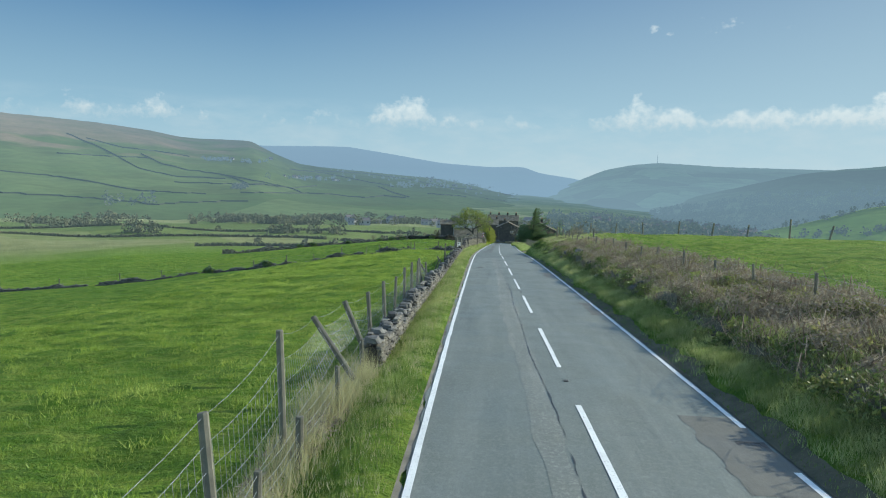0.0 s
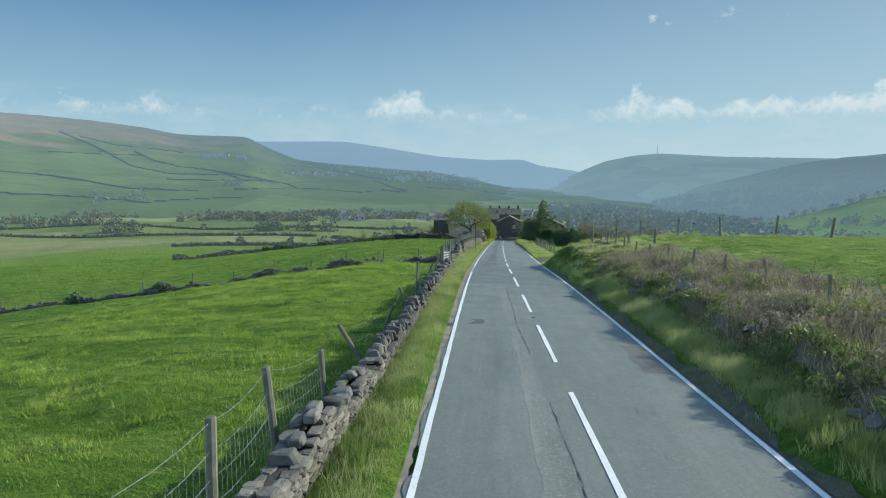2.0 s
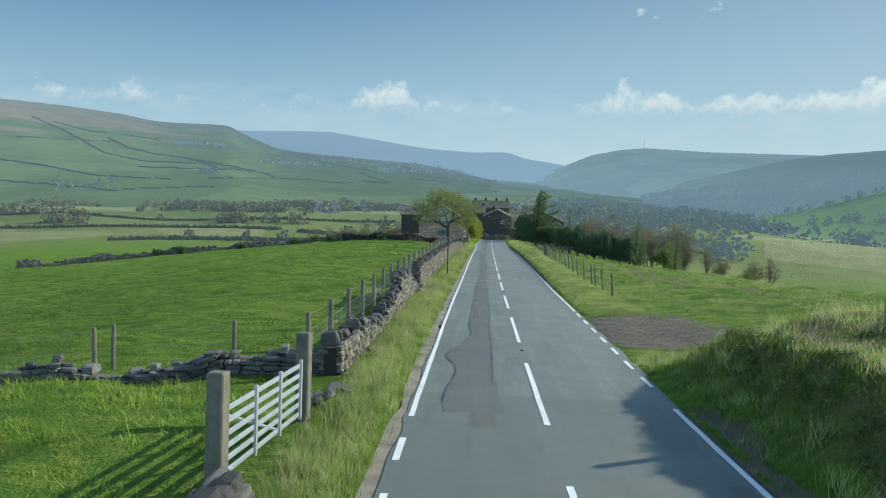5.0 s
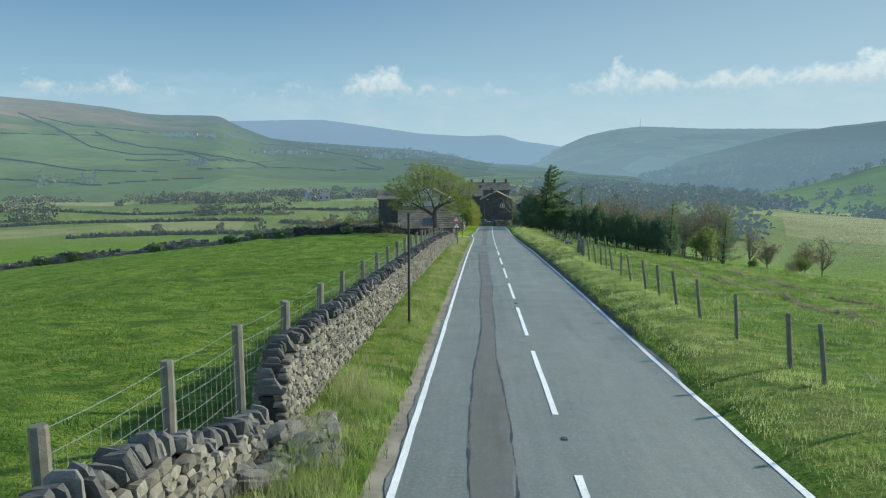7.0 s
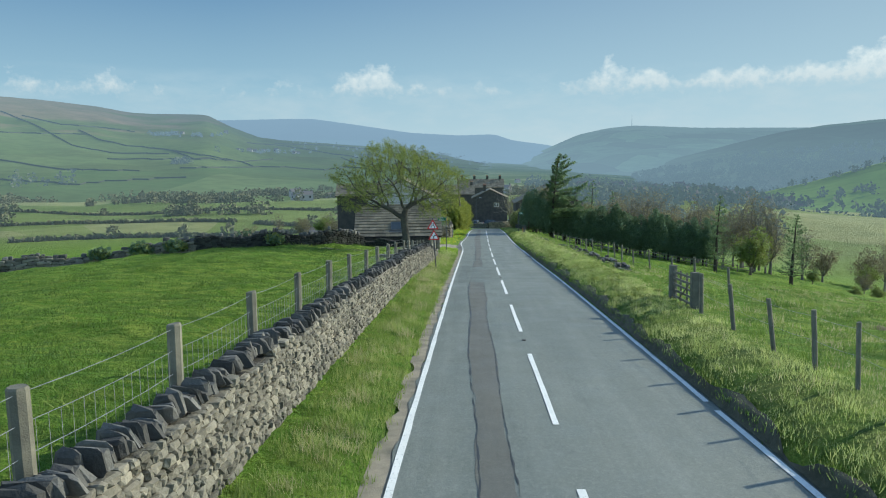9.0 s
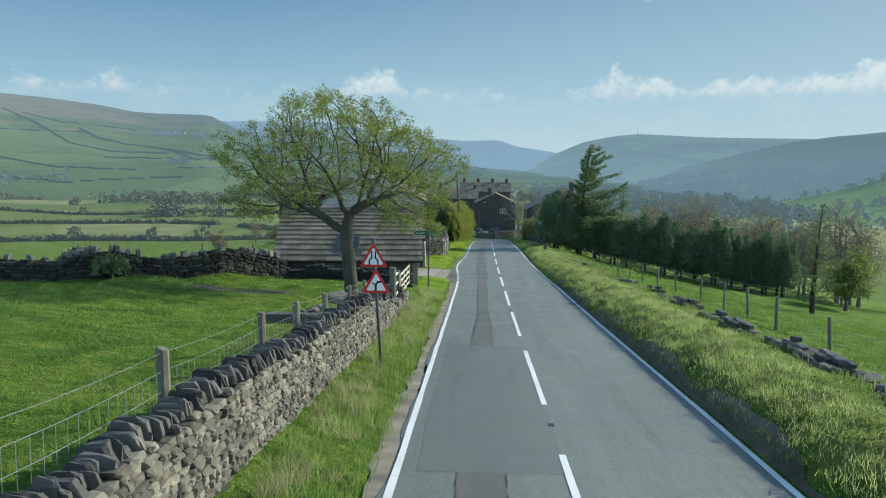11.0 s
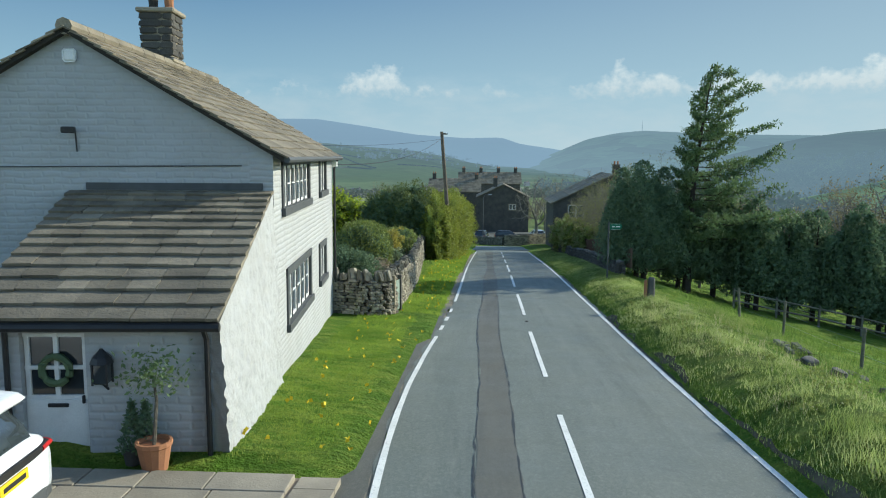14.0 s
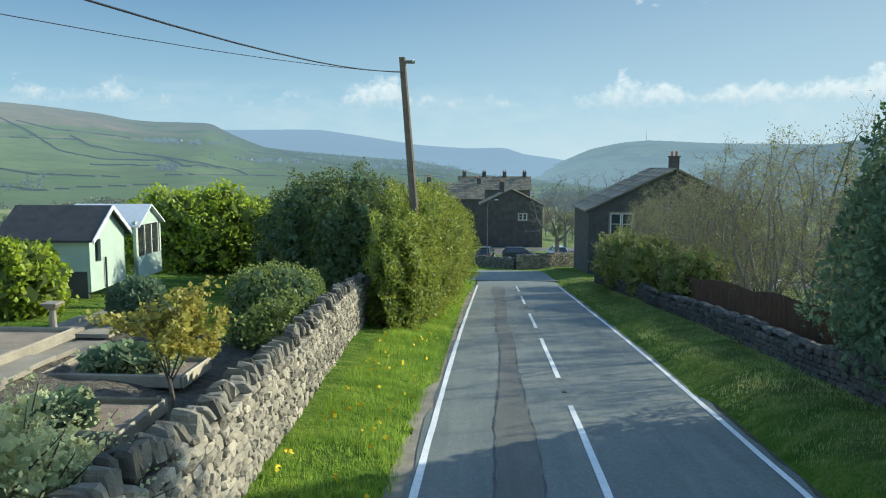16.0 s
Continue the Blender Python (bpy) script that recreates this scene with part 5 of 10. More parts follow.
def field_gate(x, y, z, rz, n, length, high, mat, label, group="", post_h=1.35, posts=True, brace=True):
    """A barred field gate hung from a square post."""
    g = thing("field_gate", (x, y, z), rz, label, "gate", group)
    g.matrix_world = g.matrix_world @ Matrix.Rotation(math.atan((RZ(y) - RZ(y + length)) / length), 4, "Y")
    for i in range(n):
        zz = 0.18 + (high - 0.18) * i / (n - 1)
        part("bar", Soup().add(*box(length, 0.035, 0.075, (length / 2, 0, zz), 0.006)), M[mat], g)
    for u in (0.03, 0.35, 0.66, 0.97):
        part("stile", Soup().add(*box(0.075, 0.05, high + 0.02, (length * u, -0.02, 0.12), 0.006)), M[mat], g)
    if brace:
        part("brace", Soup().add(*tube([(0.05, 0.03, high), (length * 0.66, 0.03, 0.22)], [0.025, 0.025], 4)), M[mat], g)
    if posts:
        for u in (-0.12, length + 0.12):
            part("gatepost", Soup().add(*box(0.24, 0.24, post_h + 0.3, (u, 0, -0.3), 0.02)), M["post"], g, "thick square timber post")
    return g


_x, _y = XC(78.4) - 4.75, 78.4
field_gate(_x, _y, H(_x, _y) - 0.02, radians(86), 6, 3.4, 1.05, "metal", "galvanised steel bar gate between timber posts", "gates", 1.65)
_x, _y = -5.32, 177.6
field_gate(_x, _y, H(_x, _y) + 0.05, radians(91.6), 4, 6.0, 0.95, "wood_pale", "pale timber bar gate standing ajar", "gates", posts=False)
rail = thing("rail_fence", (-5.42, 176.1, H(-5.42, 176.1)), radians(86), "short pale rail fence between stout posts", "fence")
for zz in (0.25, 0.65, 1.02):
    part("rail", Soup().add(*box(1.1, 0.04, 0.09, (0.55, 0, zz), 0.006)), M["wood_pale"], rail)
part("post", Soup().add(*tube([(0, 0, -0.3), (0, 0, 1.42), (0, 0, 1.44)], [0.13, 0.125, 0.11], 12)), M["post"], rail, "stout round timber post")
part("post", Soup().add(*box(0.12, 0.12, 1.4, (1.12, 0, -0.25), 0.012)), M["post"], rail)
field_gate(XC(147) + 5.4, 145.6, H(XC(147) + 5.4, 147), radians(88), 5, 2.6, 1.0, "post", "old weathered timber gate in a hedge gap", "gates", 1.25)
# rail fence under the conifer row
wf = thing("rail_fence", (0, 0, 0), 0, "weathered post and rail fence below a conifer row", "fence")
fp = [(11.0 + 2.2 * i, 227.2 + 0.05 * i) for i in range(13)]
for (xa, ya), (xb, yb) in zip(fp[:-1], fp[1:]):
    part("post", Soup().add(*box(0.09, 0.09, 1.3, (xa, ya, H(xa, ya) - 0.2), 0.008)), M["post"], wf)
    for zz in (0.45, 0.95):
        part("rail", Soup().add(*tube([(xa, ya, H(xa, ya) + zz), (xb, yb, H(xb, yb) + zz)], [0.045, 0.045], 4)), M["post"], wf)
# picket fence behind the low shaded wall
pk = thing("picket_fence", (0, 0, 0), 0, "dark picket fence in the shade of trees", "fence")
for i in range(215):
    y = 226.5 + 0.16 * i
    x = XC(y) + 5.95
    part("picket", Soup().add(*box(0.075, 0.02, 1.0, (x, y, H(x, y) + 0.45), 0.004)), M["fence_brown"], pk)
for zz in (0.65, 1.2):
    part("rail", Soup().add(*tube([(XC(y) + 5.99, y, H(XC(y) + 5.95, y) + zz) for y in np.arange(226.5, 261.1, 1.5)], [0.03] * 24, 4)), M["fence_brown"], pk)

# ---- buildings ----


def coursed_white(name, axis, wide, high, depth, rubble):
    """Thick limewash over stone: the courses show through as soft relief."""
    k = Nodes(name)
    sp = k.t.nodes.new("ShaderNodeSeparateXYZ")
    k.link(k.pos, sp.inputs[0])
    cb = k.t.nodes.new("ShaderNodeCombineXYZ")
    k.link(sp.outputs[axis], cb.inputs[0])
    k.link(sp.outputs["Z"], cb.inputs[1])
    wob = k.t.nodes.new("ShaderNodeTexNoise")
    wob.inputs["Scale"].default_value = 2.2
    k.link(k.pos, wob.inputs["Vector"])
    vec = k.mix(0.045 if not rubble else 0.16, cb.outputs[0], wob.outputs["Color"], "LINEAR_LIGHT")
    if rubble:
        t = k.t.nodes.new("ShaderNodeTexVoronoi")
        t.feature, t.inputs["Scale"].default_value = "SMOOTH_F1", 4.2
        sq = k.t.nodes.new("ShaderNodeMapping")
        sq.inputs["Scale"].default_value = (wide, high, 1)
        k.link(vec, sq.inputs["Vector"])
        k.link(sq.outputs[0], t.inputs["Vector"])
        hgt = k.math("SUBTRACT", 1.0, t.outputs["Distance"])
    else:
        t = k.t.nodes.new("ShaderNodeTexBrick")
        for n, v in (("Scale", 1.0), ("Mortar Size", 0.042), ("Mortar Smooth", 1.0), ("Brick Width", wide), ("Row Height", high)):
            t.inputs[n].default_value = v
        k.link(vec, t.inputs["Vector"])
        hgt = k.math("SUBTRACT", 1.0, t.outputs["Fac"])
    grain = k.noise(26.0, 4, 0.65)
    hgt = k.math("ADD", hgt, k.math("MULTIPLY", grain, 0.35))
    hgt = k.math("ADD", hgt, k.math("MULTIPLY", k.noise(5.0, 3), 0.6))
    k.bump(hgt, depth, 0.9)
    c = k.mix(k.ramp(k.noise(1.1, 5, 0.65), 0.35, 0.75), (0.385, 0.39, 0.39), (0.335, 0.335, 0.325))
    c = k.mix(k.ramp(k.noise(9.0, 4, 0.7), 0.62, 0.78, 0, 0.6), c, (0.30, 0.29, 0.26))
    return k.done(c, 0.7, 0.0, 0.3)


M["white_side"] = coursed_white("limewash_road_front", "Y", 0.34, 0.118, 0.012, False)
M["white_gable"] = coursed_white("limewash_gable", "X", 0.36, 0.125, 0.010, False)
M["white_rubble"] = coursed_white("limewash_rubble", "Y", 1.0, 1.2, 0.040, True)


def panel(axis, u0, u1, z0, z1, at, thick, holes=()):
    """An upright wall with openings through it. axis 'x': runs along x at y = at; 'y': along y at x = at. Thickness goes to the minus side of x, the plus side of y."""
    s = Soup()
    us = sorted({u0, u1, *[h[0] for h in holes], *[h[1] for h in holes]})
    zs = sorted({z0, z1, *[h[2] for h in holes], *[h[3] for h in holes]})
    m, n = len(us), len(zs)
    solid = lambda i, j: 0 <= i < m - 1 and 0 <= j < n - 1 and not any(h[0] <= us[i] and us[i + 1] <= h[1] and h[2] <= zs[j] and zs[j + 1] <= h[3] for h in holes)
    v = [((u, at + q * thick, z) if axis == "x" else (at - q * thick, u, z)) for q in (0, 1) for u in us for z in zs]
    at_ = lambda i, j, q: q * m * n + i * n + j
    f = []
    for i in range(m - 1):
        for j in range(n - 1):
            if not solid(i, j):
                continue
            f += [(at_(i, j, 0), at_(i + 1, j, 0), at_(i + 1, j + 1, 0), at_(i, j + 1, 0)), (at_(i, j + 1, 1), at_(i + 1, j + 1, 1), at_(i + 1, j, 1), at_(i, j, 1))]
            for di, dj, p, q in ((-1, 0, (i, j), (i, j + 1)), (1, 0, (i + 1, j + 1), (i + 1, j)), (0, -1, (i + 1, j), (i, j)), (0, 1, (i, j + 1), (i + 1, j + 1))):
                if not solid(i + di, j + dj):
                    f.append((at_(*p, 0), at_(*q, 0), at_(*q, 1), at_(*p, 1)))
    return s.add(v, f)


def prism(axis, u0, u1, zb, ua, za, at, thick):
    """A gable triangle over the eaves."""
    tri = [(u0, zb), (u1, zb), (ua, za)]
    v = [((u, at, z) if axis == "x" else (at, u, z)) for u, z in tri] + [((u, at + thick, z) if axis == "x" else (at - thick, u, z)) for u, z in tri]
    f = [(0, 1, 2), (5, 4, 3), (0, 3, 4, 1), (1, 4, 5, 2), (2, 5, 3, 0)]
    return Soup().add(v, f)


def slates(parent, a, b, c, d, rows, wide, thick, seed, mat="slate", limit=298, name="slate", shrink=0.6):
    """Stone slates in diminishing courses on the slope a-b (eave) to d-c (ridge), each laid over the one below."""
    r = np.random.RandomState(seed)
    a, b, c, d = (np.array(p, float) for p in (a, b, c, d))
    up = np.cross(b - a, d - a)
    up /= np.linalg.norm(up)
    if up[2] < 0:
        up = -up
    w = np.linspace(1, shrink, rows)
    edge = np.concatenate([[0], np.cumsum(w / w.sum())])
    made, rest = 0, Soup()
    for i in range(rows):
        v0, v1 = edge[i] - 0.010, min(edge[i + 1] + 0.30 * (edge[i + 1] - edge[i]), 1.005)
        L = np.linalg.norm(b - a)
        u = -r.uniform(0, 0.5) * wide / L
        while u < 1:
            un = u + wide * r.uniform(0.6, 1.4) * (1 - 0.25 * i / rows) / L
            q0, q1 = max(u, -0.006), min(un - 0.008 / L, 1.006)
            u = un
            if q1 - q0 < 0.05 / L:
                continue
            pt = lambda s, t: (a * (1 - s) + b * s) * (1 - t) + (d * (1 - s) + c * s) * t
            j = r.uniform(-0.003, 0.003)
            lift0, lift1 = thick * 1.35 + r.uniform(0, 0.012), 0.004
            top = np.array([pt(q0, v0 + j) + up * lift0, pt(q1, v0 + j) + up * lift0, pt(q1, v1) + up * lift1, pt(q0, v1) + up * lift1]) + r.uniform(-0.006, 0.006, (4, 3))
            vv = np.concatenate([top - up * thick, top])
            f = [(3, 2, 1, 0), (4, 5, 6, 7), (0, 1, 5, 4), (1, 2, 6, 5), (2, 3, 7, 6), (3, 0, 4, 7)]
            if np.dot(np.cross(top[1] - top[0], top[3] - top[0]), up) < 0:
                f = [g[::-1] for g in f]
            if made < limit:
                m = vv.mean(0)
                o = part(name, Soup().add(vv - m, f), M[mat], parent)
                o.location = m
                made += 1
            else:
                rest.add(vv, f)
    if rest.v:
        tagged(part("slates", rest, M[mat], parent), kind="stuff")


def ridge_tiles(parent, a, b, n, mat="slate", r=0.16):
    a, b = np.array(a, float), np.array(b, float)
    for i in range(n):
        p, q = a + (b - a) * (i / n), a + (b - a) * ((i + 0.985) / n)
        part("ridge_stone", Soup().add(*tube([p, q], [r, r * 0.98], 8)), M[mat], parent)


def window(parent, axis, at, u0, u1, z0, z1, lights, deep=0.055, surround=0.13, midrail=True, frame="frame", out=1, label="white casement window in a dark grey surround", stone="grey_paint"):
    """A mullioned window in its opening: surround, sill, casements with glazing bars, panes."""
    w = new("window")
    w.parent = parent
    tagged(w, label)

    def put(name, du, dv, dz, u, v, z, mat, bevel=0.006):
        if axis == "y":
            b = box(dv, du, dz, (at + out * v, u, z), bevel)
        else:
            b = box(du, dv, dz, (u, at - out * v, z), bevel)
        part(name, Soup().add(*b), M[mat], w)

    t = surround
    put("jamb", t, 0.14, z1 - z0, u0 + t / 2, -0.03, z0, stone)
    put("jamb", t, 0.14, z1 - z0, u1 - t / 2, -0.03, z0, stone)
    put("lintel", u1 - u0, 0.15, t, (u0 + u1) / 2, -0.028, z1 - t, stone)
    put("sill", u1 - u0 + 0.06, 0.2, t, (u0 + u1) / 2, -0.01, z0, stone)
    a, b, c, d = u0 + t, u1 - t, z0 + t, z1 - t
    n = (b - a) / lights
    for i in range(lights):
        x = a + n * (i + 0.5)
        m = n - 0.09
        put("pane", m, 0.012, d - c, x, -deep - 0.02, c, "glass", 0)
        put("casement", 0.07, 0.045, d - c, x - m / 2 + 0.02, -deep, c, frame)
        put("casement", 0.07, 0.045, d - c, x + m / 2 - 0.02, -deep, c, frame)
        put("rail", m - 0.06, 0.042, 0.07, x, -deep, c, frame)
        put("rail", m - 0.06, 0.042, 0.07, x, -deep, d - 0.07, frame)
        if midrail:
            put("rail", m - 0.06, 0.035, 0.035, x, -deep, c + (d - c) * 0.52, frame)
        if i:
            put("mullion", 0.07, 0.10, d - c, a + n * i, -0.06, c, stone)
    return w


def make_house():
    ZB = -14.35
    O = (-6.2, 203.6, ZB)
    h = thing("house", O, radians(4.86), "whitewashed stone cottage with stone slate roof beside the road", "house")
    z = lambda w: w - ZB
    T, LEN, DEP = 0.45, 10.05, 7.6
    eave, apex, ax = z(-8.72), z(-6.45), -3.8
    wins = [(0.85, 4.85, z(-10.06), z(-8.84)), (1.21, 4.88, z(-12.62), z(-11.22)), (6.70, 8.37, z(-10.0), z(-8.82)), (6.50, 8.15, z(-12.56), z(-11.32))]
    part("wall", panel("y", 0, LEN, -0.3, eave, 0, T, [w for w in wins]), M["white_side"], h, "whitewashed coursed stone wall")
    gw = (-6.3, -4.75, z(-12.5), z(-11.3))
    part("wall", panel("x", -DEP, 0.0 - T, -0.3, eave, 0, T, [gw]), M["white_gable"], h)
    window(h, "x", 0, *gw, 2, surround=0.17)
    part("gable", prism("x", -DEP, 0, eave, ax, apex - 0.06, 0.002, T), M["white_gable"], h)
    part("wall", panel("x", -DEP, 0.0 - T, -0.3, eave, LEN - T, T), M["white_gable"], h)
    part("gable", prism("x", -DEP, 0, eave, ax, apex - 0.06, LEN - T, T), M["white_gable"], h)
    part("wall", panel("y", T, LEN - T, -0.3, eave, -DEP + T, T), M["white_gable"], h)
    for (u0, u1, a, b), n in zip(wins, (6, 5, 3, 3)):
        window(h, "y", 0, u0, u1, a, b, n, surround=0.17)
    # roof: deck, slates, ridge, gutters
    deck = Soup()
    e0, e1 = -0.16, LEN + 0.18
    R0, R1, RL = np.array((0.26, 0, eave - 0.12)), np.array((ax, 0, apex + 0.02)), np.array((-DEP - 0.26, 0, eave - 0.12))
    at = lambda p, y: (p[0], y, p[2])
    deck.add(*quadbox(at(R0, e0), at(R0, e1), at(R1, e1), at(R1, e0), 0.10)).add(*quadbox(at(R1, e0), at(R1, e1), at(RL, e1), at(RL, e0), 0.10))
    roof = part("roof", deck, M["core"], h, "weathered stone slate roof")
    slates(roof, at(R0, e0), at(R0, e1), at(R1, e1), at(R1, e0), 15, 0.62, 0.03, 5)
    slates(roof, at(RL, e0), at(RL, e1), at(R1, e1), at(R1, e0), 12, 0.9, 0.03, 6, limit=0)
    ridge_tiles(roof, (ax, e0, apex + 0.03), (ax, e1, apex + 0.03), 14)
    part("gutter", Soup().add(*tube([(0.30, e0, eave - 0.16), (0.30, e1, eave - 0.16)], [0.065, 0.065], 8)), M["grey_paint"], h, "grey half-round gutter")
    part("downpipe", Soup().add(*tube([(0.20, LEN - 0.12, eave - 0.2), (0.09, LEN - 0.12, eave - 0.5), (0.09, LEN - 0.12, 0.2)], [0.04] * 3, 8)), M["black"], h)
    part("lamp", Soup().add(*box(0.16, 0.14, 0.2, (0.14, LEN - 0.35, eave - 0.45), 0.03)), M["sign_white"], h, "small white outside lamp")
    # chimney on the ridge
    c = part("chimney", Soup().add(*box(0.78, 0.88, 2.0, (ax - 0.3, 6.2, apex - 0.5), 0.02)).add(*box(1.0, 1.1, 0.12, (ax - 0.3, 6.2, apex + 1.38), 0.03)).add(*box(0.92, 1.02, 0.10, (ax - 0.3, 6.2, apex + 0.10), 0.02)), M["mortar"], h, "square stone chimney stack")
    rc = np.random.RandomState(9)
    for i in range(9):
        for sx, sy, w in ((0, -1, 0.84), (1, 0, 0.94), (-1, 0, 0.94)):
            cut = rc.uniform(0.3, 0.7)
            for a, b in ((0, cut), (cut, 1)):
                vv, ff = STONES[rc.randint(len(STONES))]
                ln, mid = (b - a) * w - 0.015, ((a + b) / 2 - 0.5) * w
                sz = (ln, 0.10, 0.175) if sy else (0.10, ln, 0.175)
                o = part("stone", Soup().add(vv * sz, ff), M["darkstone"], c)
                o.location = (ax - 0.3 + (mid if sy else sx * 0.385), 6.2 + (-0.435 if sy else mid), apex - 0.30 + 0.187 * i)
    for i, dx in enumerate((-0.2, 0.22)):
        v, f = lathe([(0.13, 0), (0.15, 0.06), (0.12, 0.1), (0.13, 0.30), (0.15, 0.33)], 10)
        part("chimney_pot", Soup().add(np.array(v) + (ax - 0.3 + dx, 6.2, apex + 1.5), f), M["terracotta" if i else "core"], c)
    # fittings on the gable
    part("alarm_box", Soup().add(*box(0.26, 0.06, 0.26, (ax + 0.02, -0.03, apex - 0.62), 0.05)), M["sign_white"], h, "round white alarm box")
    fl = Soup().add(*box(0.26, 0.10, 0.12, (ax - 0.02, -0.16, apex - 1.95), 0.02)).add(*tube([(ax + 0.05, -0.02, apex - 1.9), (ax + 0.07, -0.03, apex - 2.3)], [0.015, 0.015], 5))
    part("floodlight", fl, M["black"], h)
    part("pipe", Soup().add(*tube([(-DEP + 0.4, -0.02, eave - 0.35), (-0.6, -0.02, eave - 0.28)], [0.012, 0.012], 5)), M["grey_paint"], h, "thin cable along the gable")
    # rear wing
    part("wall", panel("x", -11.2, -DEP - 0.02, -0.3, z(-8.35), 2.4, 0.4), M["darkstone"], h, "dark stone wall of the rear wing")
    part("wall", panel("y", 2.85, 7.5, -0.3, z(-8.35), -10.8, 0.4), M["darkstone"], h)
    wd = part("roof", Soup().add(*quadbox((-11.4, 2.2, z(-8.4)), (-DEP + 0.4, 2.2, z(-8.4)), (-DEP + 2.0, 4.9, z(-7.15)), (-11.4, 4.9, z(-7.15)), 0.1)).add(*quadbox((-11.4, 4.9, z(-7.15)), (-DEP + 2.0, 4.9, z(-7.15)), (-DEP + 0.4, 7.7, z(-8.4)), (-11.4, 7.7, z(-8.4)), 0.1)), M["core"], h, "slate roof of the rear wing")
    slates(wd, (-11.4, 2.2, z(-8.4)), (-DEP + 0.4, 2.2, z(-8.4)), (-DEP + 2.0, 4.9, z(-7.15)), (-11.4, 4.9, z(-7.15)), 9, 0.6, 0.03, 8)
    # porch with a catslide roof
    p0, px = -4.15, -3.45
    pt, pe = z(-9.50), z(-11.10)
    doorz, dooru = z(-13.30), (-2.84, -1.92)
    part("porch_wall", panel("x", px, -0.12, -0.3, pe - 0.05, p0, 0.3, [(*dooru, doorz, doorz + 1.98)]), M["white_gable"], h, "whitewashed porch front")
    side = Soup()
    n, m = 90, 48
    rows = []
    f = lambda y: pe - 0.06 + (pt - pe) * ((y - p0) / -p0) + 0.10 * math.sin(math.pi * (y - p0) / -p0)
    for i in range(n + 1):
        ya = p0 * (1 - i / n)
        za = f(ya)
        for k in range(m + 1):
            u, w = ya, -0.3 + (za + 0.3) * k / m
            knob = 0.010 * wave(u, w * 1.3, 0.7, 5) + 0.040 * abs(wave(u, w * 1.35, 0.30, 6)) + 0.016 * wave(u, w, 0.17, 7)
            rows.append((0.14 - 0.16 * k / m + knob * min(1, 4 * (1 - k / m) + 0.15), ya, w))
        rows += [(-0.45, ya, za), (-0.45, ya, -0.3)]
    q = m + 3
    side.add(rows, [(q * i + k, q * i + q + k, q * i + q + 1 + k, q * i + 1 + k) for i in range(n) for k in range(q - 1)] + [tuple(range(q - 1, -1, -1))])
    part("porch_wall", side, M["white_rubble"], h, "lumpy whitewashed rubble side wall", True)
    part("porch_wall", panel("y", p0 + 0.3, 0, -0.3, pe, px + 0.3, 0.3), M["white_gable"], h)
    pr = part("porch_roof", Soup().add(*quadbox((px - 0.1, p0 - 0.2, pe), (0.02, p0 - 0.2, pe), (-0.02, 0, pt), (px - 0.45, 0, pt), 0.08)), M["core"], h, "stone slate catslide roof over the porch")
    slates(pr, (px - 0.1, p0 - 0.2, pe), (0.02, p0 - 0.2, pe), (-0.02, 0, pt), (px - 0.45, 0, pt), 14, 0.50, 0.05, 9)
    part("lead_flashing", Soup().add(*box(3.4, 0.03, 0.14, (-1.9, -0.02, pt + 0.02))), M["grey_paint"], h)
    part("gutter", Soup().add(*tube([(px - 0.15, p0 - 0.26, pe - 0.08), (0.06, p0 - 0.26, pe - 0.08)], [0.065, 0.065], 8)), M["black"], h)
    part("downpipe", Soup().add(*tube([(-0.18, p0 - 0.24, pe - 0.1), (-0.18, p0 - 0.06, pe - 0.3), (-0.18, p0 - 0.06, 0.9)], [0.04] * 3, 8)), M["black"], h)
    part("downpipe", Soup().add(*tube([(dooru[0] - 0.16, p0 - 0.06, pe - 0.1), (dooru[0] - 0.16, p0 - 0.06, 0.9)], [0.04] * 2, 8)), M["black"], h)
    d = part("door", Soup().add(*box(dooru[1] - dooru[0], 0.06, 0.98, ((dooru[0] + dooru[1]) / 2, p0 + 0.12, doorz), 0.01)), M["frame"], h, "white half-glazed front door with a wreath")
    w = dooru[1] - dooru[0]
    for u in (0.05, w * 0.5, w - 0.05):
        part("stile", Soup().add(*box(0.07, 0.06, 1.0, (dooru[0] + u, p0 + 0.12, doorz + 0.98), 0.008)), M["frame"], d)
    for zz in (0.98, 1.42, 1.90):
        part("rail", Soup().add(*box(w, 0.055, 0.06, ((dooru[0] + dooru[1]) / 2, p0 + 0.12, doorz + zz), 0.008)), M["frame"], d)
    part("pane", Soup().add(*box(w - 0.1, 0.015, 0.95, ((dooru[0] + dooru[1]) / 2, p0 + 0.14, doorz + 1.0))), M["glass"], d)
    part("letterbox", Soup().add(*box(0.30, 0.03, 0.06, ((dooru[0] + dooru[1]) / 2, p0 + 0.085, doorz + 0.86), 0.01)), M["black"], d)
    part("handle", Soup().add(*box(0.04, 0.05, 0.12, (dooru[1] - 0.09, p0 + 0.08, doorz + 0.92), 0.01)), M["black"], d)
    ring = [((dooru[0] + dooru[1]) / 2 + 0.2 * math.cos(t), p0 + 0.07, doorz + 1.42 + 0.2 * math.sin(t)) for t in np.linspace(0, 6.28, 17)]
    part("wreath", Soup().add(*tube(ring, [0.05 + 0.012 * (i % 2) for i in range(17)], 6, False)), M["leaf_dark"], d, "dark green wreath")
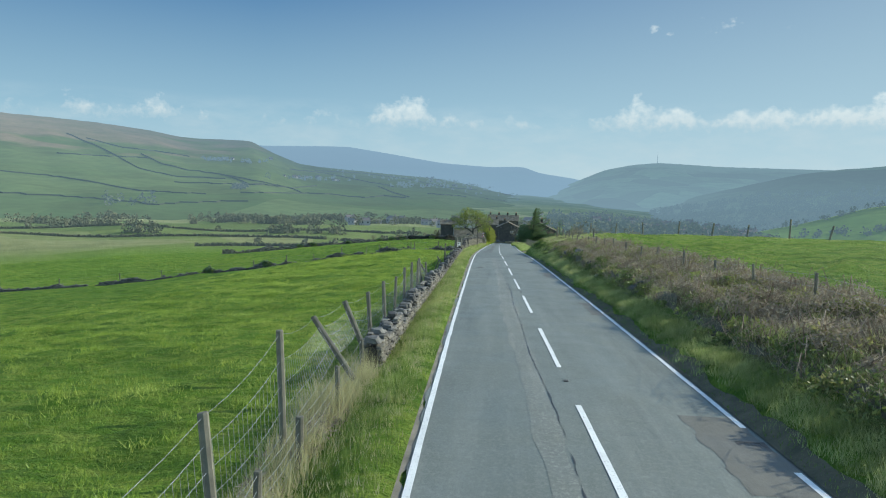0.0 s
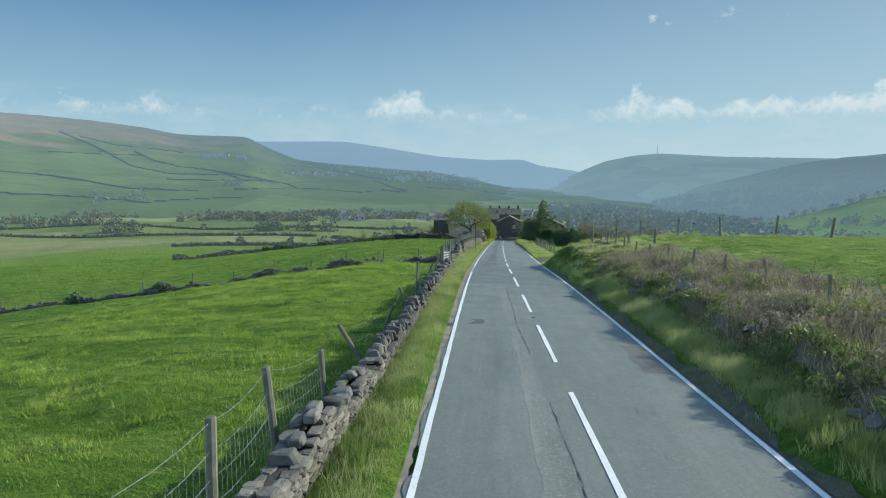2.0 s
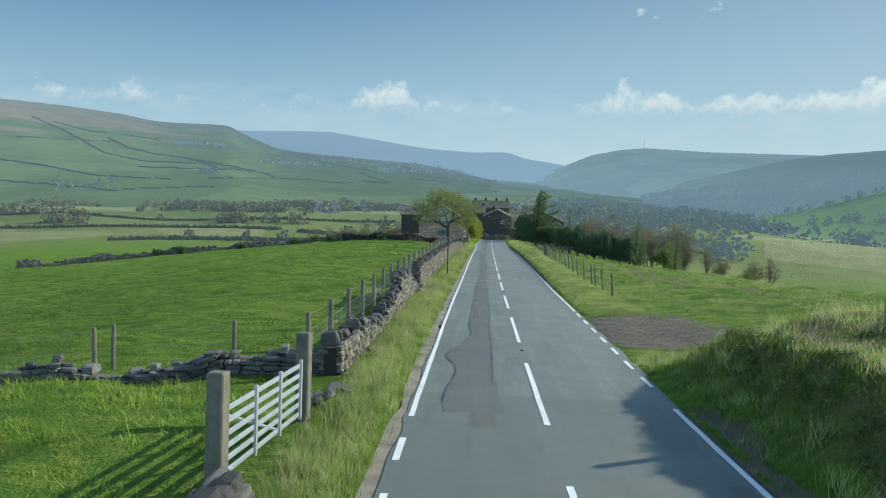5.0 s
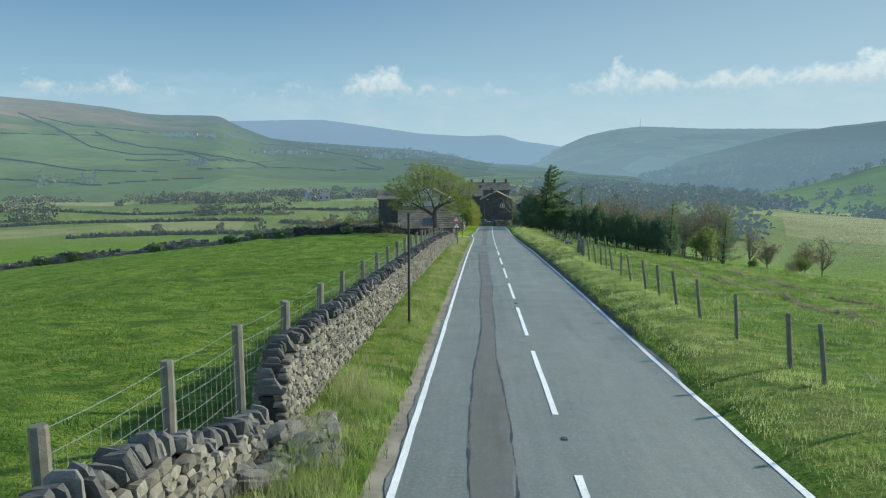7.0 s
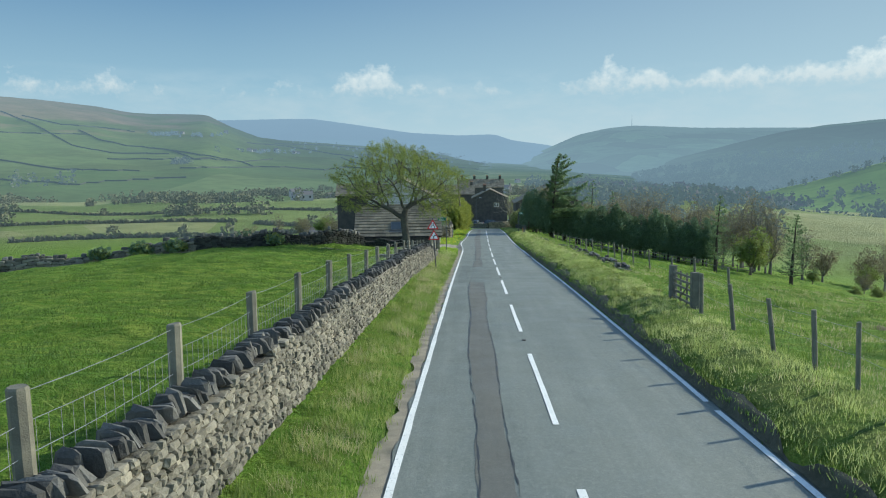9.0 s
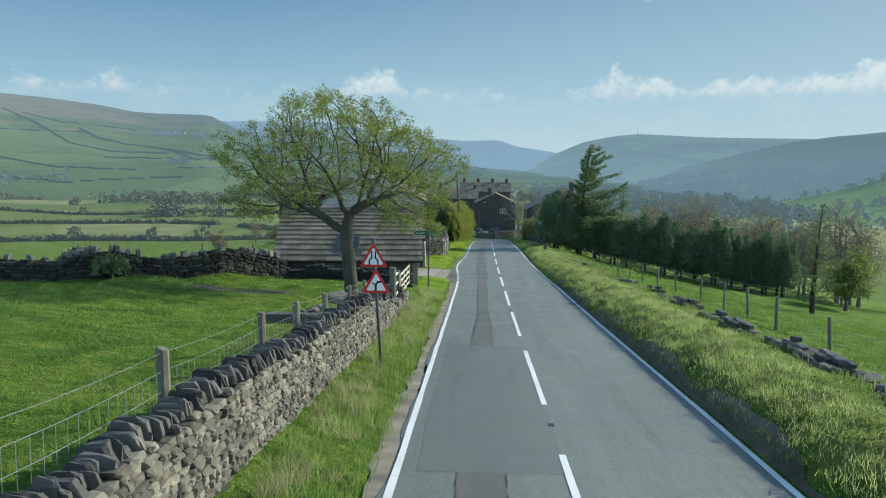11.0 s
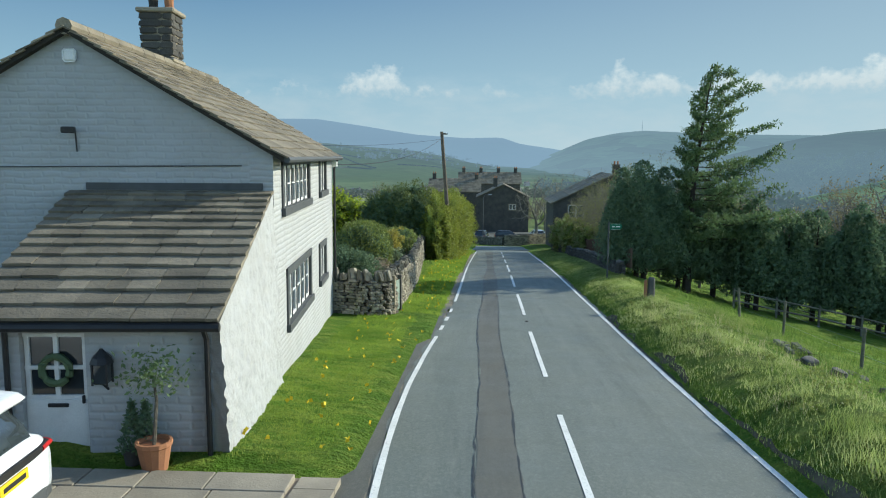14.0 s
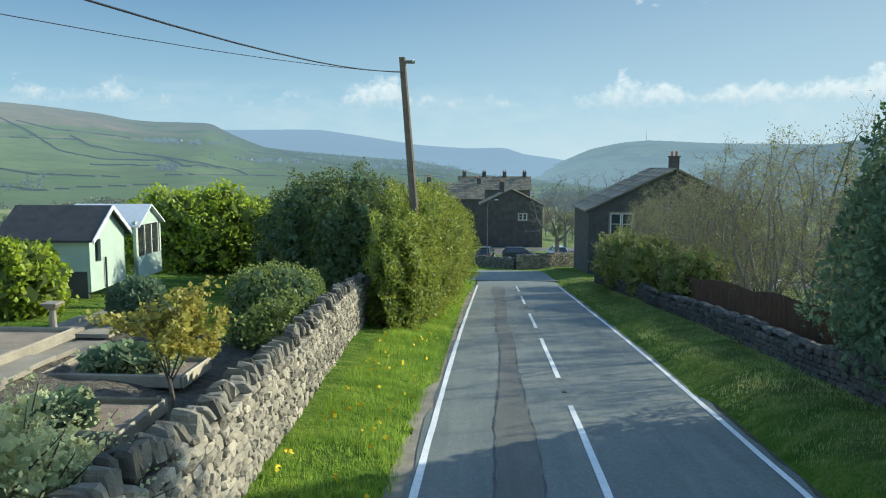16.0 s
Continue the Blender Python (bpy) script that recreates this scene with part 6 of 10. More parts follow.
    pq = part("name_plaque", Soup().add(*box(0.42, 0.02, 0.22, (dooru[0] - 0.62, p0 - 0.012, doorz + 1.02), 0.006)).add(*box(0.30, 0.02, 0.07, (dooru[0] - 0.62, p0 - 0.012, doorz + 1.22), 0.02)), M["black"], h, "dark arched house plaque")
    for i, w in enumerate((0.26, 0.32, 0.22)):
        part("bar", Soup().add(*box(w, 0.004, 0.03, (dooru[0] - 0.62, p0 - 0.024, doorz + 1.06 + 0.06 * i))), M["mortar"], pq)
    ln = part("lantern", Soup().add(*box(0.20, 0.20, 0.30, (-1.62, p0 - 0.17, doorz + 1.30), 0.02)), M["glass"], h, "black carriage lantern")
    for dx in (-0.1, 0.1):
        for dy in (-0.1, 0.1):
            part("bar", Soup().add(*box(0.025, 0.025, 0.32, (-1.62 + dx, p0 - 0.17 + dy, doorz + 1.29))), M["black"], ln)
    v, f = lathe([(0.17, 0), (0.13, 0.08), (0.05, 0.16), (0.02, 0.2)], 8)
    part("cap", Soup().add(np.array(v) + (-1.62, p0 - 0.17, doorz + 1.6), f), M["black"], ln)
    part("bracket", Soup().add(*tube([(-1.62, p0 + 0.02, doorz + 1.15), (-1.62, p0 - 0.16, doorz + 1.28)], [0.02, 0.02], 5)), M["black"], ln)
    return h


make_house()


def make_barn():
    ZB = -12.75
    b = thing("barn", (-5.1, 185.2, ZB), radians(5.3), "small buff stone barn with stone slate roof and skylight", "barn")
    z = lambda w: w - ZB
    eave, apex, W, L = z(-10.58), z(-8.30), 6.5, 7.2
    # dark stone colour carries the shade of the barn front
    part("wall", panel("x", -L, -0.35, -0.4, eave, 0.0, 0.4), M["darkstone"], b, "stone wall coloured dark for its shaded side")
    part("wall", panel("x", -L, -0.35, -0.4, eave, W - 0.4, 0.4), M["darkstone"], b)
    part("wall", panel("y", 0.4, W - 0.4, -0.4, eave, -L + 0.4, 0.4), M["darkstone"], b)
    back = panel("y", 0, W, -0.4, eave, -0.09, 0.3)
    part("gable", back, M["mortar"], b, "buff coursed stone gable")
    g = part("gable", prism("y", 0, W, eave, W / 2, apex - 0.08, -0.09, 0.3), M["mortar"], b)
    r = np.random.RandomState(3)
    zz, made, rest = -0.3, 0, Soup()
    while zz < apex - 0.1:
        ch = r.uniform(0.125, 0.175)
        lim = 0 if zz + ch < eave else (zz + ch - eave) / (apex - eave) * W / 2
        y = lim + 0.02
        while y < W - lim - 0.03:
            ln = min(r.choice([0.22, 0.32, 0.40, 0.52]) * r.uniform(0.85, 1.15), W - lim - 0.02 - y)
            if ln > 0.07:
                v, f = FLATS[r.randint(len(FLATS))]
                vv = v * (0.15, ln - 0.022, ch - 0.022) + (-0.154 + r.uniform(-0.006, 0.012), y + ln / 2, zz)
                if made < 295 and zz > 0.2:
                    m = vv.mean(0)
                    o = part("stone", Soup().add(vv - m, f), M["stone_buff"], g)
                    o.location = m
                    made += 1
                else:
                    rest.add(vv, f)
            y += ln
        zz += ch
    tagged(part("stones", rest, M["stone_buff"], g), kind="stuff")
    front = next(o for o in b.children if o.name.startswith("wall"))
    zz, made = 0.1, 0
    while zz < eave - 0.22:
        ch, x = r.uniform(0.15, 0.23), -L + 0.05
        while x < -0.42:
            ln = min(r.choice([0.3, 0.42, 0.6]) * r.uniform(0.85, 1.15), -0.36 - x)
            v, f = STONES[r.randint(len(STONES))]
            if made < 290 and ln > 0.08:
                o = part("stone", Soup().add(v * (ln - 0.012, 0.12, ch - 0.012), f), M["stone_wet"], front)
                o.location = (x + ln / 2, -0.005 + r.uniform(-0.012, 0.012), zz)
                made += 1
            x += ln
        zz += ch
    part("slit_window", Soup().add(*box(0.03, 0.16, 0.62, (0.005, 3.1, eave + 0.12), 0.01)), M["mortar"], b, "blocked slit window in pale stone")
    part("slit_window", Soup().add(*box(0.05, 0.10, 0.62, (0.012, 2.96, eave + 0.12), 0.01)).add(*box(0.05, 0.10, 0.62, (0.012, 3.24, eave + 0.12), 0.01)), M["stone_buff"], b)
    e0, e1 = -L - 0.1, 0.10
    F0, F1, B0 = (-0.22, eave - 0.06), (W / 2, apex + 0.02), (W + 0.22, eave - 0.06)
    P = lambda x, q: (x, q[0], q[1])
    deck = Soup().add(*quadbox(P(e0, F0), P(e1, F0), P(e1, F1), P(e0, F1), 0.07)).add(*quadbox(P(e0, F1), P(e1, F1), P(e1, B0), P(e0, B0), 0.07))
    roof = part("roof", deck, M["core"], b, "mossy stone slate roof in diminishing courses")
    slates(roof, P(e0, F0), P(e1, F0), P(e1, F1), P(e0, F1), 12, 0.62, 0.05, 15)
    slates(roof, P(e0, B0), P(e1, B0), P(e1, F1), P(e0, F1), 12, 0.55, 0.04, 16, limit=0)
    ridge_tiles(roof, (e0, W / 2, apex + 0.02), (e1, W / 2, apex + 0.02), 11, r=0.13)
    for q in (F0, B0):
        part("verge_pointing", Soup().add(*tube([P(-0.02, (q[0], q[1] - 0.085)), P(-0.02, (F1[0], F1[1] - 0.085))], [0.035, 0.035], 5)), M["pointing"], b, "pale mortar under the slate edge")
    # skylight lying on the front slope
    sl = (F1[1] - F0[1]) / (F1[0] - F0[0])
    on = lambda x, y, up: (x, y, F0[1] + sl * (y - F0[0]) + up)
    sk = part("skylight", Soup().add(*quadbox(on(-4.25, 0.30, 0.13), on(-3.05, 0.30, 0.13), on(-3.05, 1.22, 0.13), on(-4.25, 1.22, 0.13), 0.16)), M["grey_paint"], b, "grey-framed roof skylight")
    part("pane", Soup().add(*quadbox(on(-4.16, 0.40, 0.142), on(-3.14, 0.40, 0.142), on(-3.14, 1.14, 0.142), on(-4.16, 1.14, 0.142), 0.02)), M["glass"], sk)
    part("flashing", Soup().add(*quadbox(on(-4.4, 0.10, 0.10), on(-2.9, 0.10, 0.10), on(-2.9, 0.32, 0.10), on(-4.4, 0.32, 0.10), 0.02)), M["grey_paint"], sk)
    part("gutter", Soup().add(*tube([(e0, -0.30, eave - 0.10), (e1 - 0.1, -0.30, eave - 0.10)], [0.055, 0.055], 8)), M["black"], b)


make_barn()


def make_yard():
    """Cobbled yard between barn and cottage, edged with flags."""
    y0, y1 = 191.0, 198.9
    yard = thing("yard", label="cobbled yard of stone setts edged with flagstones", category="yard", kind="structure")
    bed = Soup()
    for y in np.arange(y0, y1, 1.0):
        ya, yb = y, min(y + 1.0, y1)
        q = [(-10.5, ya, RZ(ya) + 0.02), (XC(ya) - 3.5, ya, RZ(ya) + 0.02), (XC(yb) - 3.5, yb, RZ(yb) + 0.02), (-10.5, yb, RZ(yb) + 0.02)]
        bed.add(*quadbox(*q, 0.12))
    part("bed", bed, M["soil"], yard)
    r = np.random.RandomState(4)
    made, rest = 0, Soup()
    y = y0 + 0.1
    while y < y1 - 1.15:
        dy = r.uniform(0.13, 0.17)
        x = XC(y) - 3.95 - r.uniform(0, 0.1)
        while x > -9.6:
            dx = r.uniform(0.15, 0.28)
            v, f = FLATS[r.randint(len(FLATS))]
            vv = v * (dx - 0.016, dy - 0.014, 0.10) + (0, 0, 0)
            at = np.array((x - dx / 2, y + dy / 2, RZ(y) - 0.055 + r.uniform(0, 0.012)))
            if made < 298 and x > -6.4:
                o = part("sett", Soup().add(vv, f), M["cobble"], yard)
                o.location = at
                made += 1
            else:
                rest.add(vv + at, f)
            x -= dx
        y += dy
    tagged(part("setts", rest, M["cobble"], yard), kind="stuff")
    y = y0
    while y < y1 - 0.3:
        ln = r.uniform(0.7, 1.1)
        ln = min(ln, y1 - y)
        o = part("kerb_flag", Soup().add(*quadbox(*[(XC(q) - p, q, RZ(q) + 0.045) for p, q in ((3.90, y), (3.35, y), (3.35, y + ln - 0.015), (3.90, y + ln - 0.015))], 0.14)), M["flag"], yard)
        y += ln
    for row in range(2):
        x = XC(198) - 3.95
        while x > -9.8:
            w = r.uniform(0.6, 1.1)
            part("flag", Soup().add(*box(w - 0.015, 0.53, 0.12, (x - w / 2, y1 - 0.9 + row * 0.55, RZ(y1 - 0.6) - 0.045), 0.012)), M["flag"], yard)
            x -= w
    return yard


make_yard()


def simple_house(name, x, y, zb, rz, wide, deep, eave, apex, wall, roof, label, wins=(), chims=(), gable_front=True, category="house", rows=8, slate=True, group=""):
    """A plain gabled house: origin at the middle of the front foot, front towards local -y."""
    h = thing(name, (x, y, zb), rz, label, category, group)
    holes = [w[:4] for w in wins]
    part("wall", panel("x", -wide / 2, wide / 2, -1, eave, 0, 0.35, holes), M[wall], h)
    part("wall", panel("x", -wide / 2, wide / 2, -1, eave, deep - 0.35, 0.35), M[wall], h)
    part("wall", panel("y", 0.35, deep - 0.35, -1, eave, -wide / 2 + 0.35, 0.35), M[wall], h)
    part("wall", panel("y", 0.35, deep - 0.35, -1, eave, wide / 2, 0.35), M[wall], h)
    o = 0.3
    if gable_front:
        for yy in (0.0, deep - 0.35):
            part("gable", prism("x", -wide / 2, wide / 2, eave, 0, apex, yy, 0.35), M[wall], h)
        A, B, C = (-wide / 2 - o, eave - 0.1), (0, apex + 0.06), (wide / 2 + o, eave - 0.1)
        Q = lambda p, yy: (p[0], yy, p[1])
        deck = Soup().add(*quadbox(Q(A, -o), Q(B, -o), Q(B, deep + o), Q(A, deep + o), 0.12)).add(*quadbox(Q(B, -o), Q(C, -o), Q(C, deep + o), Q(B, deep + o), 0.12))
        rf = part("roof", deck, M[roof], h)
        if slate:
            slates(rf, Q(A, -o), Q(A, deep + o), Q(B, deep + o), Q(B, -o), rows, 0.7, 0.03, 4, roof, 120)
            slates(rf, Q(C, -o), Q(C, deep + o), Q(B, deep + o), Q(B, -o), rows, 0.7, 0.03, 5, roof, 120)
    else:
        for xx in (-wide / 2 + 0.35, wide / 2):
            part("gable", prism("y", 0, deep, eave, deep / 2, apex, xx, 0.35), M[wall], h)
        A, B, C = (-o, eave - 0.1), (deep / 2, apex + 0.06), (deep + o, eave - 0.1)
        Q = lambda p, xx: (xx, p[0], p[1])
        e0, e1 = -wide / 2 - o, wide / 2 + o
        deck = Soup().add(*quadbox(Q(A, e0), Q(A, e1), Q(B, e1), Q(B, e0), 0.12)).add(*quadbox(Q(B, e0), Q(B, e1), Q(C, e1), Q(C, e0), 0.12))
        rf = part("roof", deck, M[roof], h)
        if slate:
            slates(rf, Q(A, e0), Q(A, e1), Q(B, e1), Q(B, e0), rows, 0.8, 0.03, 4, roof, 200)
    for w in wins:
        window(h, "x", 0, *w, midrail=True, label="window in a pale stone surround", stone="stone_buff") if w[4] else None
    for cx, cy, ch in chims:
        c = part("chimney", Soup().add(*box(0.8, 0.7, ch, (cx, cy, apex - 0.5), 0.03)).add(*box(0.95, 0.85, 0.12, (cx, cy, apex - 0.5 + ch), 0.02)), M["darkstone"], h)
        for dx in (-0.2, 0.2):
            v, f = lathe([(0.11, 0), (0.13, 0.05), (0.10, 0.1), (0.12, 0.4)], 8)
            part("chimney_pot", Soup().add(np.array(v) + (cx + dx, cy, apex - 0.38 + ch), f), M["terracotta"], c)
    return h


# houses round the junction at the foot of the hill
simple_house("house", 2.7, 335, -25.0, 0, 10.0, 9, 8.3, 10.7, "darkstone", "slate", "dark stone house gable with small window", [(1.0, 2.6, 5.6, 6.9, 2)], [(-1.6, 1.2, 1.6)])
simple_house("house", -7.5, 350, -25.0, radians(0), 11.0, 8, 8.6, 11.2, "darkstone", "slate", "stone house with pale slate roof slope", [], [(-4.6, 4, 1.5), (4.8, 4, 1.3)], gable_front=False)
simple_house("house", 0.5, 372, -26.0, radians(0), 15.0, 8, 10.6, 13.2, "darkstone", "slate", "terrace of dark stone cottages with chimneys", [], [(-6.5, 4, 1.4), (-2.2, 4, 1.4), (2.2, 4, 1.4), (6.5, 4, 1.4)], gable_front=False)
simple_house("house", 13.4, 276, -20.9, 0, 13.6, 9, 6.8, 10.1, "darkstone", "slate", "dark stone house with pale-framed windows beside the junction", [(-5.2, -3.1, 4.5, 6.6, 2), (-5.2, -3.9, 0.9, 2.7, 1)], [(1.4, 6, 1.5)])
simple_house("house", -22, 318, -24.5, radians(20), 9, 7, 4.6, 7.0, "stone_buff", "slate", "low stone house behind garden trees", [], [(-3, 3.5, 1.2)], gable_front=False, rows=6)
simple_house("barn", -37, 400, -31.5, radians(-10), 15, 10, 2.8, 4.4, "grey_paint", "shed_pale", "long open farm shed with grey roof", [], [], gable_front=False, slate=False)
simple_house("barn", -52, 360, -33, radians(15), 12, 8, 3.4, 5.2, "stone_buff", "roof_far", "stone farm building with grey roof", [], [], gable_front=False, slate=False)
# low wall round the forecourt across the junction
Wall("garden_wall", [(1.2, 286.5), (4.5, 287.5), (9.5, 291), (14, 294)], 1.45, 0.4, "buff stone boundary wall at the junction", 31, cope_h=0.14, cope_every=0.5, body="stone_garden", faces=(1, -1), base=lambda x, y: RZ(y) - 0.1 + 0.05 * (x - 1))
Wall("garden_wall", [(1.2, 286.5), (-1.5, 291), (-4.5, 297)], 1.15, 0.4, "dark stone boundary wall with pale coping at the junction", 32, cope_h=0.14, cope_every=0.5, base=lambda x, y: RZ(y) - 0.1)


def make_shed():
    s = thing("garden_room", (-14.1, 237.4, -14.60), radians(3), "sage green garden room with dark felt roof and white trim", "shed")
    W, L, eave, apex = 2.5, 2.8, 1.75, 2.58
    part("wall", panel("y", 0, W, 0, eave, 0, 0.1, [(0.35, 0.75, 0.9, 1.6)]), M["shed"], s, "pale green boarded gable")
    part("gable", prism("y", 0, W, eave, W / 2, apex, 0, 0.1), M["shed"], s)
    part("wall", panel("x", -L, -0.1, 0.65, eave, 0, 0.1), M["shed"], s)
    part("plinth", panel("x", -L, -0.1, -0.3, 0.65, 0.005, 0.1), M["darkstone"], s, "dark stone plinth wall")
    part("wall", panel("y", 0.1, W, 0, eave, -L + 0.1, 0.1), M["shed"], s)
    part("wall", panel("x", -L + 0.1, -0.1, 0, eave, W - 0.1, 0.1), M["shed"], s)
    A, B, C = (-0.2, eave - 0.12), (W / 2, apex + 0.05), (W + 0.2, eave - 0.12)
    Q = lambda p, xx: (xx, p[0], p[1])
    part("roof", Soup().add(*quadbox(Q(A, -L - 0.1), Q(A, 0.18), Q(B, 0.18), Q(B, -L - 0.1), 0.06)).add(*quadbox(Q(B, -L - 0.1), Q(B, 0.18), Q(C, 0.18), Q(C, -L - 0.1), 0.06)), M["shed_roof"], s, "dark felt roof")
    for a, b in ((A, B), (B, C)):
        part("bargeboard", Soup().add(*quadbox((0.20, a[0], a[1] + 0.02), (0.24, a[0], a[1] + 0.02), (0.24, b[0], b[1] + 0.02), (0.20, b[0], b[1] + 0.02), 0.14)), M["frame"], s)
    # glazed bay behind
    part("bay", panel("y", W + 0.1, W + 2.3, 0, 0.75, 0.35, 0.1).add(*box(0.1, 0.12, 2.0, (0.30, W + 0.16, 0))).add(*box(0.1, 0.12, 2.0, (0.30, W + 2.24, 0))), M["shed"], s)
    for i in range(4):
        part("mullion", Soup().add(*box(0.06, 0.06, 1.2, (0.30, W + 0.3 + 0.6 * i, 0.75), 0.005)), M["wood_pale"], s)
    part("pane", Soup().add(*box(0.02, 2.0, 1.15, (0.27, W + 1.2, 0.76))), M["glass"], s)
    part("roof", Soup().add(*quadbox((-2.2, W + 0.05, 1.85), (0.5, W + 0.05, 1.85), (0.5, W + 1.2, 2.55), (-2.2, W + 1.2, 2.55), 0.05)).add(*quadbox((-2.2, W + 1.2, 2.55), (0.5, W + 1.2, 2.55), (0.5, W + 2.4, 1.85), (-2.2, W + 2.4, 1.85), 0.05)), M["frame"], s, "pale roof of the glazed bay")
    part("gable", prism("y", W + 0.1, W + 2.3, 1.85, W + 1.2, 2.48, 0.35, 0.08), M["shed"], s)
    part("pipe", Soup().add(*tube([(0.05, 0.95, 0.0), (0.05, 0.95, 1.0)], [0.03, 0.03], 6)), M["black"], s)


make_shed()


def make_car(x, y, z, rz, paint, label, group="parked cars"):
    """A hatchback: lofted body, glasshouse, wheels, lamps, plate. Length along local x, rear at -x."""
    c = thing("car", (x, y, z), rz, label, "car", group)
    side = [(-2.08, 0.45), (-2.12, 0.62), (-2.05, 0.92), (-1.85, 1.0), (1.0, 0.98), (1.9, 0.80), (2.08, 0.62), (2.05, 0.35), (-2.0, 0.32)]
    halves = [0.76, 0.82, 0.84, 0.80, 0.82, 0.78, 0.72, 0.74, 0.78]
    v = [(px, -w, pz) for (px, pz), w in zip(side, halves)] + [(px, w, pz) for (px, pz), w in zip(side, halves)]
    n = len(side)
    f = [tuple(range(n)), tuple(range(2 * n - 1, n - 1, -1))] + [(i, i + n, (i + 1) % n + n, (i + 1) % n) for i in range(n)]
    body = part("body", Soup().add(v, f), M[paint], c)
    top = [(-1.95, 0.98), (-1.55, 1.48), (0.2, 1.52), (1.05, 0.97)]
    hw = [0.78, 0.60, 0.60, 0.76]
    v = [(px, -w, pz) for (px, pz), w in zip(top, hw)] + [(px, w, pz) for (px, pz), w in zip(top, hw)]
    part("glasshouse", Soup().add(v, [(0, 1, 2, 3), (7, 6, 5, 4), (0, 4, 5, 1), (1, 5, 6, 2), (2, 6, 7, 3), (3, 7, 4, 0)]), M["glass"], c)
    part("roof", Soup().add(*box(1.85, 1.2, 0.05, (-0.68, 0, 1.50), 0.02)), M[paint], c)
    for px, pz, qx, qz in ((-1.97, 0.98, -1.53, 1.5), (1.07, 0.97, 0.18, 1.53), (-0.5, 0.98, -0.6, 1.5)):
        for sgn in (-1, 1):
            part("pillar", Soup().add(*tube([(px, sgn * 0.79, pz), (qx, sgn * 0.61, qz)], [0.05, 0.05], 5)), M[paint], c)
    for px in (-1.3, 1.3):
        for sgn in (-1, 1):
            w = part("wheel", Soup().add(*tube([(px, sgn * 0.66, 0.32), (px, sgn * 0.86, 0.32)], [0.32, 0.32], 16)), M["rubber"], c)
            part("rim", Soup().add(*tube([(px, sgn * 0.80, 0.32), (px, sgn * 0.872, 0.32)], [0.21, 0.20], 12)), M["metal"], w)
    for sgn in (-1, 1):
        part("tail_lamp", Soup().add(*box(0.08, 0.22, 0.16, (-2.09, sgn * 0.66, 0.72), 0.02)), M["red"], c)
        part("headlight", Soup().add(*box(0.1, 0.3, 0.14, (2.0, sgn * 0.58, 0.62), 0.02)), M["sign_white"], c)
        part("mirror", Soup().add(*box(0.12, 0.16, 0.12, (0.75, sgn * 0.9, 0.98), 0.03)), M[paint], c)
    part("plate", Soup().add(*box(0.02, 0.52, 0.12, (-2.13, 0, 0.62), 0.004)), M["yellow"], c, "yellow rear plate with dark bar")
    part("bar", Soup().add(*box(0.005, 0.40, 0.05, (-2.143, 0, 0.655))), M["black"], c)
    part("bumper", Soup().add(*box(0.12, 1.5, 0.16, (-2.06, 0, 0.36), 0.03)), M["black"], c)
    return c




def loft(stations, power, sides=24):
    """A smooth shell through stations (x, half width, bottom, top) with squared-off round sections."""
    a = np.linspace(0, 2 * np.pi, sides, endpoint=False) + np.pi / sides
    ca, sa = np.cos(a), np.sin(a)
    cy, cz = np.sign(ca) * np.abs(ca) ** (2 / power), np.sign(sa) * np.abs(sa) ** (2 / power)
    v = [(x, w * cy[j], (b + t) / 2 + (t - b) / 2 * cz[j]) for x, w, b, t in stations for j in range(sides)]
    n = len(stations)
    f = [(i * sides + j, (i + 1) * sides + j, (i + 1) * sides + (j + 1) % sides, i * sides + (j + 1) % sides) for i in range(n - 1) for j in range(sides)]
    return v, f + [tuple(range(sides)), tuple((n - 1) * sides + j for j in range(sides - 1, -1, -1))]


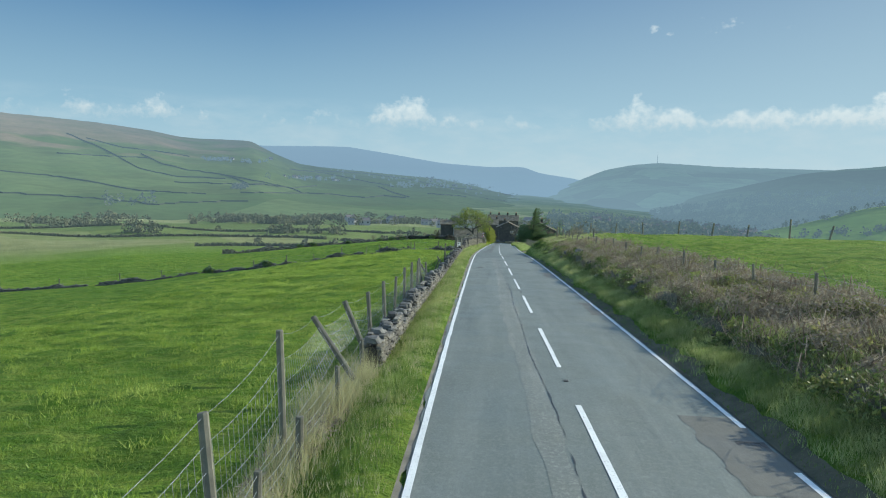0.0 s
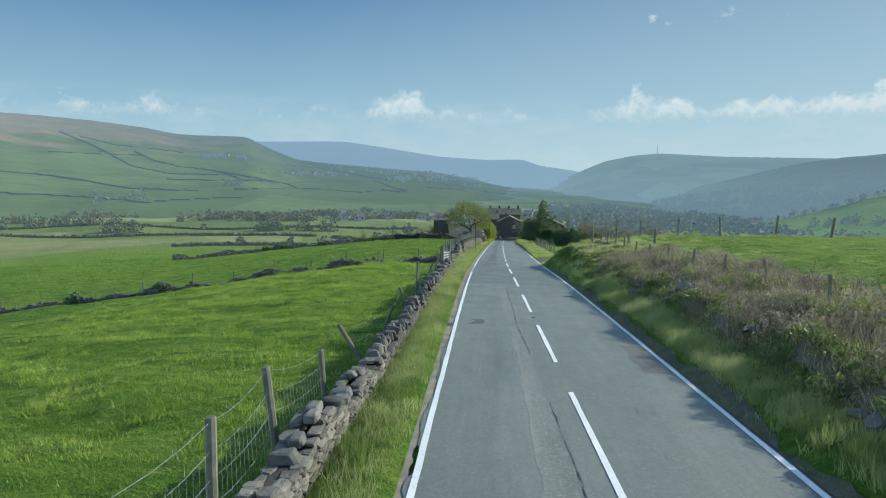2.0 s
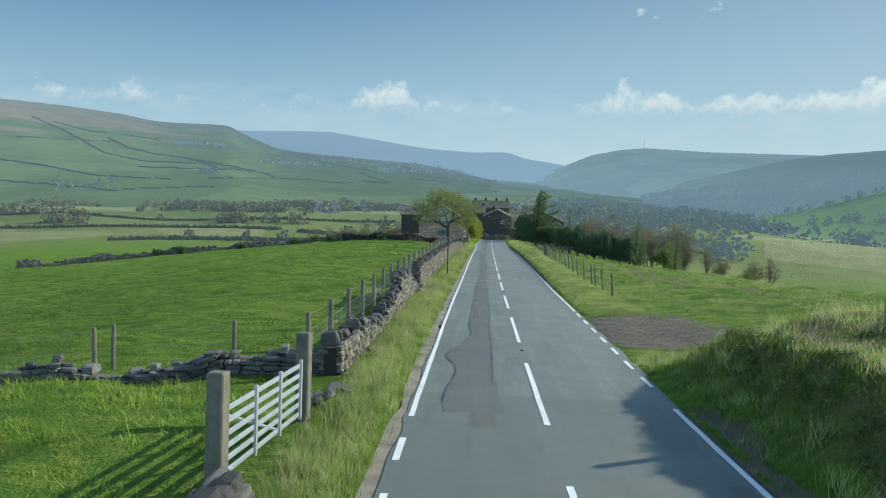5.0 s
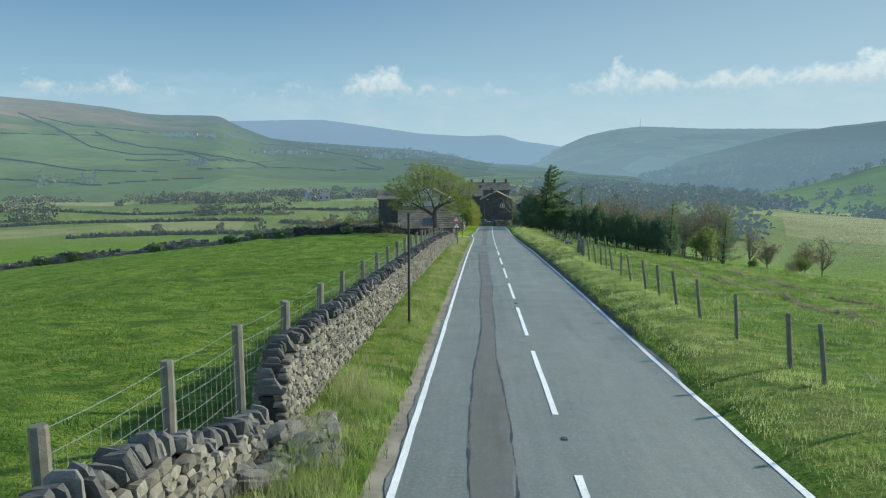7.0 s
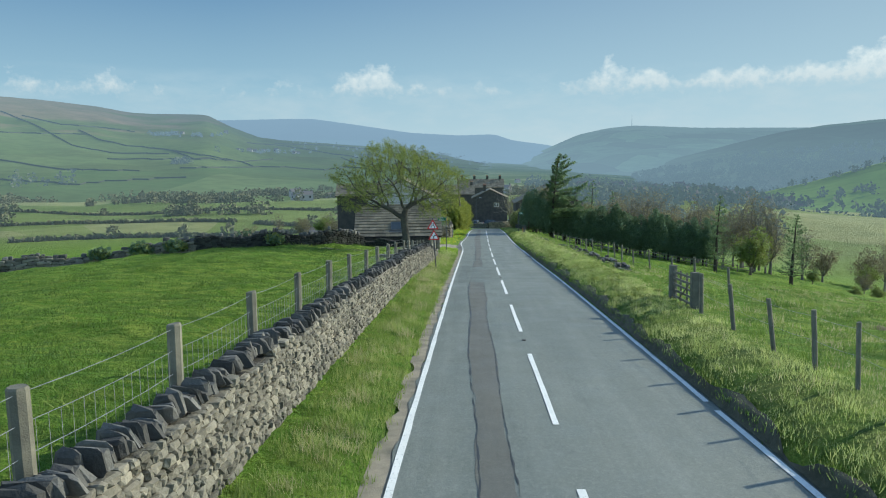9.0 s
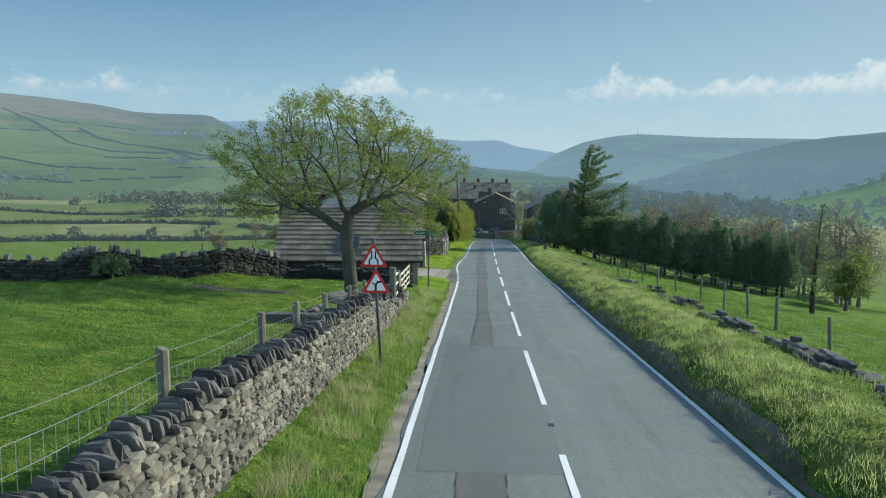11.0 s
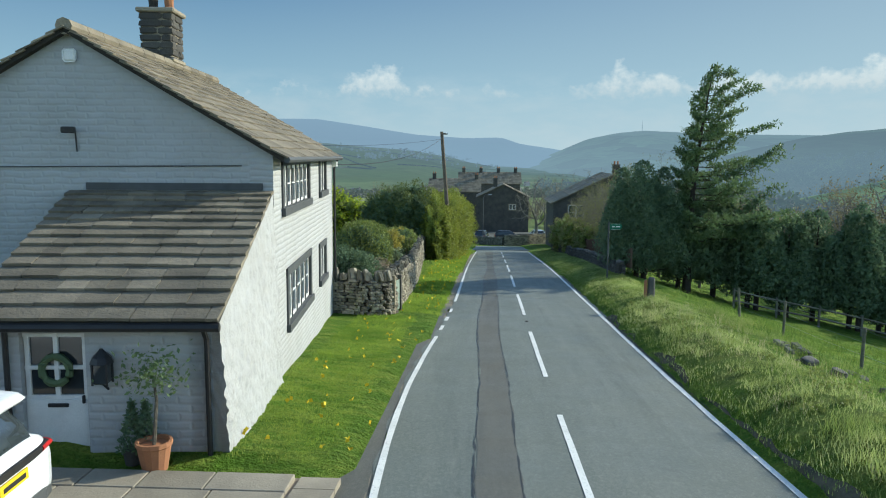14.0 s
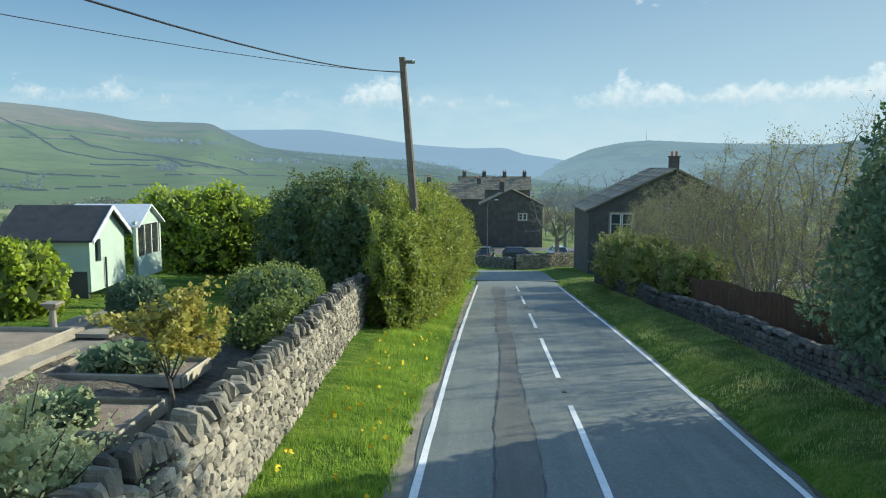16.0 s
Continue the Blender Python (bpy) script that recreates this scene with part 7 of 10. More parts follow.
def make_suv(x, y, z, rz, label):
    """A compact sport utility car; length along local x, rear at -x."""
    c = thing("car", (x, y, z), rz, label, "car", "parked cars")
    body = [(-2.16, 0.70, 0.42, 0.86), (-2.13, 0.84, 0.36, 0.98), (-2.02, 0.92, 0.32, 1.07), (-1.7, 0.955, 0.30, 1.10), (-1.0, 0.965, 0.28, 1.09), (0.3, 0.965, 0.28, 1.06), (1.0, 0.955, 0.28, 1.03), (1.6, 0.93, 0.30, 0.98), (2.0, 0.86, 0.34, 0.90), (2.14, 0.74, 0.40, 0.78)]
    part("body", Soup().add(*loft(body, 5.0, 32)), M["car_white"], c, "glossy white bodywork", True)
    cabin = [(-2.02, 0.66, 0.95, 1.10), (-1.93, 0.72, 0.95, 1.24), (-1.72, 0.735, 0.95, 1.47), (-1.45, 0.735, 0.95, 1.555), (-0.4, 0.74, 0.95, 1.585), (0.3, 0.735, 0.95, 1.54), (0.8, 0.72, 0.95, 1.28), (1.15, 0.68, 0.95, 1.05)]
    part("glasshouse", Soup().add(*loft(cabin, 4.0, 28)), M["glass"], c, "dark tinted glass", True)
    roof = [(-2.02, 0.60, 1.50, 1.54), (-1.9, 0.69, 1.50, 1.575), (-1.5, 0.725, 1.50, 1.62), (-0.5, 0.73, 1.53, 1.65), (0.2, 0.72, 1.51, 1.61), (0.40, 0.66, 1.49, 1.53)]
    part("roof", Soup().add(*loft(roof, 3.5, 24)), M["car_white"], c, "white roof with rear spoiler", True)
    part("aerial_fin", Soup().add(*box(0.20, 0.05, 0.07, (-1.45, 0, 1.60), 0.02)), M["black"], c)
    part("light_band", Soup().add(*loft([(-2.165, 0.60, 0.885, 0.965), (-2.125, 0.86, 0.88, 0.97), (-2.0, 0.93, 0.885, 0.965), (-1.72, 0.962, 0.90, 0.945)], 5.0, 20)), M["black"], c, "black tail panel")
    for sg in (-1, 1):
        part("tail_lamp", Soup().add(*tube([(-2.145, sg * 0.62, 0.925), (-2.115, sg * 0.855, 0.925), (-1.98, sg * 0.925, 0.925)], [0.035, 0.035, 0.022], 6)), M["red"], c)
        part("reflector", Soup().add(*box(0.03, 0.34, 0.03, (-2.135, sg * 0.55, 0.60), 0.008)), M["black"], c)
        part("exhaust", Soup().add(*box(0.06, 0.18, 0.07, (-2.10, sg * 0.52, 0.38), 0.015)), M["metal"], c)
        part("mirror", Soup().add(*box(0.14, 0.2, 0.13, (0.78, sg * 1.0, 1.04), 0.03)), M["car_white"], c)
        part("headlight", Soup().add(*box(0.14, 0.3, 0.1, (2.02, sg * 0.62, 0.78), 0.03)), M["sign_white"], c)
        part("sill", Soup().add(*box(2.3, 0.05, 0.12, (0, sg * 0.945, 0.27), 0.02)), M["black"], c)
        for px in (-1.34, 1.34):
            part("wheel_arch", Soup().add(*tube([(px, sg * 0.86, 0.36), (px, sg * 0.972, 0.36)], [0.415, 0.415], 22)), M["black"], c)
            w = part("wheel", Soup().add(*tube([(px, sg * 0.74, 0.35), (px, sg * 0.955, 0.35), (px, sg * 0.978, 0.35)], [0.355, 0.355, 0.325], 24)), M["rubber"], c)
            part("rim", Soup().add(*tube([(px, sg * 0.90, 0.35), (px, sg * 0.982, 0.35)], [0.245, 0.245], 20)), M["core"], w)
            sp = Soup()
            for k in range(10):
                a = 6.283 * k / 10
                sp.add(*tube([(px + 0.05 * math.cos(a), sg * 0.992, 0.35 + 0.05 * math.sin(a)), (px + 0.235 * math.cos(a + 0.12), sg * 0.985, 0.35 + 0.235 * math.sin(a + 0.12))], [0.024, 0.017], 5))
            part("spokes", sp, M["metal"], w)
    part("valance", Soup().add(*loft([(-2.18, 0.62, 0.36, 0.50), (-2.12, 0.84, 0.30, 0.50), (-1.95, 0.90, 0.28, 0.46)], 5.0, 20)), M["grey_paint"], c, "dark lower bumper")
    part("plate", Soup().add(*box(0.02, 0.52, 0.12, (-2.185, 0, 0.76), 0.004)), M["yellow"], c, "yellow rear plate with dark bar")
    part("bar", Soup().add(*box(0.005, 0.40, 0.05, (-2.198, 0, 0.795))), M["black"], c)
    part("wiper", Soup().add(*tube([(-2.03, 0.0, 1.12), (-1.90, 0.35, 1.26)], [0.012, 0.008], 4)), M["black"], c)
    return c


make_suv(-9.05, 196.1, RZ(196) + 0.06, radians(184), "white sport utility car parked on the cobbled yard")
make_car(2.5, 303, -21.75, radians(3), "car_dark", "dark car parked behind the junction wall")
make_car(7.2, 306, -21.85, radians(100), "car_paint", "silver car parked on the forecourt")
make_car(-1.6, 304, -21.80, radians(80), "car_dark", "dark car parked on the forecourt")
fc = Soup().add(*quadbox((-3, 297.5, -22.4), (11, 297.5, -22.4), (14, 334, -23.6), (-10, 334, -23.6), 0.3))
solo("forecourt", fc, M["trench"], "gritty forecourt behind the junction wall", "paving", kind="structure")

# ---- plants ----


def leaf_quads(pts, size, r, droop=0.0, thin=0.5):
    """Small four-cornered leaves at the given places, turned at random."""
    n = len(pts)
    d = r.normal(size=(n, 3))
    d[:, 2] = d[:, 2] * (1 - droop) - droop
    d /= np.linalg.norm(d, axis=1)[:, None]
    u = np.cross(d, r.normal(size=(n, 3)))
    u /= np.linalg.norm(u, axis=1)[:, None] + 1e-9
    s = size * r.uniform(0.6, 1.3, (n, 1))
    v = np.stack([pts, pts + d * s * 0.5 + u * s * thin * 0.5, pts + d * s, pts + d * s * 0.5 - u * s * thin * 0.5], 1).reshape(-1, 3)
    return v, np.arange(4 * n).reshape(-1, 4)


def blade_tris(pts, high, wide, r, lean=0.5, per=6, spread=0.06):
    n = len(pts) * per
    p = np.repeat(pts, per, 0) + np.concatenate([r.normal(0, spread, (n, 2)), np.zeros((n, 1))], 1)
    a = r.uniform(0, 6.28, n)
    h = np.repeat(high, per) * r.uniform(0.55, 1.15, n) if np.ndim(high) else high * r.uniform(0.55, 1.15, n)
    l = h * lean * r.uniform(0.1, 1.0, n)
    b = r.uniform(0, 6.28, n)
    w = np.stack([np.cos(a), np.sin(a), np.zeros(n)], 1) * wide * 0.5
    tip = p + np.stack([np.cos(b) * l, np.sin(b) * l, h], 1)
    low = p - (0, 0, 0.03)
    v = np.stack([low - w, low + w, tip], 1).reshape(-1, 3)
    return v, np.arange(3 * n).reshape(-1, 3)


def limb(r, a, b, ra, rb, n=5, bow=0.12):
    a, b = np.array(a, float), np.array(b, float)
    L = np.linalg.norm(b - a)
    side = r.normal(0, bow * L, 3)
    pts = [a + (b - a) * u + side * math.sin(math.pi * u) * 0.5 + r.normal(0, 0.012 * L, 3) * (0 < u < 1) for u in np.linspace(0, 1, n)]
    return pts, np.linspace(ra, rb, n)


def broad_tree(name, at, trunk_r, fork, centre, radii, leaf, leaf_n, leaf_size, label, seed, bark="bark", limbs=8, subs=6, twigs=5, group="", wind=(0.5, 0.0, 0.0), category="tree", lean=(0, 0), clump=0.22, tufted=0.75, hollow=0.0):
    """A tapered trunk, forking limbs, branches, twigs, and loose leaf clumps at the twig ends. centre and radii of the crown are given from the foot."""
    r = np.random.RandomState(seed)
    t = thing(name, at, 0, label, category, group)
    wood, ends = Soup(), []
    top = np.array((lean[0], lean[1], fork))
    rows = [(0, 0, -0.3), (0, 0, 0.0), (lean[0] * 0.3, lean[1] * 0.3, fork * 0.35), (lean[0] * 0.7 + 0.05, lean[1] * 0.7, fork * 0.7), tuple(top)]
    wood.add(*tube(rows, [trunk_r * 1.35, trunk_r * 1.15, trunk_r * 0.95, trunk_r * 0.88, trunk_r * 0.8], 12))
    c, R = np.array(centre, float), np.array(radii, float)
    for i in range(limbs):
        a = 6.28 * (i + r.uniform(-0.3, 0.3)) / limbs
        el = r.uniform(-0.5, 1.25)
        d = np.array((math.cos(a) * math.cos(el), math.sin(a) * math.cos(el), math.sin(el)))
        if i == 0:
            d = np.array((0.05, 0, 1.0))
        end = c + d * R * r.uniform(0.55, 0.72) + np.array(wind) * 0.3
        pts, rad = limb(r, top - (0, 0, r.uniform(0, fork * 0.12)), end, trunk_r * 0.48, trunk_r * 0.16, 6)
        wood.add(*tube(pts, rad, 7))
        for j in range(subs):
            u = r.uniform(0.35, 1.0)
            k = int(u * 5 * 0.999)
            p = np.array(pts[k]) * (1 - (u * 5 - k)) + np.array(pts[min(k + 1, 5)]) * (u * 5 - k)
            q = r.normal(size=3)
            q[2] = abs(q[2]) * 0.7 - 0.15
            q = q / np.linalg.norm(q)
            out = (p - c) / R
            e2 = c + (out * 0.75 + q * 0.55) * R
            k2 = np.linalg.norm((e2 - c) / R)
            e2 = c + (e2 - c) * min(1, r.uniform(0.88, 1.0) / k2) + np.array(wind) * 0.25
            p2, r2 = limb(r, p, e2, trunk_r * 0.17, trunk_r * 0.04, 5, 0.18)
            wood.add(*tube(p2, r2, 5, False))
            for _ in range(twigs):
                u2 = r.uniform(0.3, 1.0)
                k = int(u2 * 4 * 0.999)
                s = np.array(p2[k])
                e3 = s + r.normal(0, 1, 3) * R * 0.13 + np.array(wind) * 0.2 + (e2 - p) * 0.15
                p3, r3 = limb(r, s, e3, trunk_r * 0.035, trunk_r * 0.012, 3, 0.15)
                wood.add(*tube(p3, r3, 3, False))
                ends += [p3[1], p3[2], p3[2]]
            ends.append(p2[-1])
    part("trunk", wood, M[bark], t, "grey bark trunk and branches", True)
    if leaf_n:
        ends = np.array(ends)
        ends = ends[np.linalg.norm((ends - c) / R, axis=1) > hollow]
        tufts = ends[r.permutation(len(ends))[:max(8, int(len(ends) * tufted))]]
        pts = tufts[r.randint(len(tufts), size=leaf_n)] + r.normal(0, clump, (leaf_n, 3)) * (1, 1, 0.6)
        part("crown", Soup().add(*leaf_quads(pts, leaf_size, r, 0.25, 0.75)), M[leaf], t, "loose leaves")
    return t


def grow(r, nodes, parent, marks, step, reach, kill, rounds=90, jitter=0.12, lift=0.0):
    """Branches that reach out for free places in the crown until all are taken. Returns node places and the parent of each."""
    nodes, parent, marks = [np.array(q, float) for q in nodes], list(parent), np.array(marks, float)
    dist = np.full(len(marks), 1e9)
    near = np.zeros(len(marks), int)
    alive = np.ones(len(marks), bool)
    fresh, seen = list(range(len(nodes))), set()
    for _ in range(rounds):
        P = np.array([nodes[i] for i in fresh])
        d = np.linalg.norm(marks[:, None] - P[None], axis=2)
        j = d.argmin(1)
        dm = d[np.arange(len(marks)), j]
        better = dm < dist
        dist[better], near[better] = dm[better], np.array(fresh)[j[better]]
        alive &= dist > kill
        act = alive & (dist < reach)
        if not act.any():
            break
        N = np.array(nodes)
        u = (marks[act] - N[near[act]]) / dist[act][:, None]
        acc = np.zeros((len(N), 3))
        np.add.at(acc, near[act], u)
        fresh = []
        for i in np.unique(near[act]):
            g = acc[i] / (np.linalg.norm(acc[i]) + 1e-9) + r.normal(0, jitter, 3) + (0, 0, lift)
            q = N[i] + g / np.linalg.norm(g) * step
            key = (int(i), *np.round(q / (step * 0.5)).astype(int))
            if key in seen:
                continue
            seen.add(key)
            fresh.append(len(nodes))
            nodes.append(q)
            parent.append(int(i))
        if not fresh:
            break
    return np.array(nodes), parent


def grown_wood(N, parent, trunk_r, tip_r, power=2.3):
    """Tubes along the branches, thicker where more twigs hang from them. Returns the soup and each node's radius and direction."""
    n = len(N)
    kids = [[] for _ in range(n)]
    for i, q in enumerate(parent):
        if q >= 0:
            kids[q].append(i)
    R = np.zeros(n)
    for i in range(n - 1, -1, -1):
        R[i] = sum(R[k] ** power for k in kids[i]) ** (1 / power) if kids[i] else tip_r
    R = tip_r + (R - tip_r) * (trunk_r - tip_r) / (R[0] - tip_r)
    S = N.copy()
    for i in range(n):
        if kids[i] and parent[i] >= 0:
            k = max(kids[i], key=lambda c: R[c])
            S[i] = 0.5 * N[i] + 0.25 * N[parent[i]] + 0.25 * N[k]
    wood = Soup()
    heads = [(0, None)]
    while heads:
        i, root = heads.pop()
        chain, rad = ([S[root]], [min(R[root] * 0.8, R[i] * 1.25)]) if root is not None else ([], [])
        while True:
            chain.append(S[i])
            rad.append(R[i])
            if not kids[i]:
                break
            k = max(kids[i], key=lambda c: R[c])
            heads += [(c, i) for c in kids[i] if c != k]
            i = k
        if len(chain) > 1:
            big = max(rad)
            wood.add(*tube(chain, rad, 12 if big > 0.12 else 7 if big > 0.05 else 5 if big > 0.018 else 3, big > 0.05))
    dirs = np.array([S[i] - S[parent[i]] if parent[i] >= 0 else (0, 0, 1) for i in range(n)], float)
    dirs /= np.linalg.norm(dirs, axis=1)[:, None] + 1e-9
    return wood, S, R, dirs


def crown_marks(n, centre, radii, r, shell=0.5, floor=-0.55, lumps=0.10, seed=1):
    """Places inside a lumpy dome, thickest towards its skin, none under its floor."""
    d = r.normal(size=(n * 3, 3))
    d /= np.linalg.norm(d, axis=1)[:, None]
    k = 1 + lumps * (np.sin(d[:, 0] * 5 + seed) * np.sin(d[:, 1] * 6 + 2 * seed) + np.sin(d[:, 2] * 7 + d[:, 0] * 4 + seed))
    q = d * (k * (shell + (1 - shell) * r.rand(len(d)) ** 0.6))[:, None]
    q = q[q[:, 2] > floor][:n]
    return q * np.array(radii) + np.array(centre)


def grown_tree(name, at, trunk, trunk_r, marks, leaf, per_tuft, leaf_size, label, seed, step=0.3, reach=2.6, kill=0.5, tip_r=0.006, twigs=3, twig=0.35, bark="bark", group="", category="tree", tufted=1.0, droop=0.25, jitter=0.14, lift=0.02, stems=((0.0, 0.0),), spread=0.10, power=2.2):
    """A tree grown into its crown: trunk or stems, branching limbs, fine twigs, and small tufts of leaves at the twig ends."""
    r = np.random.RandomState(seed)
    t = thing(name, at, 0, label, category, group)
    nodes, parent = [np.array((0, 0, -0.3))], [-1]
    for sx, sy in stems:
        root = 0
        for q in trunk:
            nodes.append(np.array((q[0] + sx * q[2], q[1] + sy * q[2], q[2]), float))
            parent.append(root)
            root = len(nodes) - 1
    N, parent = grow(r, nodes, parent, marks, step, reach, kill, jitter=jitter, lift=lift)
    wood, S, R, D = grown_wood(N, parent, trunk_r, tip_r, power)
    if len(stems) == 1:
        wood.add(*tube([(0, 0, -0.3), (0, 0, 0.05), (trunk[0][0] * 0.5, trunk[0][1] * 0.5, 0.4)], [trunk_r * 1.6, trunk_r * 1.22, trunk_r * 0.9], 12))
    thin = np.where((R < tip_r * 3.2) & (S[:, 2] > trunk[-1][2] * 0.68))[0]
    ends, dirs = [], []
    for i in thin:
        for _ in range(twigs):
            g = D[i] * 0.7 + r.normal(0, 0.62, 3) + (0, 0, 0.15)
            g /= np.linalg.norm(g)
            ln = twig * r.uniform(0.4, 1.2)
            e = S[i] + g * ln
            wood.add(*tube([S[i], S[i] + g * ln * 0.5 + r.normal(0, 0.06 * ln, 3), e], [tip_r * 0.75, tip_r * 0.6, tip_r * 0.35], 3, False))
            ends.append(e)
            dirs.append(g)
    part("trunk", wood, M[bark], t, "bark trunk, limbs and fine twigs", True)
    if per_tuft:
        ends = np.array(ends)
        gaps = np.sin(ends[:, 0] * 2.9 + seed) * np.sin(ends[:, 1] * 2.6 + 1) + np.sin(ends[:, 2] * 3.7 + ends[:, 0] * 1.3)
        ends = ends[r.rand(len(ends)) < tufted * np.clip(0.85 + 0.60 * gaps, 0.25, 1.0)]
        pts = np.repeat(ends, per_tuft, 0) + r.normal(0, spread, (len(ends) * per_tuft, 3))
        part("crown", Soup().add(*leaf_quads(pts, leaf_size, r, droop, 0.72)), M[leaf], t, "small tufts of spring leaves")
    return t


def lump_points(n, radii, r, rough=0.16, lo=-0.25, square=2.0, seed=1):
    """Places on a knobbly rounded body; square > 2 makes it boxier."""
    d = r.normal(size=(n, 3))
    d /= np.linalg.norm(d, axis=1)[:, None]
    d = d[d[:, 2] > lo]
    k = (np.abs(d) ** square).sum(1) ** (-1 / square)
    q = 1 + rough * (np.sin(d[:, 0] * 7 + seed) * np.sin(d[:, 1] * 6 + seed * 2) + 0.6 * np.sin(d[:, 2] * 11 + d[:, 0] * 9 + seed)) + r.normal(0, 0.035, len(d))
    q *= np.where(r.rand(len(d)) < 0.25, r.uniform(0.80, 1.0, len(d)), 1.0)
    return d * (k * q)[:, None] * np.array(radii)


def bush(name, x, y, z, radii, leaf, n, size, label, seed, square=2.0, rough=0.14, group="", category="bush", lo=-0.3, lift=0.5, core="leaf_dark", feather=0.06):
    """A shrub: inner leaf filler, dark by default, with a coat of separate leaves and young shoots past its outline, on
    short stems.
    """
    r = np.random.RandomState(seed)
    b = thing(name, (x, y, z), 0, label, category, group)
    st = Soup()
    for i in range(5):
        a = 6.28 * i / 5
        st.add(*tube([(0.1 * math.cos(a), 0.1 * math.sin(a), -0.1), (radii[0] * 0.4 * math.cos(a), radii[1] * 0.4 * math.sin(a), radii[2] * 0.7)], [0.05, 0.02], 5))
    up = np.array((0, 0, radii[2] * lift))
    pts = lump_points(n, radii, r, rough, lo, square, seed)
    shoots = pts[r.permutation(len(pts))[:max(30, n // 90)]]
    grown = []
    for q in shoots:
        g = q / (np.linalg.norm(q) + 1e-9) + r.normal(0, 0.25, 3) + (0, 0, 0.45)
        e = q + g / np.linalg.norm(g) * feather * radii[2] * 0.5 * r.uniform(0.5, 1.8)
        st.add(*tube([q * 0.9 + up, e + up], [0.012, 0.004], 3, False))
        grown.append(q + (e - q) * r.rand(9, 1) + r.normal(0, size * 0.45, (9, 3)))
    tagged(part("stems", st, M["bark_dark"], b), kind="stuff")
    pts = np.concatenate([pts] + grown) + up
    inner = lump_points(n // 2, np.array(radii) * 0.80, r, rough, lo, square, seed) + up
    part("inner_growth", Soup().add(*leaf_quads(inner, size * 2.6, r, 0.1, 1.0)), M[core], b, "inner leaf filler that blocks the view through")
    part("leaves", Soup().add(*leaf_quads(pts, size, r, 0.1, 0.7)), M[leaf], b)
    return b


# spreading tree over the barn
_r = np.random.RandomState(5)
_marks = np.concatenate([crown_marks(3000, (-0.7, 1.5, 4.75), (4.8, 5.0, 3.7), _r, 0.38, -0.22, 0.10, 3), crown_marks(760, (2.0, 2.4, 3.95), (1.8, 2.7, 1.6), _r, 0.3, -0.9, 0.1, 4), crown_marks(300, (-3.4, 0.8, 3.8), (2.0, 2.4, 1.1), _r, 0.3, -0.7, 0.1, 5)])
grown_tree("tree", (-7.3, 177.9, H(-7.3, 177.9) - 0.05), [(-0.03, 0, 0.7), (-0.12, 0.04, 1.4), (-0.20, 0.08, 2.1), (-0.26, 0.12, 2.6), (-0.20, 0.18, 3.1)], 0.27, _marks, "leaf_spring", 14, 0.070, "spreading roadside tree with fresh sparse spring leaves", 5, step=0.24, reach=2.6, kill=0.36, tip_r=0.0050, twigs=3, twig=0.30, bark="bark_hero", tufted=0.95, droop=0.3, spread=0.075, power=2.08)



def dense_conifer(name, x, y, z, high, rad, n, label, seed, leaf="leaf_dark", bare=0.12, group="", size=0.30, tops=3, stems=2):
    """A close-grown evergreen: bare stems at the foot, overlapping plumes that end in uneven leading shoots."""
    r = np.random.RandomState(seed)
    t = thing(name, (x, y, z), 0, label, "tree", group)
    wood, P = Soup(), []
    for i in range(stems):
        a = 6.28 * i / stems + seed
        o = np.array((math.cos(a), math.sin(a), 0)) * (0.22 if stems > 1 else 0.0)
        wood.add(*tube([o * 1.2 + (0, 0, -0.2), o + (0, 0, high * 0.3), o * 0.6 + (0, 0, high * 0.85)], [0.15, 0.11, 0.02], 7))
    for i in range(14):
        a, zz = r.uniform(0, 6.28), r.uniform(bare * 0.5, 0.6) * high
        wood.add(*tube([(0, 0, zz), (rad * 0.7 * math.cos(a), rad * 0.7 * math.sin(a), zz + 0.35)], [0.04, 0.012], 4, False))
    part("trunk", wood, M["bark_dark"], t)
    plumes = [(0.0, 0.0, 1.0, 0.80)]
    for i in range(tops * 3):
        a = 6.28 * i / (tops * 3) + r.uniform(-0.4, 0.4)
        plumes.append((math.cos(a) * rad * r.uniform(0.35, 0.62), math.sin(a) * rad * r.uniform(0.35, 0.62), r.uniform(0.62, 0.97), r.uniform(0.42, 0.60)))
    share = n // len(plumes)
    for px, py, top, w in plumes:
        u = r.rand(share) ** 0.85
        a = r.uniform(0, 6.28, share)
        prof = (1 - u) ** 0.5 * np.clip(u / 0.14, 0.35, 1)
        q = rad * w * prof * (1 + 0.22 * np.sin(a * 3 + px * 9 + u * 7)) * np.where(r.rand(share) < 0.3, r.uniform(0.4, 0.95, share), r.uniform(0.9, 1.08, share))
        base = bare + r.uniform(-0.02, 0.07)
        P.append(np.stack([px + np.cos(a) * q, py + np.sin(a) * q, high * (base + (top - base) * u)], 1))
    part("crown", Soup().add(*leaf_quads(np.concatenate(P), size, r, -0.3, 0.5)), M[leaf], t, "dense dark green sprays")
    return t


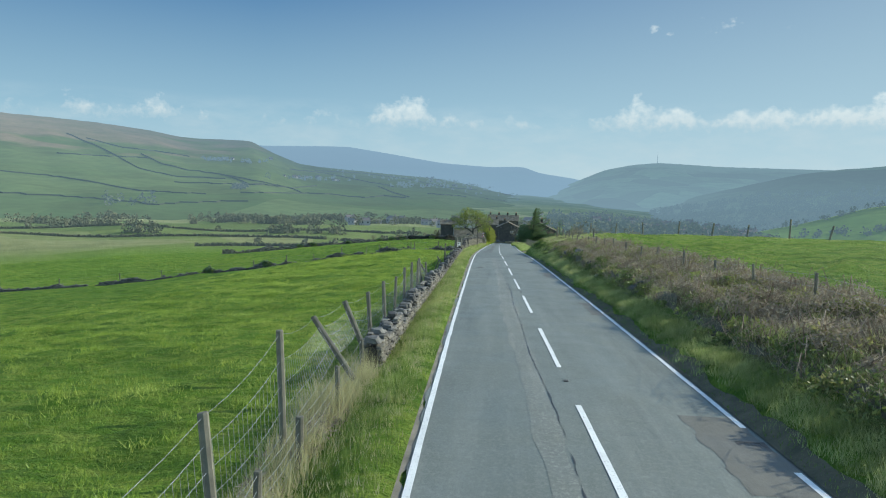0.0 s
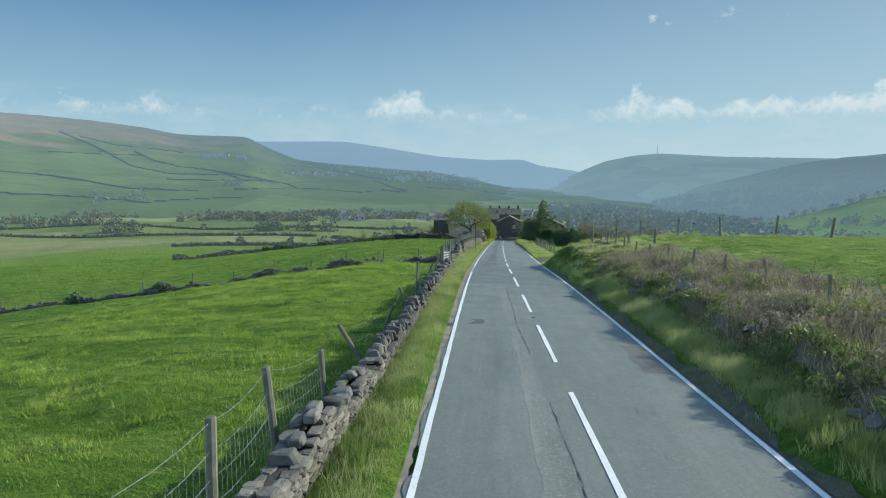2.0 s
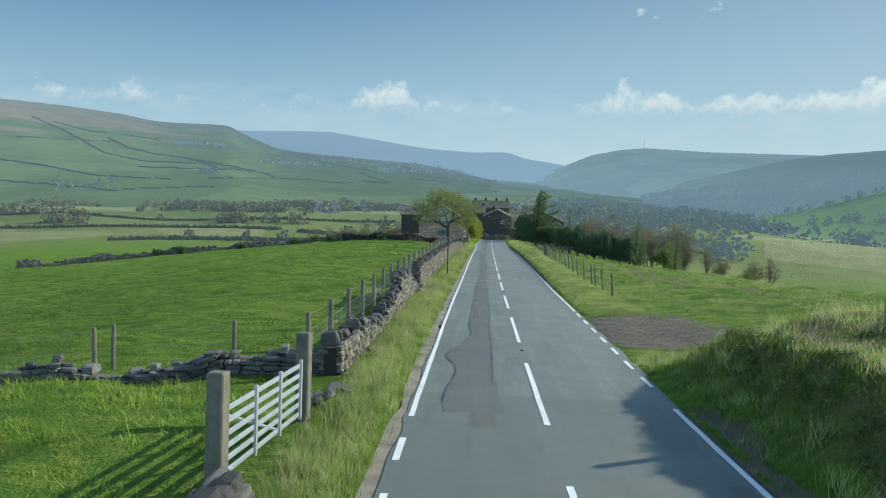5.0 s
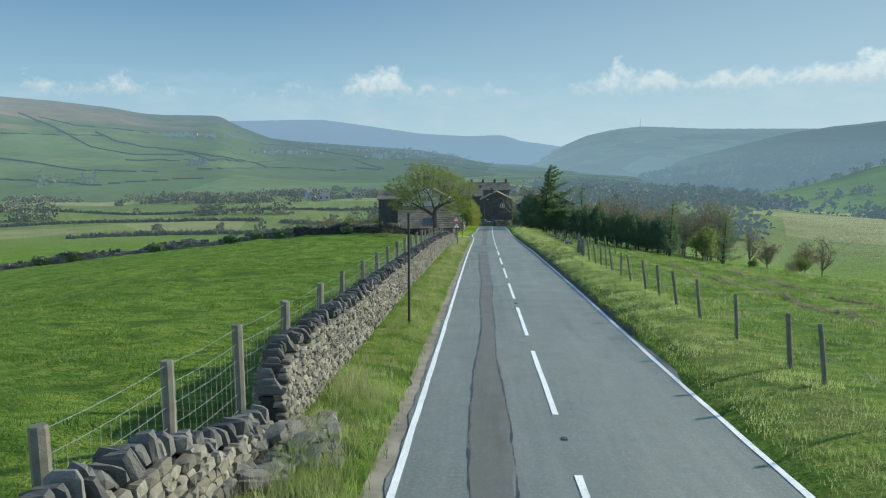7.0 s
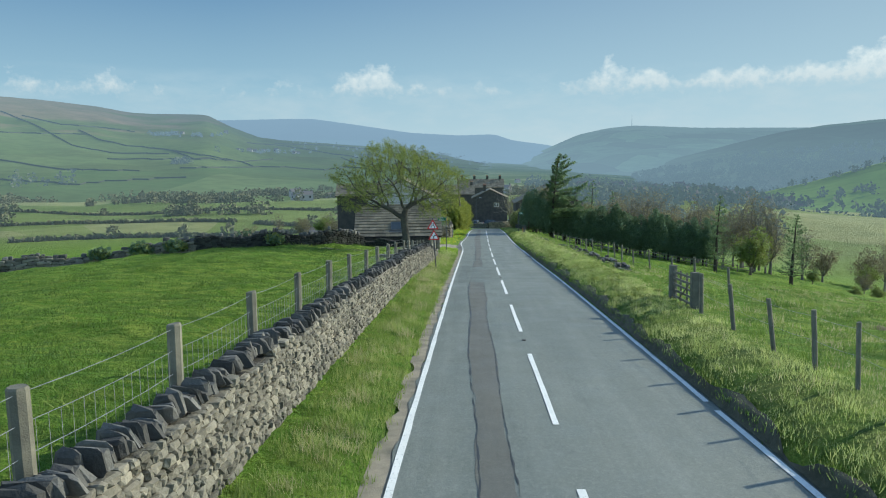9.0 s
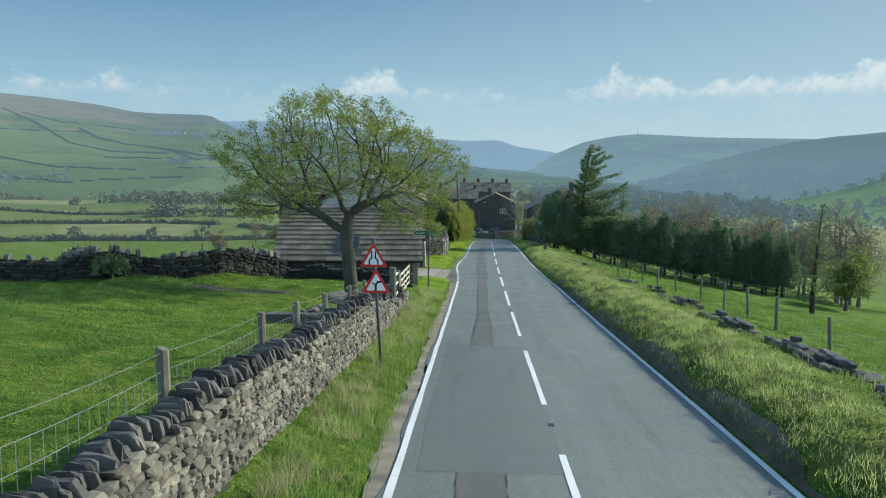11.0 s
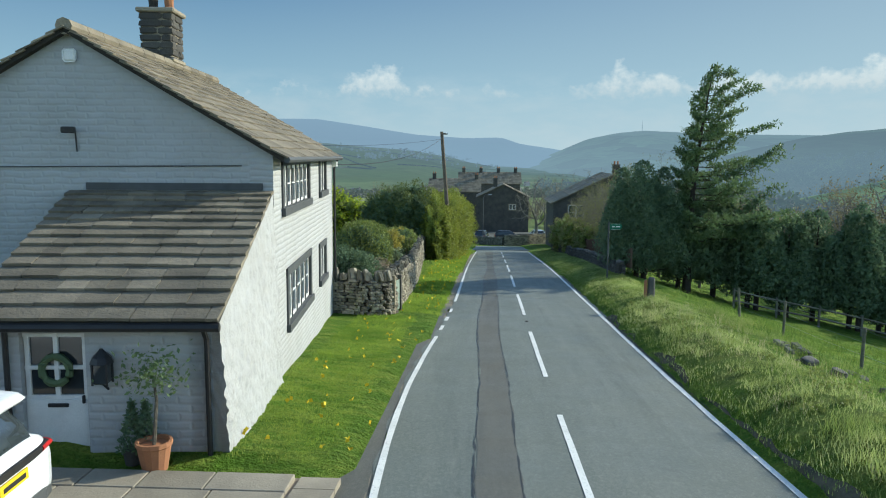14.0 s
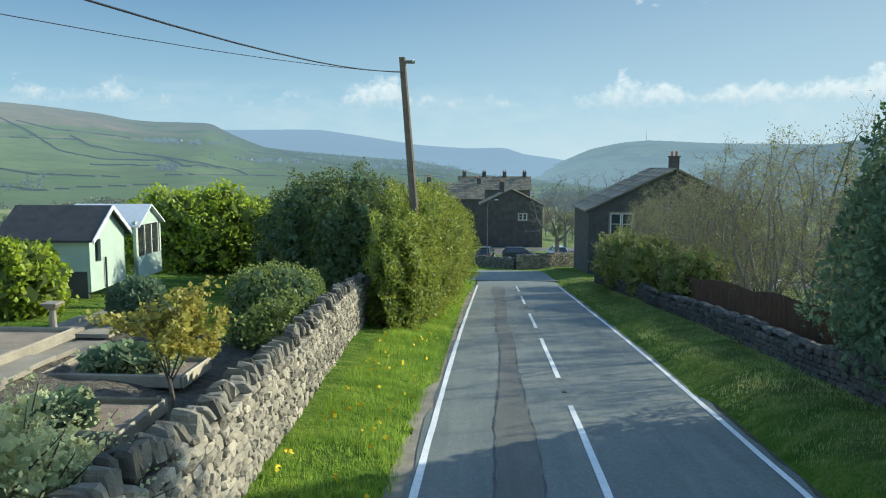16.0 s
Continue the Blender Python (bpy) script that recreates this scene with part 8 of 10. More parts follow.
def tall_conifer(name, x, y, z, high, rad, label, seed, tiers=24, leaf="leaf_conifer", wind=0.5, group="", sprays=26, low=0.16):
    """A tall open conifer: straight trunk, uneven tiers of boughs swept by the wind, upturned flat sprays with gaps of sky between."""
    r = np.random.RandomState(seed)
    t = thing(name, (x, y, z), 0, label, "tree", group)
    bend = lambda zz: np.array((wind * (max(zz, 0) / high) ** 2.5 * 0.9, 0, 0))
    zs = np.linspace(0, high, 12)
    wood = Soup().add(*tube([(*(bend(q)[:2] + r.normal(0, 0.02, 2)), q - (0.3 if i == 0 else 0)) for i, q in enumerate(zs)], np.linspace(0.24, 0.018, 12), 9))
    pts = []
    for i in range(tiers):
        u = i / (tiers - 1)
        zz = high * (low + (0.985 - low) * u) + r.uniform(-0.12, 0.12)
        L = rad * (1 - u) ** 0.62 * r.uniform(0.72, 1.12) + 0.22
        for k in range(5 if u < 0.85 else 4):
            a = 6.28 * k / 5 + r.uniform(-0.6, 0.6) + i * 1.9
            ln = L * r.uniform(0.35, 1.15) * (1 + 0.42 * math.cos(a) * min(1, wind))
            b = bend(zz) + np.array((0, 0, zz))
            d = np.array((math.cos(a) + wind * 0.22, math.sin(a), 0))
            rise = r.uniform(-0.05, 0.22) + 0.25 * u
            mid = b + d * ln * 0.55 + (0, 0, ln * rise * 0.25 - 0.04 * ln)
            tip = b + d * ln + (0, 0, ln * (rise + 0.10))
            wood.add(*tube([b, mid, tip], [0.036 * (1.1 - u), 0.022 * (1.1 - u), 0.006], 4, False))
            for s in range(max(4, int(sprays * ln / rad))):
                q = 0.22 + 0.78 * r.rand() ** 0.8
                c = b * (1 - q) ** 2 + 2 * mid * q * (1 - q) + tip * q * q
                w = 0.10 + 0.22 * ln * (1 - 0.5 * q)
                side = r.normal(0, 0.55) * w
                e = c + np.array((-d[1] * side, d[0] * side, 0)) + d * abs(side) * 0.5 + (0, 0, r.uniform(-0.02, 0.12))
                pts += [e + r.normal(0, 0.05, 3) * (1, 1, 0.7) for _ in range(4)]
    part("trunk", wood, M["bark_dark"], t)
    part("crown", Soup().add(*leaf_quads(np.array(pts), 0.20, r, -0.22, 0.30)), M[leaf], t, "open windswept needle sprays")
    return t


# evergreens along the paddock
tall_conifer("tree", 9.15, 229.3, H(9.15, 229.3), 12.0, 3.2, "tall windswept conifer above dark evergreens", 3, tiers=27, wind=1.0, sprays=120, low=0.25)
dense_conifer("tree", 6.5, 229.0, H(6.5, 229.0) - 0.1, 6.3, 2.6, 42000, "broad dark yew beside the road", 4, bare=0.10, size=0.15, tops=4, stems=3)
for i in range(13):
    x = 9.2 + 1.85 * i
    y = 230.3 + 0.5 * math.sin(i * 2.1)
    tp = np.interp(x, (7, 18, 31.5), (-10.3, -11.9, -13.7)) + 0.55 * math.sin(i * 1.7) + 0.3 * math.sin(i * 4.1)
    dense_conifer("tree", x, y, H(x, y), tp - H(x, y), 1.95 + 0.2 * math.sin(i * 3.3), 15000, "close-grown dark evergreen in a windbreak row", 60 + i, group="evergreen windbreak", bare=0.13, leaf="leaf_dark", size=0.22)
tall_conifer("tree", 27.6, 214, H(27.6, 214), 9.6, 2.1, "slender open conifer at a field edge", 8, 20, wind=0.3, sprays=20)
tall_conifer("tree", 33.0, 205, H(33, 205), 8.0, 2.2, "slender open conifer at a field edge", 9, 18, wind=0.3, sprays=20)
tall_conifer("tree", 20, 262, H(20, 262), 11.5, 2.4, "dark conifer behind the windbreak", 10, 20, wind=0.2, sprays=22)
tall_conifer("tree", 24.5, 266, H(24.5, 266), 10.5, 2.2, "dark conifer behind the windbreak", 14, 18, wind=0.2, sprays=22)
dense_conifer("tree", -16.9, 233.2, H(-16.9, 233.2), 5.6, 1.35, 9000, "dark columnar garden conifer", 11, bare=0.02, size=0.20, tops=2, stems=1)

# hedge, bushes and garden shrubs by the cottage
for i, (y, s, rx, rz) in enumerate(((240.2, -4.55, 0.95, 2.9), (242.6, -4.75, 1.25, 3.4), (245.4, -4.85, 1.55, 3.55), (248.8, -4.9, 1.9, 3.8), (252.8, -4.9, 1.9, 3.7), (257.0, -4.9, 1.9, 3.9), (261.0, -4.8, 2.0, 3.8))):
    x = XC(y) + s
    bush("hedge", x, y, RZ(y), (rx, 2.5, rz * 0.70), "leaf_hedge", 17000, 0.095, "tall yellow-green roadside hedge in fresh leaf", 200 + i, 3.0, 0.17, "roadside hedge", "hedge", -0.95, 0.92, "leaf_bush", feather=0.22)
# added dark shrubs stand in for the shaded front of the hedge
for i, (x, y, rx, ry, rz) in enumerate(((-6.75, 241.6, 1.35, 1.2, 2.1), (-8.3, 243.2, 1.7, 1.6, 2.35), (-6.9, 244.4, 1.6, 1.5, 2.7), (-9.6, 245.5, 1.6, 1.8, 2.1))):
    bush("bush", x, y, H(x, y), (rx, ry, rz), "leaf_shade", 9000, 0.095, "dark shrub drawn as the hedge's shaded front", 240 + i, 2.5, 0.16, lo=-0.9, lift=0.85, feather=0.16)
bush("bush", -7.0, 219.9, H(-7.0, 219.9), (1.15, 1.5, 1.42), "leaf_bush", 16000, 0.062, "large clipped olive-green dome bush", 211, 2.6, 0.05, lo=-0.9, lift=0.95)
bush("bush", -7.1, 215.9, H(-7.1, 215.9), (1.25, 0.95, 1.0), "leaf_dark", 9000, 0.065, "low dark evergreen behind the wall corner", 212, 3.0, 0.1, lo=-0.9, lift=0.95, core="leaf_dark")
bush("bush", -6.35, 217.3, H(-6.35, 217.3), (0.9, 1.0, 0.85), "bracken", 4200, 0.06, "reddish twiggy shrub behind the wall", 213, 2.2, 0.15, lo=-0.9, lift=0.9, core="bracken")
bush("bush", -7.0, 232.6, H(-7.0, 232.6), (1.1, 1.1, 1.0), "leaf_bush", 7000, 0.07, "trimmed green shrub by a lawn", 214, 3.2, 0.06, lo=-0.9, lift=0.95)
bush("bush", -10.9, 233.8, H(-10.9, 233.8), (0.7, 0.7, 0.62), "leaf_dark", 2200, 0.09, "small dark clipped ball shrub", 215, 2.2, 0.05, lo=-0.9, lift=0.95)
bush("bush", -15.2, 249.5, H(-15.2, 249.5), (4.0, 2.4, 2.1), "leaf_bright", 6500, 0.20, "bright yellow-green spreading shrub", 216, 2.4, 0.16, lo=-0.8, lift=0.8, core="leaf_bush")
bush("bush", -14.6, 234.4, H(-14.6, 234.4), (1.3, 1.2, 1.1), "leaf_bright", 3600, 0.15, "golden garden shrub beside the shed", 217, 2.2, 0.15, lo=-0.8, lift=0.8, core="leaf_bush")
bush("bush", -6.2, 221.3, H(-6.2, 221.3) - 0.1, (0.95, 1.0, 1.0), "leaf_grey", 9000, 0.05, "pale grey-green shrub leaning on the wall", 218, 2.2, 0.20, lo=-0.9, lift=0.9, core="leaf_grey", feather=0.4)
bush("bush", -8.4, 225.9, H(-8.4, 225.9) + 0.15, (0.5, 0.6, 0.25), "leaf_grey", 900, 0.10, "low herb planting in a raised bed", 219, 2.2, 0.16, lo=-0.5, lift=0.5)
bush("bush", -9.0, 229.4, H(-9.0, 229.4) + 0.15, (0.9, 0.5, 0.25), "leaf_grey", 1100, 0.10, "low herb planting in a raised bed", 220, 2.2, 0.16, lo=-0.5, lift=0.5)
broad_tree("tree", (-6.7, 226.0, H(-6.7, 226.0)), 0.035, 0.9, (0.1, 0.1, 1.65), (0.95, 0.9, 0.85), "leaf_gold", 3000, 0.09, "young garden tree with bronze spring leaves", 221, limbs=6, subs=4, twigs=3, clump=0.08, wind=(0, 0, 0))
broad_tree("tree", (-6.1, 229.0, H(-6.1, 229.0)), 0.03, 0.7, (0.1, 0.1, 1.4), (0.7, 0.7, 0.7), "leaf_bush", 1300, 0.09, "young garden tree in a border", 222, limbs=5, subs=4, twigs=3, clump=0.08, wind=(0, 0, 0))

# budding trees above the right verge
bare = []
for i, (h, n, tuft, leaf) in enumerate(((7.6, 320, 0.25, "leaf_olive"), (6.8, 340, 0.60, "leaf_olive"), (7.2, 300, 0.55, "leaf_twig"))):
    _r = np.random.RandomState(300 + i)
    mk = np.concatenate([crown_marks(n, (0, 0, h * 0.52), (h * 0.30, h * 0.30, h * 0.46), _r, 0.25, -0.8, 0.16, i), crown_marks(60, (0.3, 0.2, h * 0.85), (h * 0.16, h * 0.16, h * 0.18), _r, 0.2, -0.9, 0.2, i)])
    at = ((8.6, 236.5), (7.8, 242.0), (8.6, 248.0))[i]
    bare.append(grown_tree("tree", (*at, H(*at)), [(0, 0, 0.25), (0.03, 0, h * 0.10), (0.0, 0.03, h * 0.16)], 0.12, mk, leaf, 4, 0.072, ("slender grey tree with bare twigs", "thin tree in sparse olive spring bud", "thin tree in first green leaf")[i], 310 + i, step=0.26, reach=2.2, kill=0.50, tip_r=0.006, twigs=5, twig=0.48, bark="bark_grey", group="verge trees", tufted=tuft * 1.6, stems=((0, 0), (0.16, 0.05), (-0.14, 0.10)), lift=0.10, spread=0.09))
rv = np.random.RandomState(44)
for k, x, y, sc in ((2, 7.6, 253, 0.85), (0, 9.6, 258.5, 0.95), (1, 8.4, 264, 0.8), (0, 11.8, 243, 0.95), (1, 14, 252, 0.95), (2, 12, 236.5, 0.85), (0, 7.3, 245.6, 0.85), (1, 10.2, 239.6, 0.95), (0, 10.4, 253.5, 1.0), (1, 6.9, 239.2, 0.62), (2, 7.0, 249.6, 0.62), (0, 14.5, 262, 1.1), (1, 11.5, 267, 1.0), (1, 7.4, 234.2, 0.75), (1, 8.2, 238.4, 0.95), (2, 8.8, 243.6, 1.0), (1, 9.0, 255.5, 1.0), (2, 8.6, 262, 0.9), (1, 7.6, 247.4, 0.85), (2, 8.9, 251, 0.9), (1, 7.1, 256.5, 0.8), (1, 9.6, 246, 0.95), (2, 10.4, 249, 1.0), (1, 8.0, 260.5, 0.85), (0, 9.9, 233.6, 1.0)):
    copy_thing(bare[k], Matrix.Translation((x, y, H(x, y) - 0.05)) @ Matrix.Rotation(rv.uniform(0, 6.28), 4, "Z") @ Matrix.Scale(sc, 4))
for i, (x, y, s) in enumerate(((6.2, 250.5, 1.5), (6.0, 256, 1.6), (6.8, 262, 1.7), (6.4, 245, 1.3))):
    bush("bush", x, y, H(x, y), (s, s * 1.5, s * 1.1), "leaf_olive", 2600, 0.13, "tangled shaded hedge shrubs above a low wall", 330 + i, 2.4, 0.15, "verge shrubs", lo=-0.9, lift=0.8, core="leaf_bush")
_r = np.random.RandomState(340)
_big = grown_tree("tree", (6.5, 300, RZ(300) - 0.2), [(0, 0, 1.0), (0.05, 0, 2.0), (0.1, 0, 2.9)], 0.26, crown_marks(520, (0.2, 0, 6.0), (4.2, 4.0, 4.3), _r, 0.3, -0.6, 0.12, 2), "leaf_olive", 2, 0.10, "bare branching tree beside the junction", 340, step=0.36, reach=3.0, kill=0.62, tip_r=0.010, twigs=3, twig=0.6, bark="bark_grey", group="junction trees", tufted=0.12)
for x, y, sc, a in ((12.5, 306, 1.05, 2.0), (-11, 272, 0.72, 4.0), (17.5, 312, 1.1, 1.0), (9.5, 318, 1.0, 5.0)):
    copy_thing(_big, Matrix.Translation((x, y, RZ(min(y, 300)) - 0.3)) @ Matrix.Rotation(a, 4, "Z") @ Matrix.Scale(sc, 4))

# trees across the paddock and round the village, copied from three forms
forms = [broad_tree("tree", (30.0, 236, H(30, 236)), 0.2, 1.4, (0, 0, 4.3), (3.3, 3.3, 4.0), "leaf_bud", 6000, 0.16, "rounded tree in brown-green spring bud", 400, "bark_grey", 8, 6, 4, "valley trees", clump=0.3),
         broad_tree("tree", (36.0, 225, H(36, 225)), 0.2, 1.2, (0, 0, 3.6), (3.4, 3.4, 3.4), "leaf_bush", 7000, 0.22, "rounded tree in fresh green leaf", 401, "bark", 8, 6, 4, "valley trees", clump=0.3),
         broad_tree("tree", (24.0, 244, H(24, 244)), 0.2, 1.8, (0, 0, 5.4), (3.0, 3.0, 4.6), "leaf_bud", 2600, 0.14, "tall grey tree still nearly bare", 402, "bark_grey", 9, 7, 5, "valley trees", clump=0.3)]
rt = np.random.RandomState(12)


def tree_copy(k, x, y, s, z=None):
    m = Matrix.Translation((x, y, (H(x, y) if z is None else z) - 0.1)) @ Matrix.Rotation(rt.uniform(0, 6.28), 4, "Z") @ Matrix.Scale(s, 4)
    return copy_thing(forms[k], m)


for i in range(26):
    x, y = rt.uniform(13, 46), rt.uniform(236, 300)
    tree_copy((0, 2, 2)[rt.randint(3)], x, y, rt.uniform(0.72, 0.98) + 0.36 * (x > 24))
for x, y, k, s in ((44, 240, 0, 0.9), (48, 236, 2, 0.9), (52, 238, 0, 0.8), (56, 233, 1, 0.6), (41, 246, 2, 1.0), (60, 240, 0, 0.9), (36, 236, 2, 0.85), (39, 232, 1, 0.6), (45, 226, 1, 0.35), (50, 222, 0, 0.4), (66, 246, 2, 0.9), (42, 204, 1, 0.30), (37, 199, 1, 0.22)):
    tree_copy(k, x, y, s)
for i in range(26):
    x, y = rt.uniform(-60, -14), rt.uniform(285, 420)
    tree_copy(rt.randint(3), x, y, rt.uniform(0.5, 0.9))
for i in range(34):
    x, y = rt.uniform(-8, 60), rt.uniform(390, 520)
    tree_copy(rt.randint(3), x, y, rt.uniform(0.8, 1.3))


def far_trees(spots, mat, label, seed, per=26, high=9.0, quad=2.6):
    """Woods too far off to count: each tree a loose stack of leaf clumps over a stem."""
    r = np.random.RandomState(seed)
    P, st = [], Soup()
    for x, y, z, s in spots:
        hh = high * s
        u = r.rand(per)
        a = r.uniform(0, 6.28, per)
        w = 0.60 * hh * np.sin(np.pi * np.clip(u * 0.8 + 0.2, 0, 1)) ** 0.5 * r.uniform(0.3, 1, per)
        P.append(np.stack([x + np.cos(a) * w, y + np.sin(a) * w, z + hh * (-0.02 + 0.95 * u)], 1))
        st.add(*tube([(x, y, z - 1), (x, y, z + hh * 0.6)], [0.16 * s, 0.06 * s], 4, False))
    s = Soup().add(*leaf_quads(np.concatenate(P), quad, r, 0.0, 0.9))
    s.add(np.concatenate(st.v), st.f)
    return solo("wood", s, mat, label, "trees", kind="stuff")


def el_on(on, az, el):
    """The place on a hillside that shows at that height above the level, in degrees, from the middle of the road."""
    best = None
    for fr in np.linspace(0, 1, 161):
        p = on(az, fr)
        e = math.degrees(math.atan2(p[2] + 1.6, math.hypot(p[0] + 2, p[1] - 97)))
        if best is None or abs(e - el) < best[0]:
            best = (abs(e - el), p)
    return best[1]


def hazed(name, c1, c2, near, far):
    """A far thing's own colours with haze painted in as glow, like the hill that it stands on."""
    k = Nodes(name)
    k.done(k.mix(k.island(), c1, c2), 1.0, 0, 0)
    return haze_mix(k, AIR, near, far, 400, 3500)


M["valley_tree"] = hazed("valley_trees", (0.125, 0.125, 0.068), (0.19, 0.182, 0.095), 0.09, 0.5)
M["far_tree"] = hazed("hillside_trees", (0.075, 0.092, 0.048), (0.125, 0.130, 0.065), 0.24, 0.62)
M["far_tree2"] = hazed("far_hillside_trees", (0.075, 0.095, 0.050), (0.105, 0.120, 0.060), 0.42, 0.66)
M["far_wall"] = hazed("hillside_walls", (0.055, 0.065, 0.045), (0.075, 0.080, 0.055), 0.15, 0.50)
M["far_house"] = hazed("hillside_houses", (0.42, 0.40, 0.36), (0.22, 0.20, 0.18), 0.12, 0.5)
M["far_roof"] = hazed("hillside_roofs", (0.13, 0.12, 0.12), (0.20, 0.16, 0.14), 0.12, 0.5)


def hill_wall(on, line, label="dark field wall across hillside pasture"):
    """A field wall over a far hillside, through bearings and heights in degrees."""
    P = []
    for (a0, e0), (a1, e1) in zip(line[:-1], line[1:]):
        n = max(2, int(abs(a1 - a0) / 0.35))
        P += [el_on(on, a0 + (a1 - a0) * i / n, e0 + (e1 - e0) * i / n) for i in range(n)]
    P.append(el_on(on, *line[-1]))
    s = Soup()
    for p, q in zip(P[:-1], P[1:]):
        if np.linalg.norm(p - q) > 260:
            continue
        w = np.array((0, 0.8, 0))
        hgt = 1.0 + 0.0007 * np.linalg.norm(p)
        s.add(*quadbox(p - w + (0, 0, hgt), q - w + (0, 0, hgt), q + w + (0, 0, hgt), p + w + (0, 0, hgt), hgt + 1.5))
    if s.v:
        solo("field_wall", s, M["far_wall"], label, "wall", "hillside walls")


hill_wall(on_left, [(-33.7, 1.49), (-30.6, 1.41), (-27.6, 1.38)])
hill_wall(on_left, [(-32.6, 2.87), (-30.5, 1.91), (-28.4, 0.60), (-26.0, 0.07), (-22.2, -0.03)])
hill_wall(on_left, [(-39, 0.3), (-33.7, -0.17), (-31.3, -0.60), (-29.1, -1.04), (-24.1, -1.23)])
hill_wall(on_left, [(-40, -1.2), (-33.9, -1.54), (-29.7, -1.89), (-28.6, -2.12), (-26.3, -1.93), (-21.0, -1.72)])
hill_wall(on_left, [(-28.0, 1.62), (-26.5, 0.90), (-25.0, 0.59), (-22.2, 0.25), (-20.5, -0.41), (-19.3, -0.36)])
hill_wall(on_left, [(-31.4, 2.60), (-29.1, 2.03), (-26.5, 1.84), (-24.5, 1.53)])
hill_wall(on_left, [(-26.2, -0.39), (-19.3, -0.43), (-17.2, -0.67), (-15.0, -0.47)])
hill_wall(on_left, [(-21.4, -1.06), (-14.1, -1.09), (-11.2, -1.35), (-9.6, -1.14), (-7.8, -1.29)])
hill_wall(on_left, [(-16.9, 0.76), (-14.0, 0.48), (-11.4, 0.01), (-8.7, -0.42)])
hill_wall(on_left, [(-14.9, 0.69), (-11.1, 0.55), (-7.3, 0.14)])
hill_wall(on_left, [(-22.2, 0.25), (-20.1, -0.13), (-17.2, -0.67), (-16.3, -1.06)])
hill_wall(on_left, [(-10.0, -0.40), (-8.9, -0.87), (-7.5, -1.22)])
hill_wall(on_left, [(-7.3, 0.14), (-4.5, -0.4), (-1.5, -0.6), (2.0, -1.1)])
hill_wall(on_left, [(-6.0, -0.9), (-2.5, -1.1), (1.5, -1.5)])
rw = np.random.RandomState(77)
spots, spots2 = [], []
for az, el, n, da, de in ((-22.4, 1.35, 26, 1.6, 0.10), (-20.0, 1.25, 16, 1.4, 0.08), (-15.5, 0.05, 22, 2.2, 0.10), (-21.4, -0.75, 14, 0.9, 0.06), (-8.0, 0.25, 16, 4.0, 0.12), (-7.0, -0.25, 40, 2.5, 0.3), (-3.0, -0.1, 50, 3.5, 0.35), (2.0, -0.8, 60, 3.0, 0.4), (-13, 0.7, 6, 2.5, 0.05), (-30, -1.9, 10, 4.0, 0.4)):
    for _ in range(n):
        p = el_on(on_left, az + rw.normal(0, da * 0.5), el + rw.normal(0, de * 0.6))
        (spots if np.linalg.norm(p) < 1900 else spots2).append((*p, rw.uniform(0.7, 1.3)))
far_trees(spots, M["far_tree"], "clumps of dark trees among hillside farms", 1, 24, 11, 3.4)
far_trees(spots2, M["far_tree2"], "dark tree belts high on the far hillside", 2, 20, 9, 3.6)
vs = []
for _ in range(58):
    a, d = radians(rw.uniform(-42, 14)), rw.uniform(560, 940)
    ca, n = rw.uniform(-0.25, 0.25), rw.randint(5, 22)
    for _ in range(n):
        u, w = rw.normal(0, 2.2 * n ** 0.75), rw.normal(0, 6)
        x, y = d * math.sin(a) + u * math.cos(ca), 97 + d * math.cos(a) + u * math.sin(ca) + w
        vs.append((x, y, H(x, y), rw.uniform(0.45, 1.1)))
for xa, ya, xb, yb in ((-330, 420, -130, 452), (-130, 452, -45, 410), (-360, 500, -60, 545), (-150, 352, -60, 380)):
    L = math.hypot(xb - xa, yb - ya)
    for u in np.arange(0, 1, 1.1 / L):
        x, y = xa + (xb - xa) * u + rw.normal(0, 0.4), ya + (yb - ya) * u + rw.normal(0, 0.4) + 6 * math.sin(u * 7)
        if wave(x, y, 60, 6) > -0.7:
            vs.append((x, y, H(x, y) - 0.4, rw.uniform(0.07, 0.16) + 0.5 * (rw.rand() < 0.012)))
for x0, y0, n, sp in ((-154, 498, 12, 7), (-120, 505, 6, 6), (-235, 470, 9, 8), (-60, 470, 5, 6)):
    for _ in range(n):
        x, y = x0 + rw.normal(0, sp), y0 + rw.normal(0, sp * 0.6)
        vs.append((x, y, H(x, y) - 0.4, rw.uniform(0.6, 1.15)))
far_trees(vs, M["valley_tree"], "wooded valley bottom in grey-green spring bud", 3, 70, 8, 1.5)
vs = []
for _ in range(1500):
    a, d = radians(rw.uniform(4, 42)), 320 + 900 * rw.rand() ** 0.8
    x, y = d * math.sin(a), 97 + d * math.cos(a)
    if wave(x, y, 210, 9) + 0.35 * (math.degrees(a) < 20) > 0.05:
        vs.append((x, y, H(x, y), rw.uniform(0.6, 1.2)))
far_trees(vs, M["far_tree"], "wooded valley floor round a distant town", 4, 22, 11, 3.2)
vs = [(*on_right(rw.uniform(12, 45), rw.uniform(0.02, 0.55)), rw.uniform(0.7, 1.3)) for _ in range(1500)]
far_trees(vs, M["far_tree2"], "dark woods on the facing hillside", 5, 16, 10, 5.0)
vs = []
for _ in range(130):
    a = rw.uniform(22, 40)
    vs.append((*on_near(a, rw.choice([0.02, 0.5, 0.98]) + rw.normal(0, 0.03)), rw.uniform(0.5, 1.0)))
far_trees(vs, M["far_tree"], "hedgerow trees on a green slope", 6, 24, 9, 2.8)


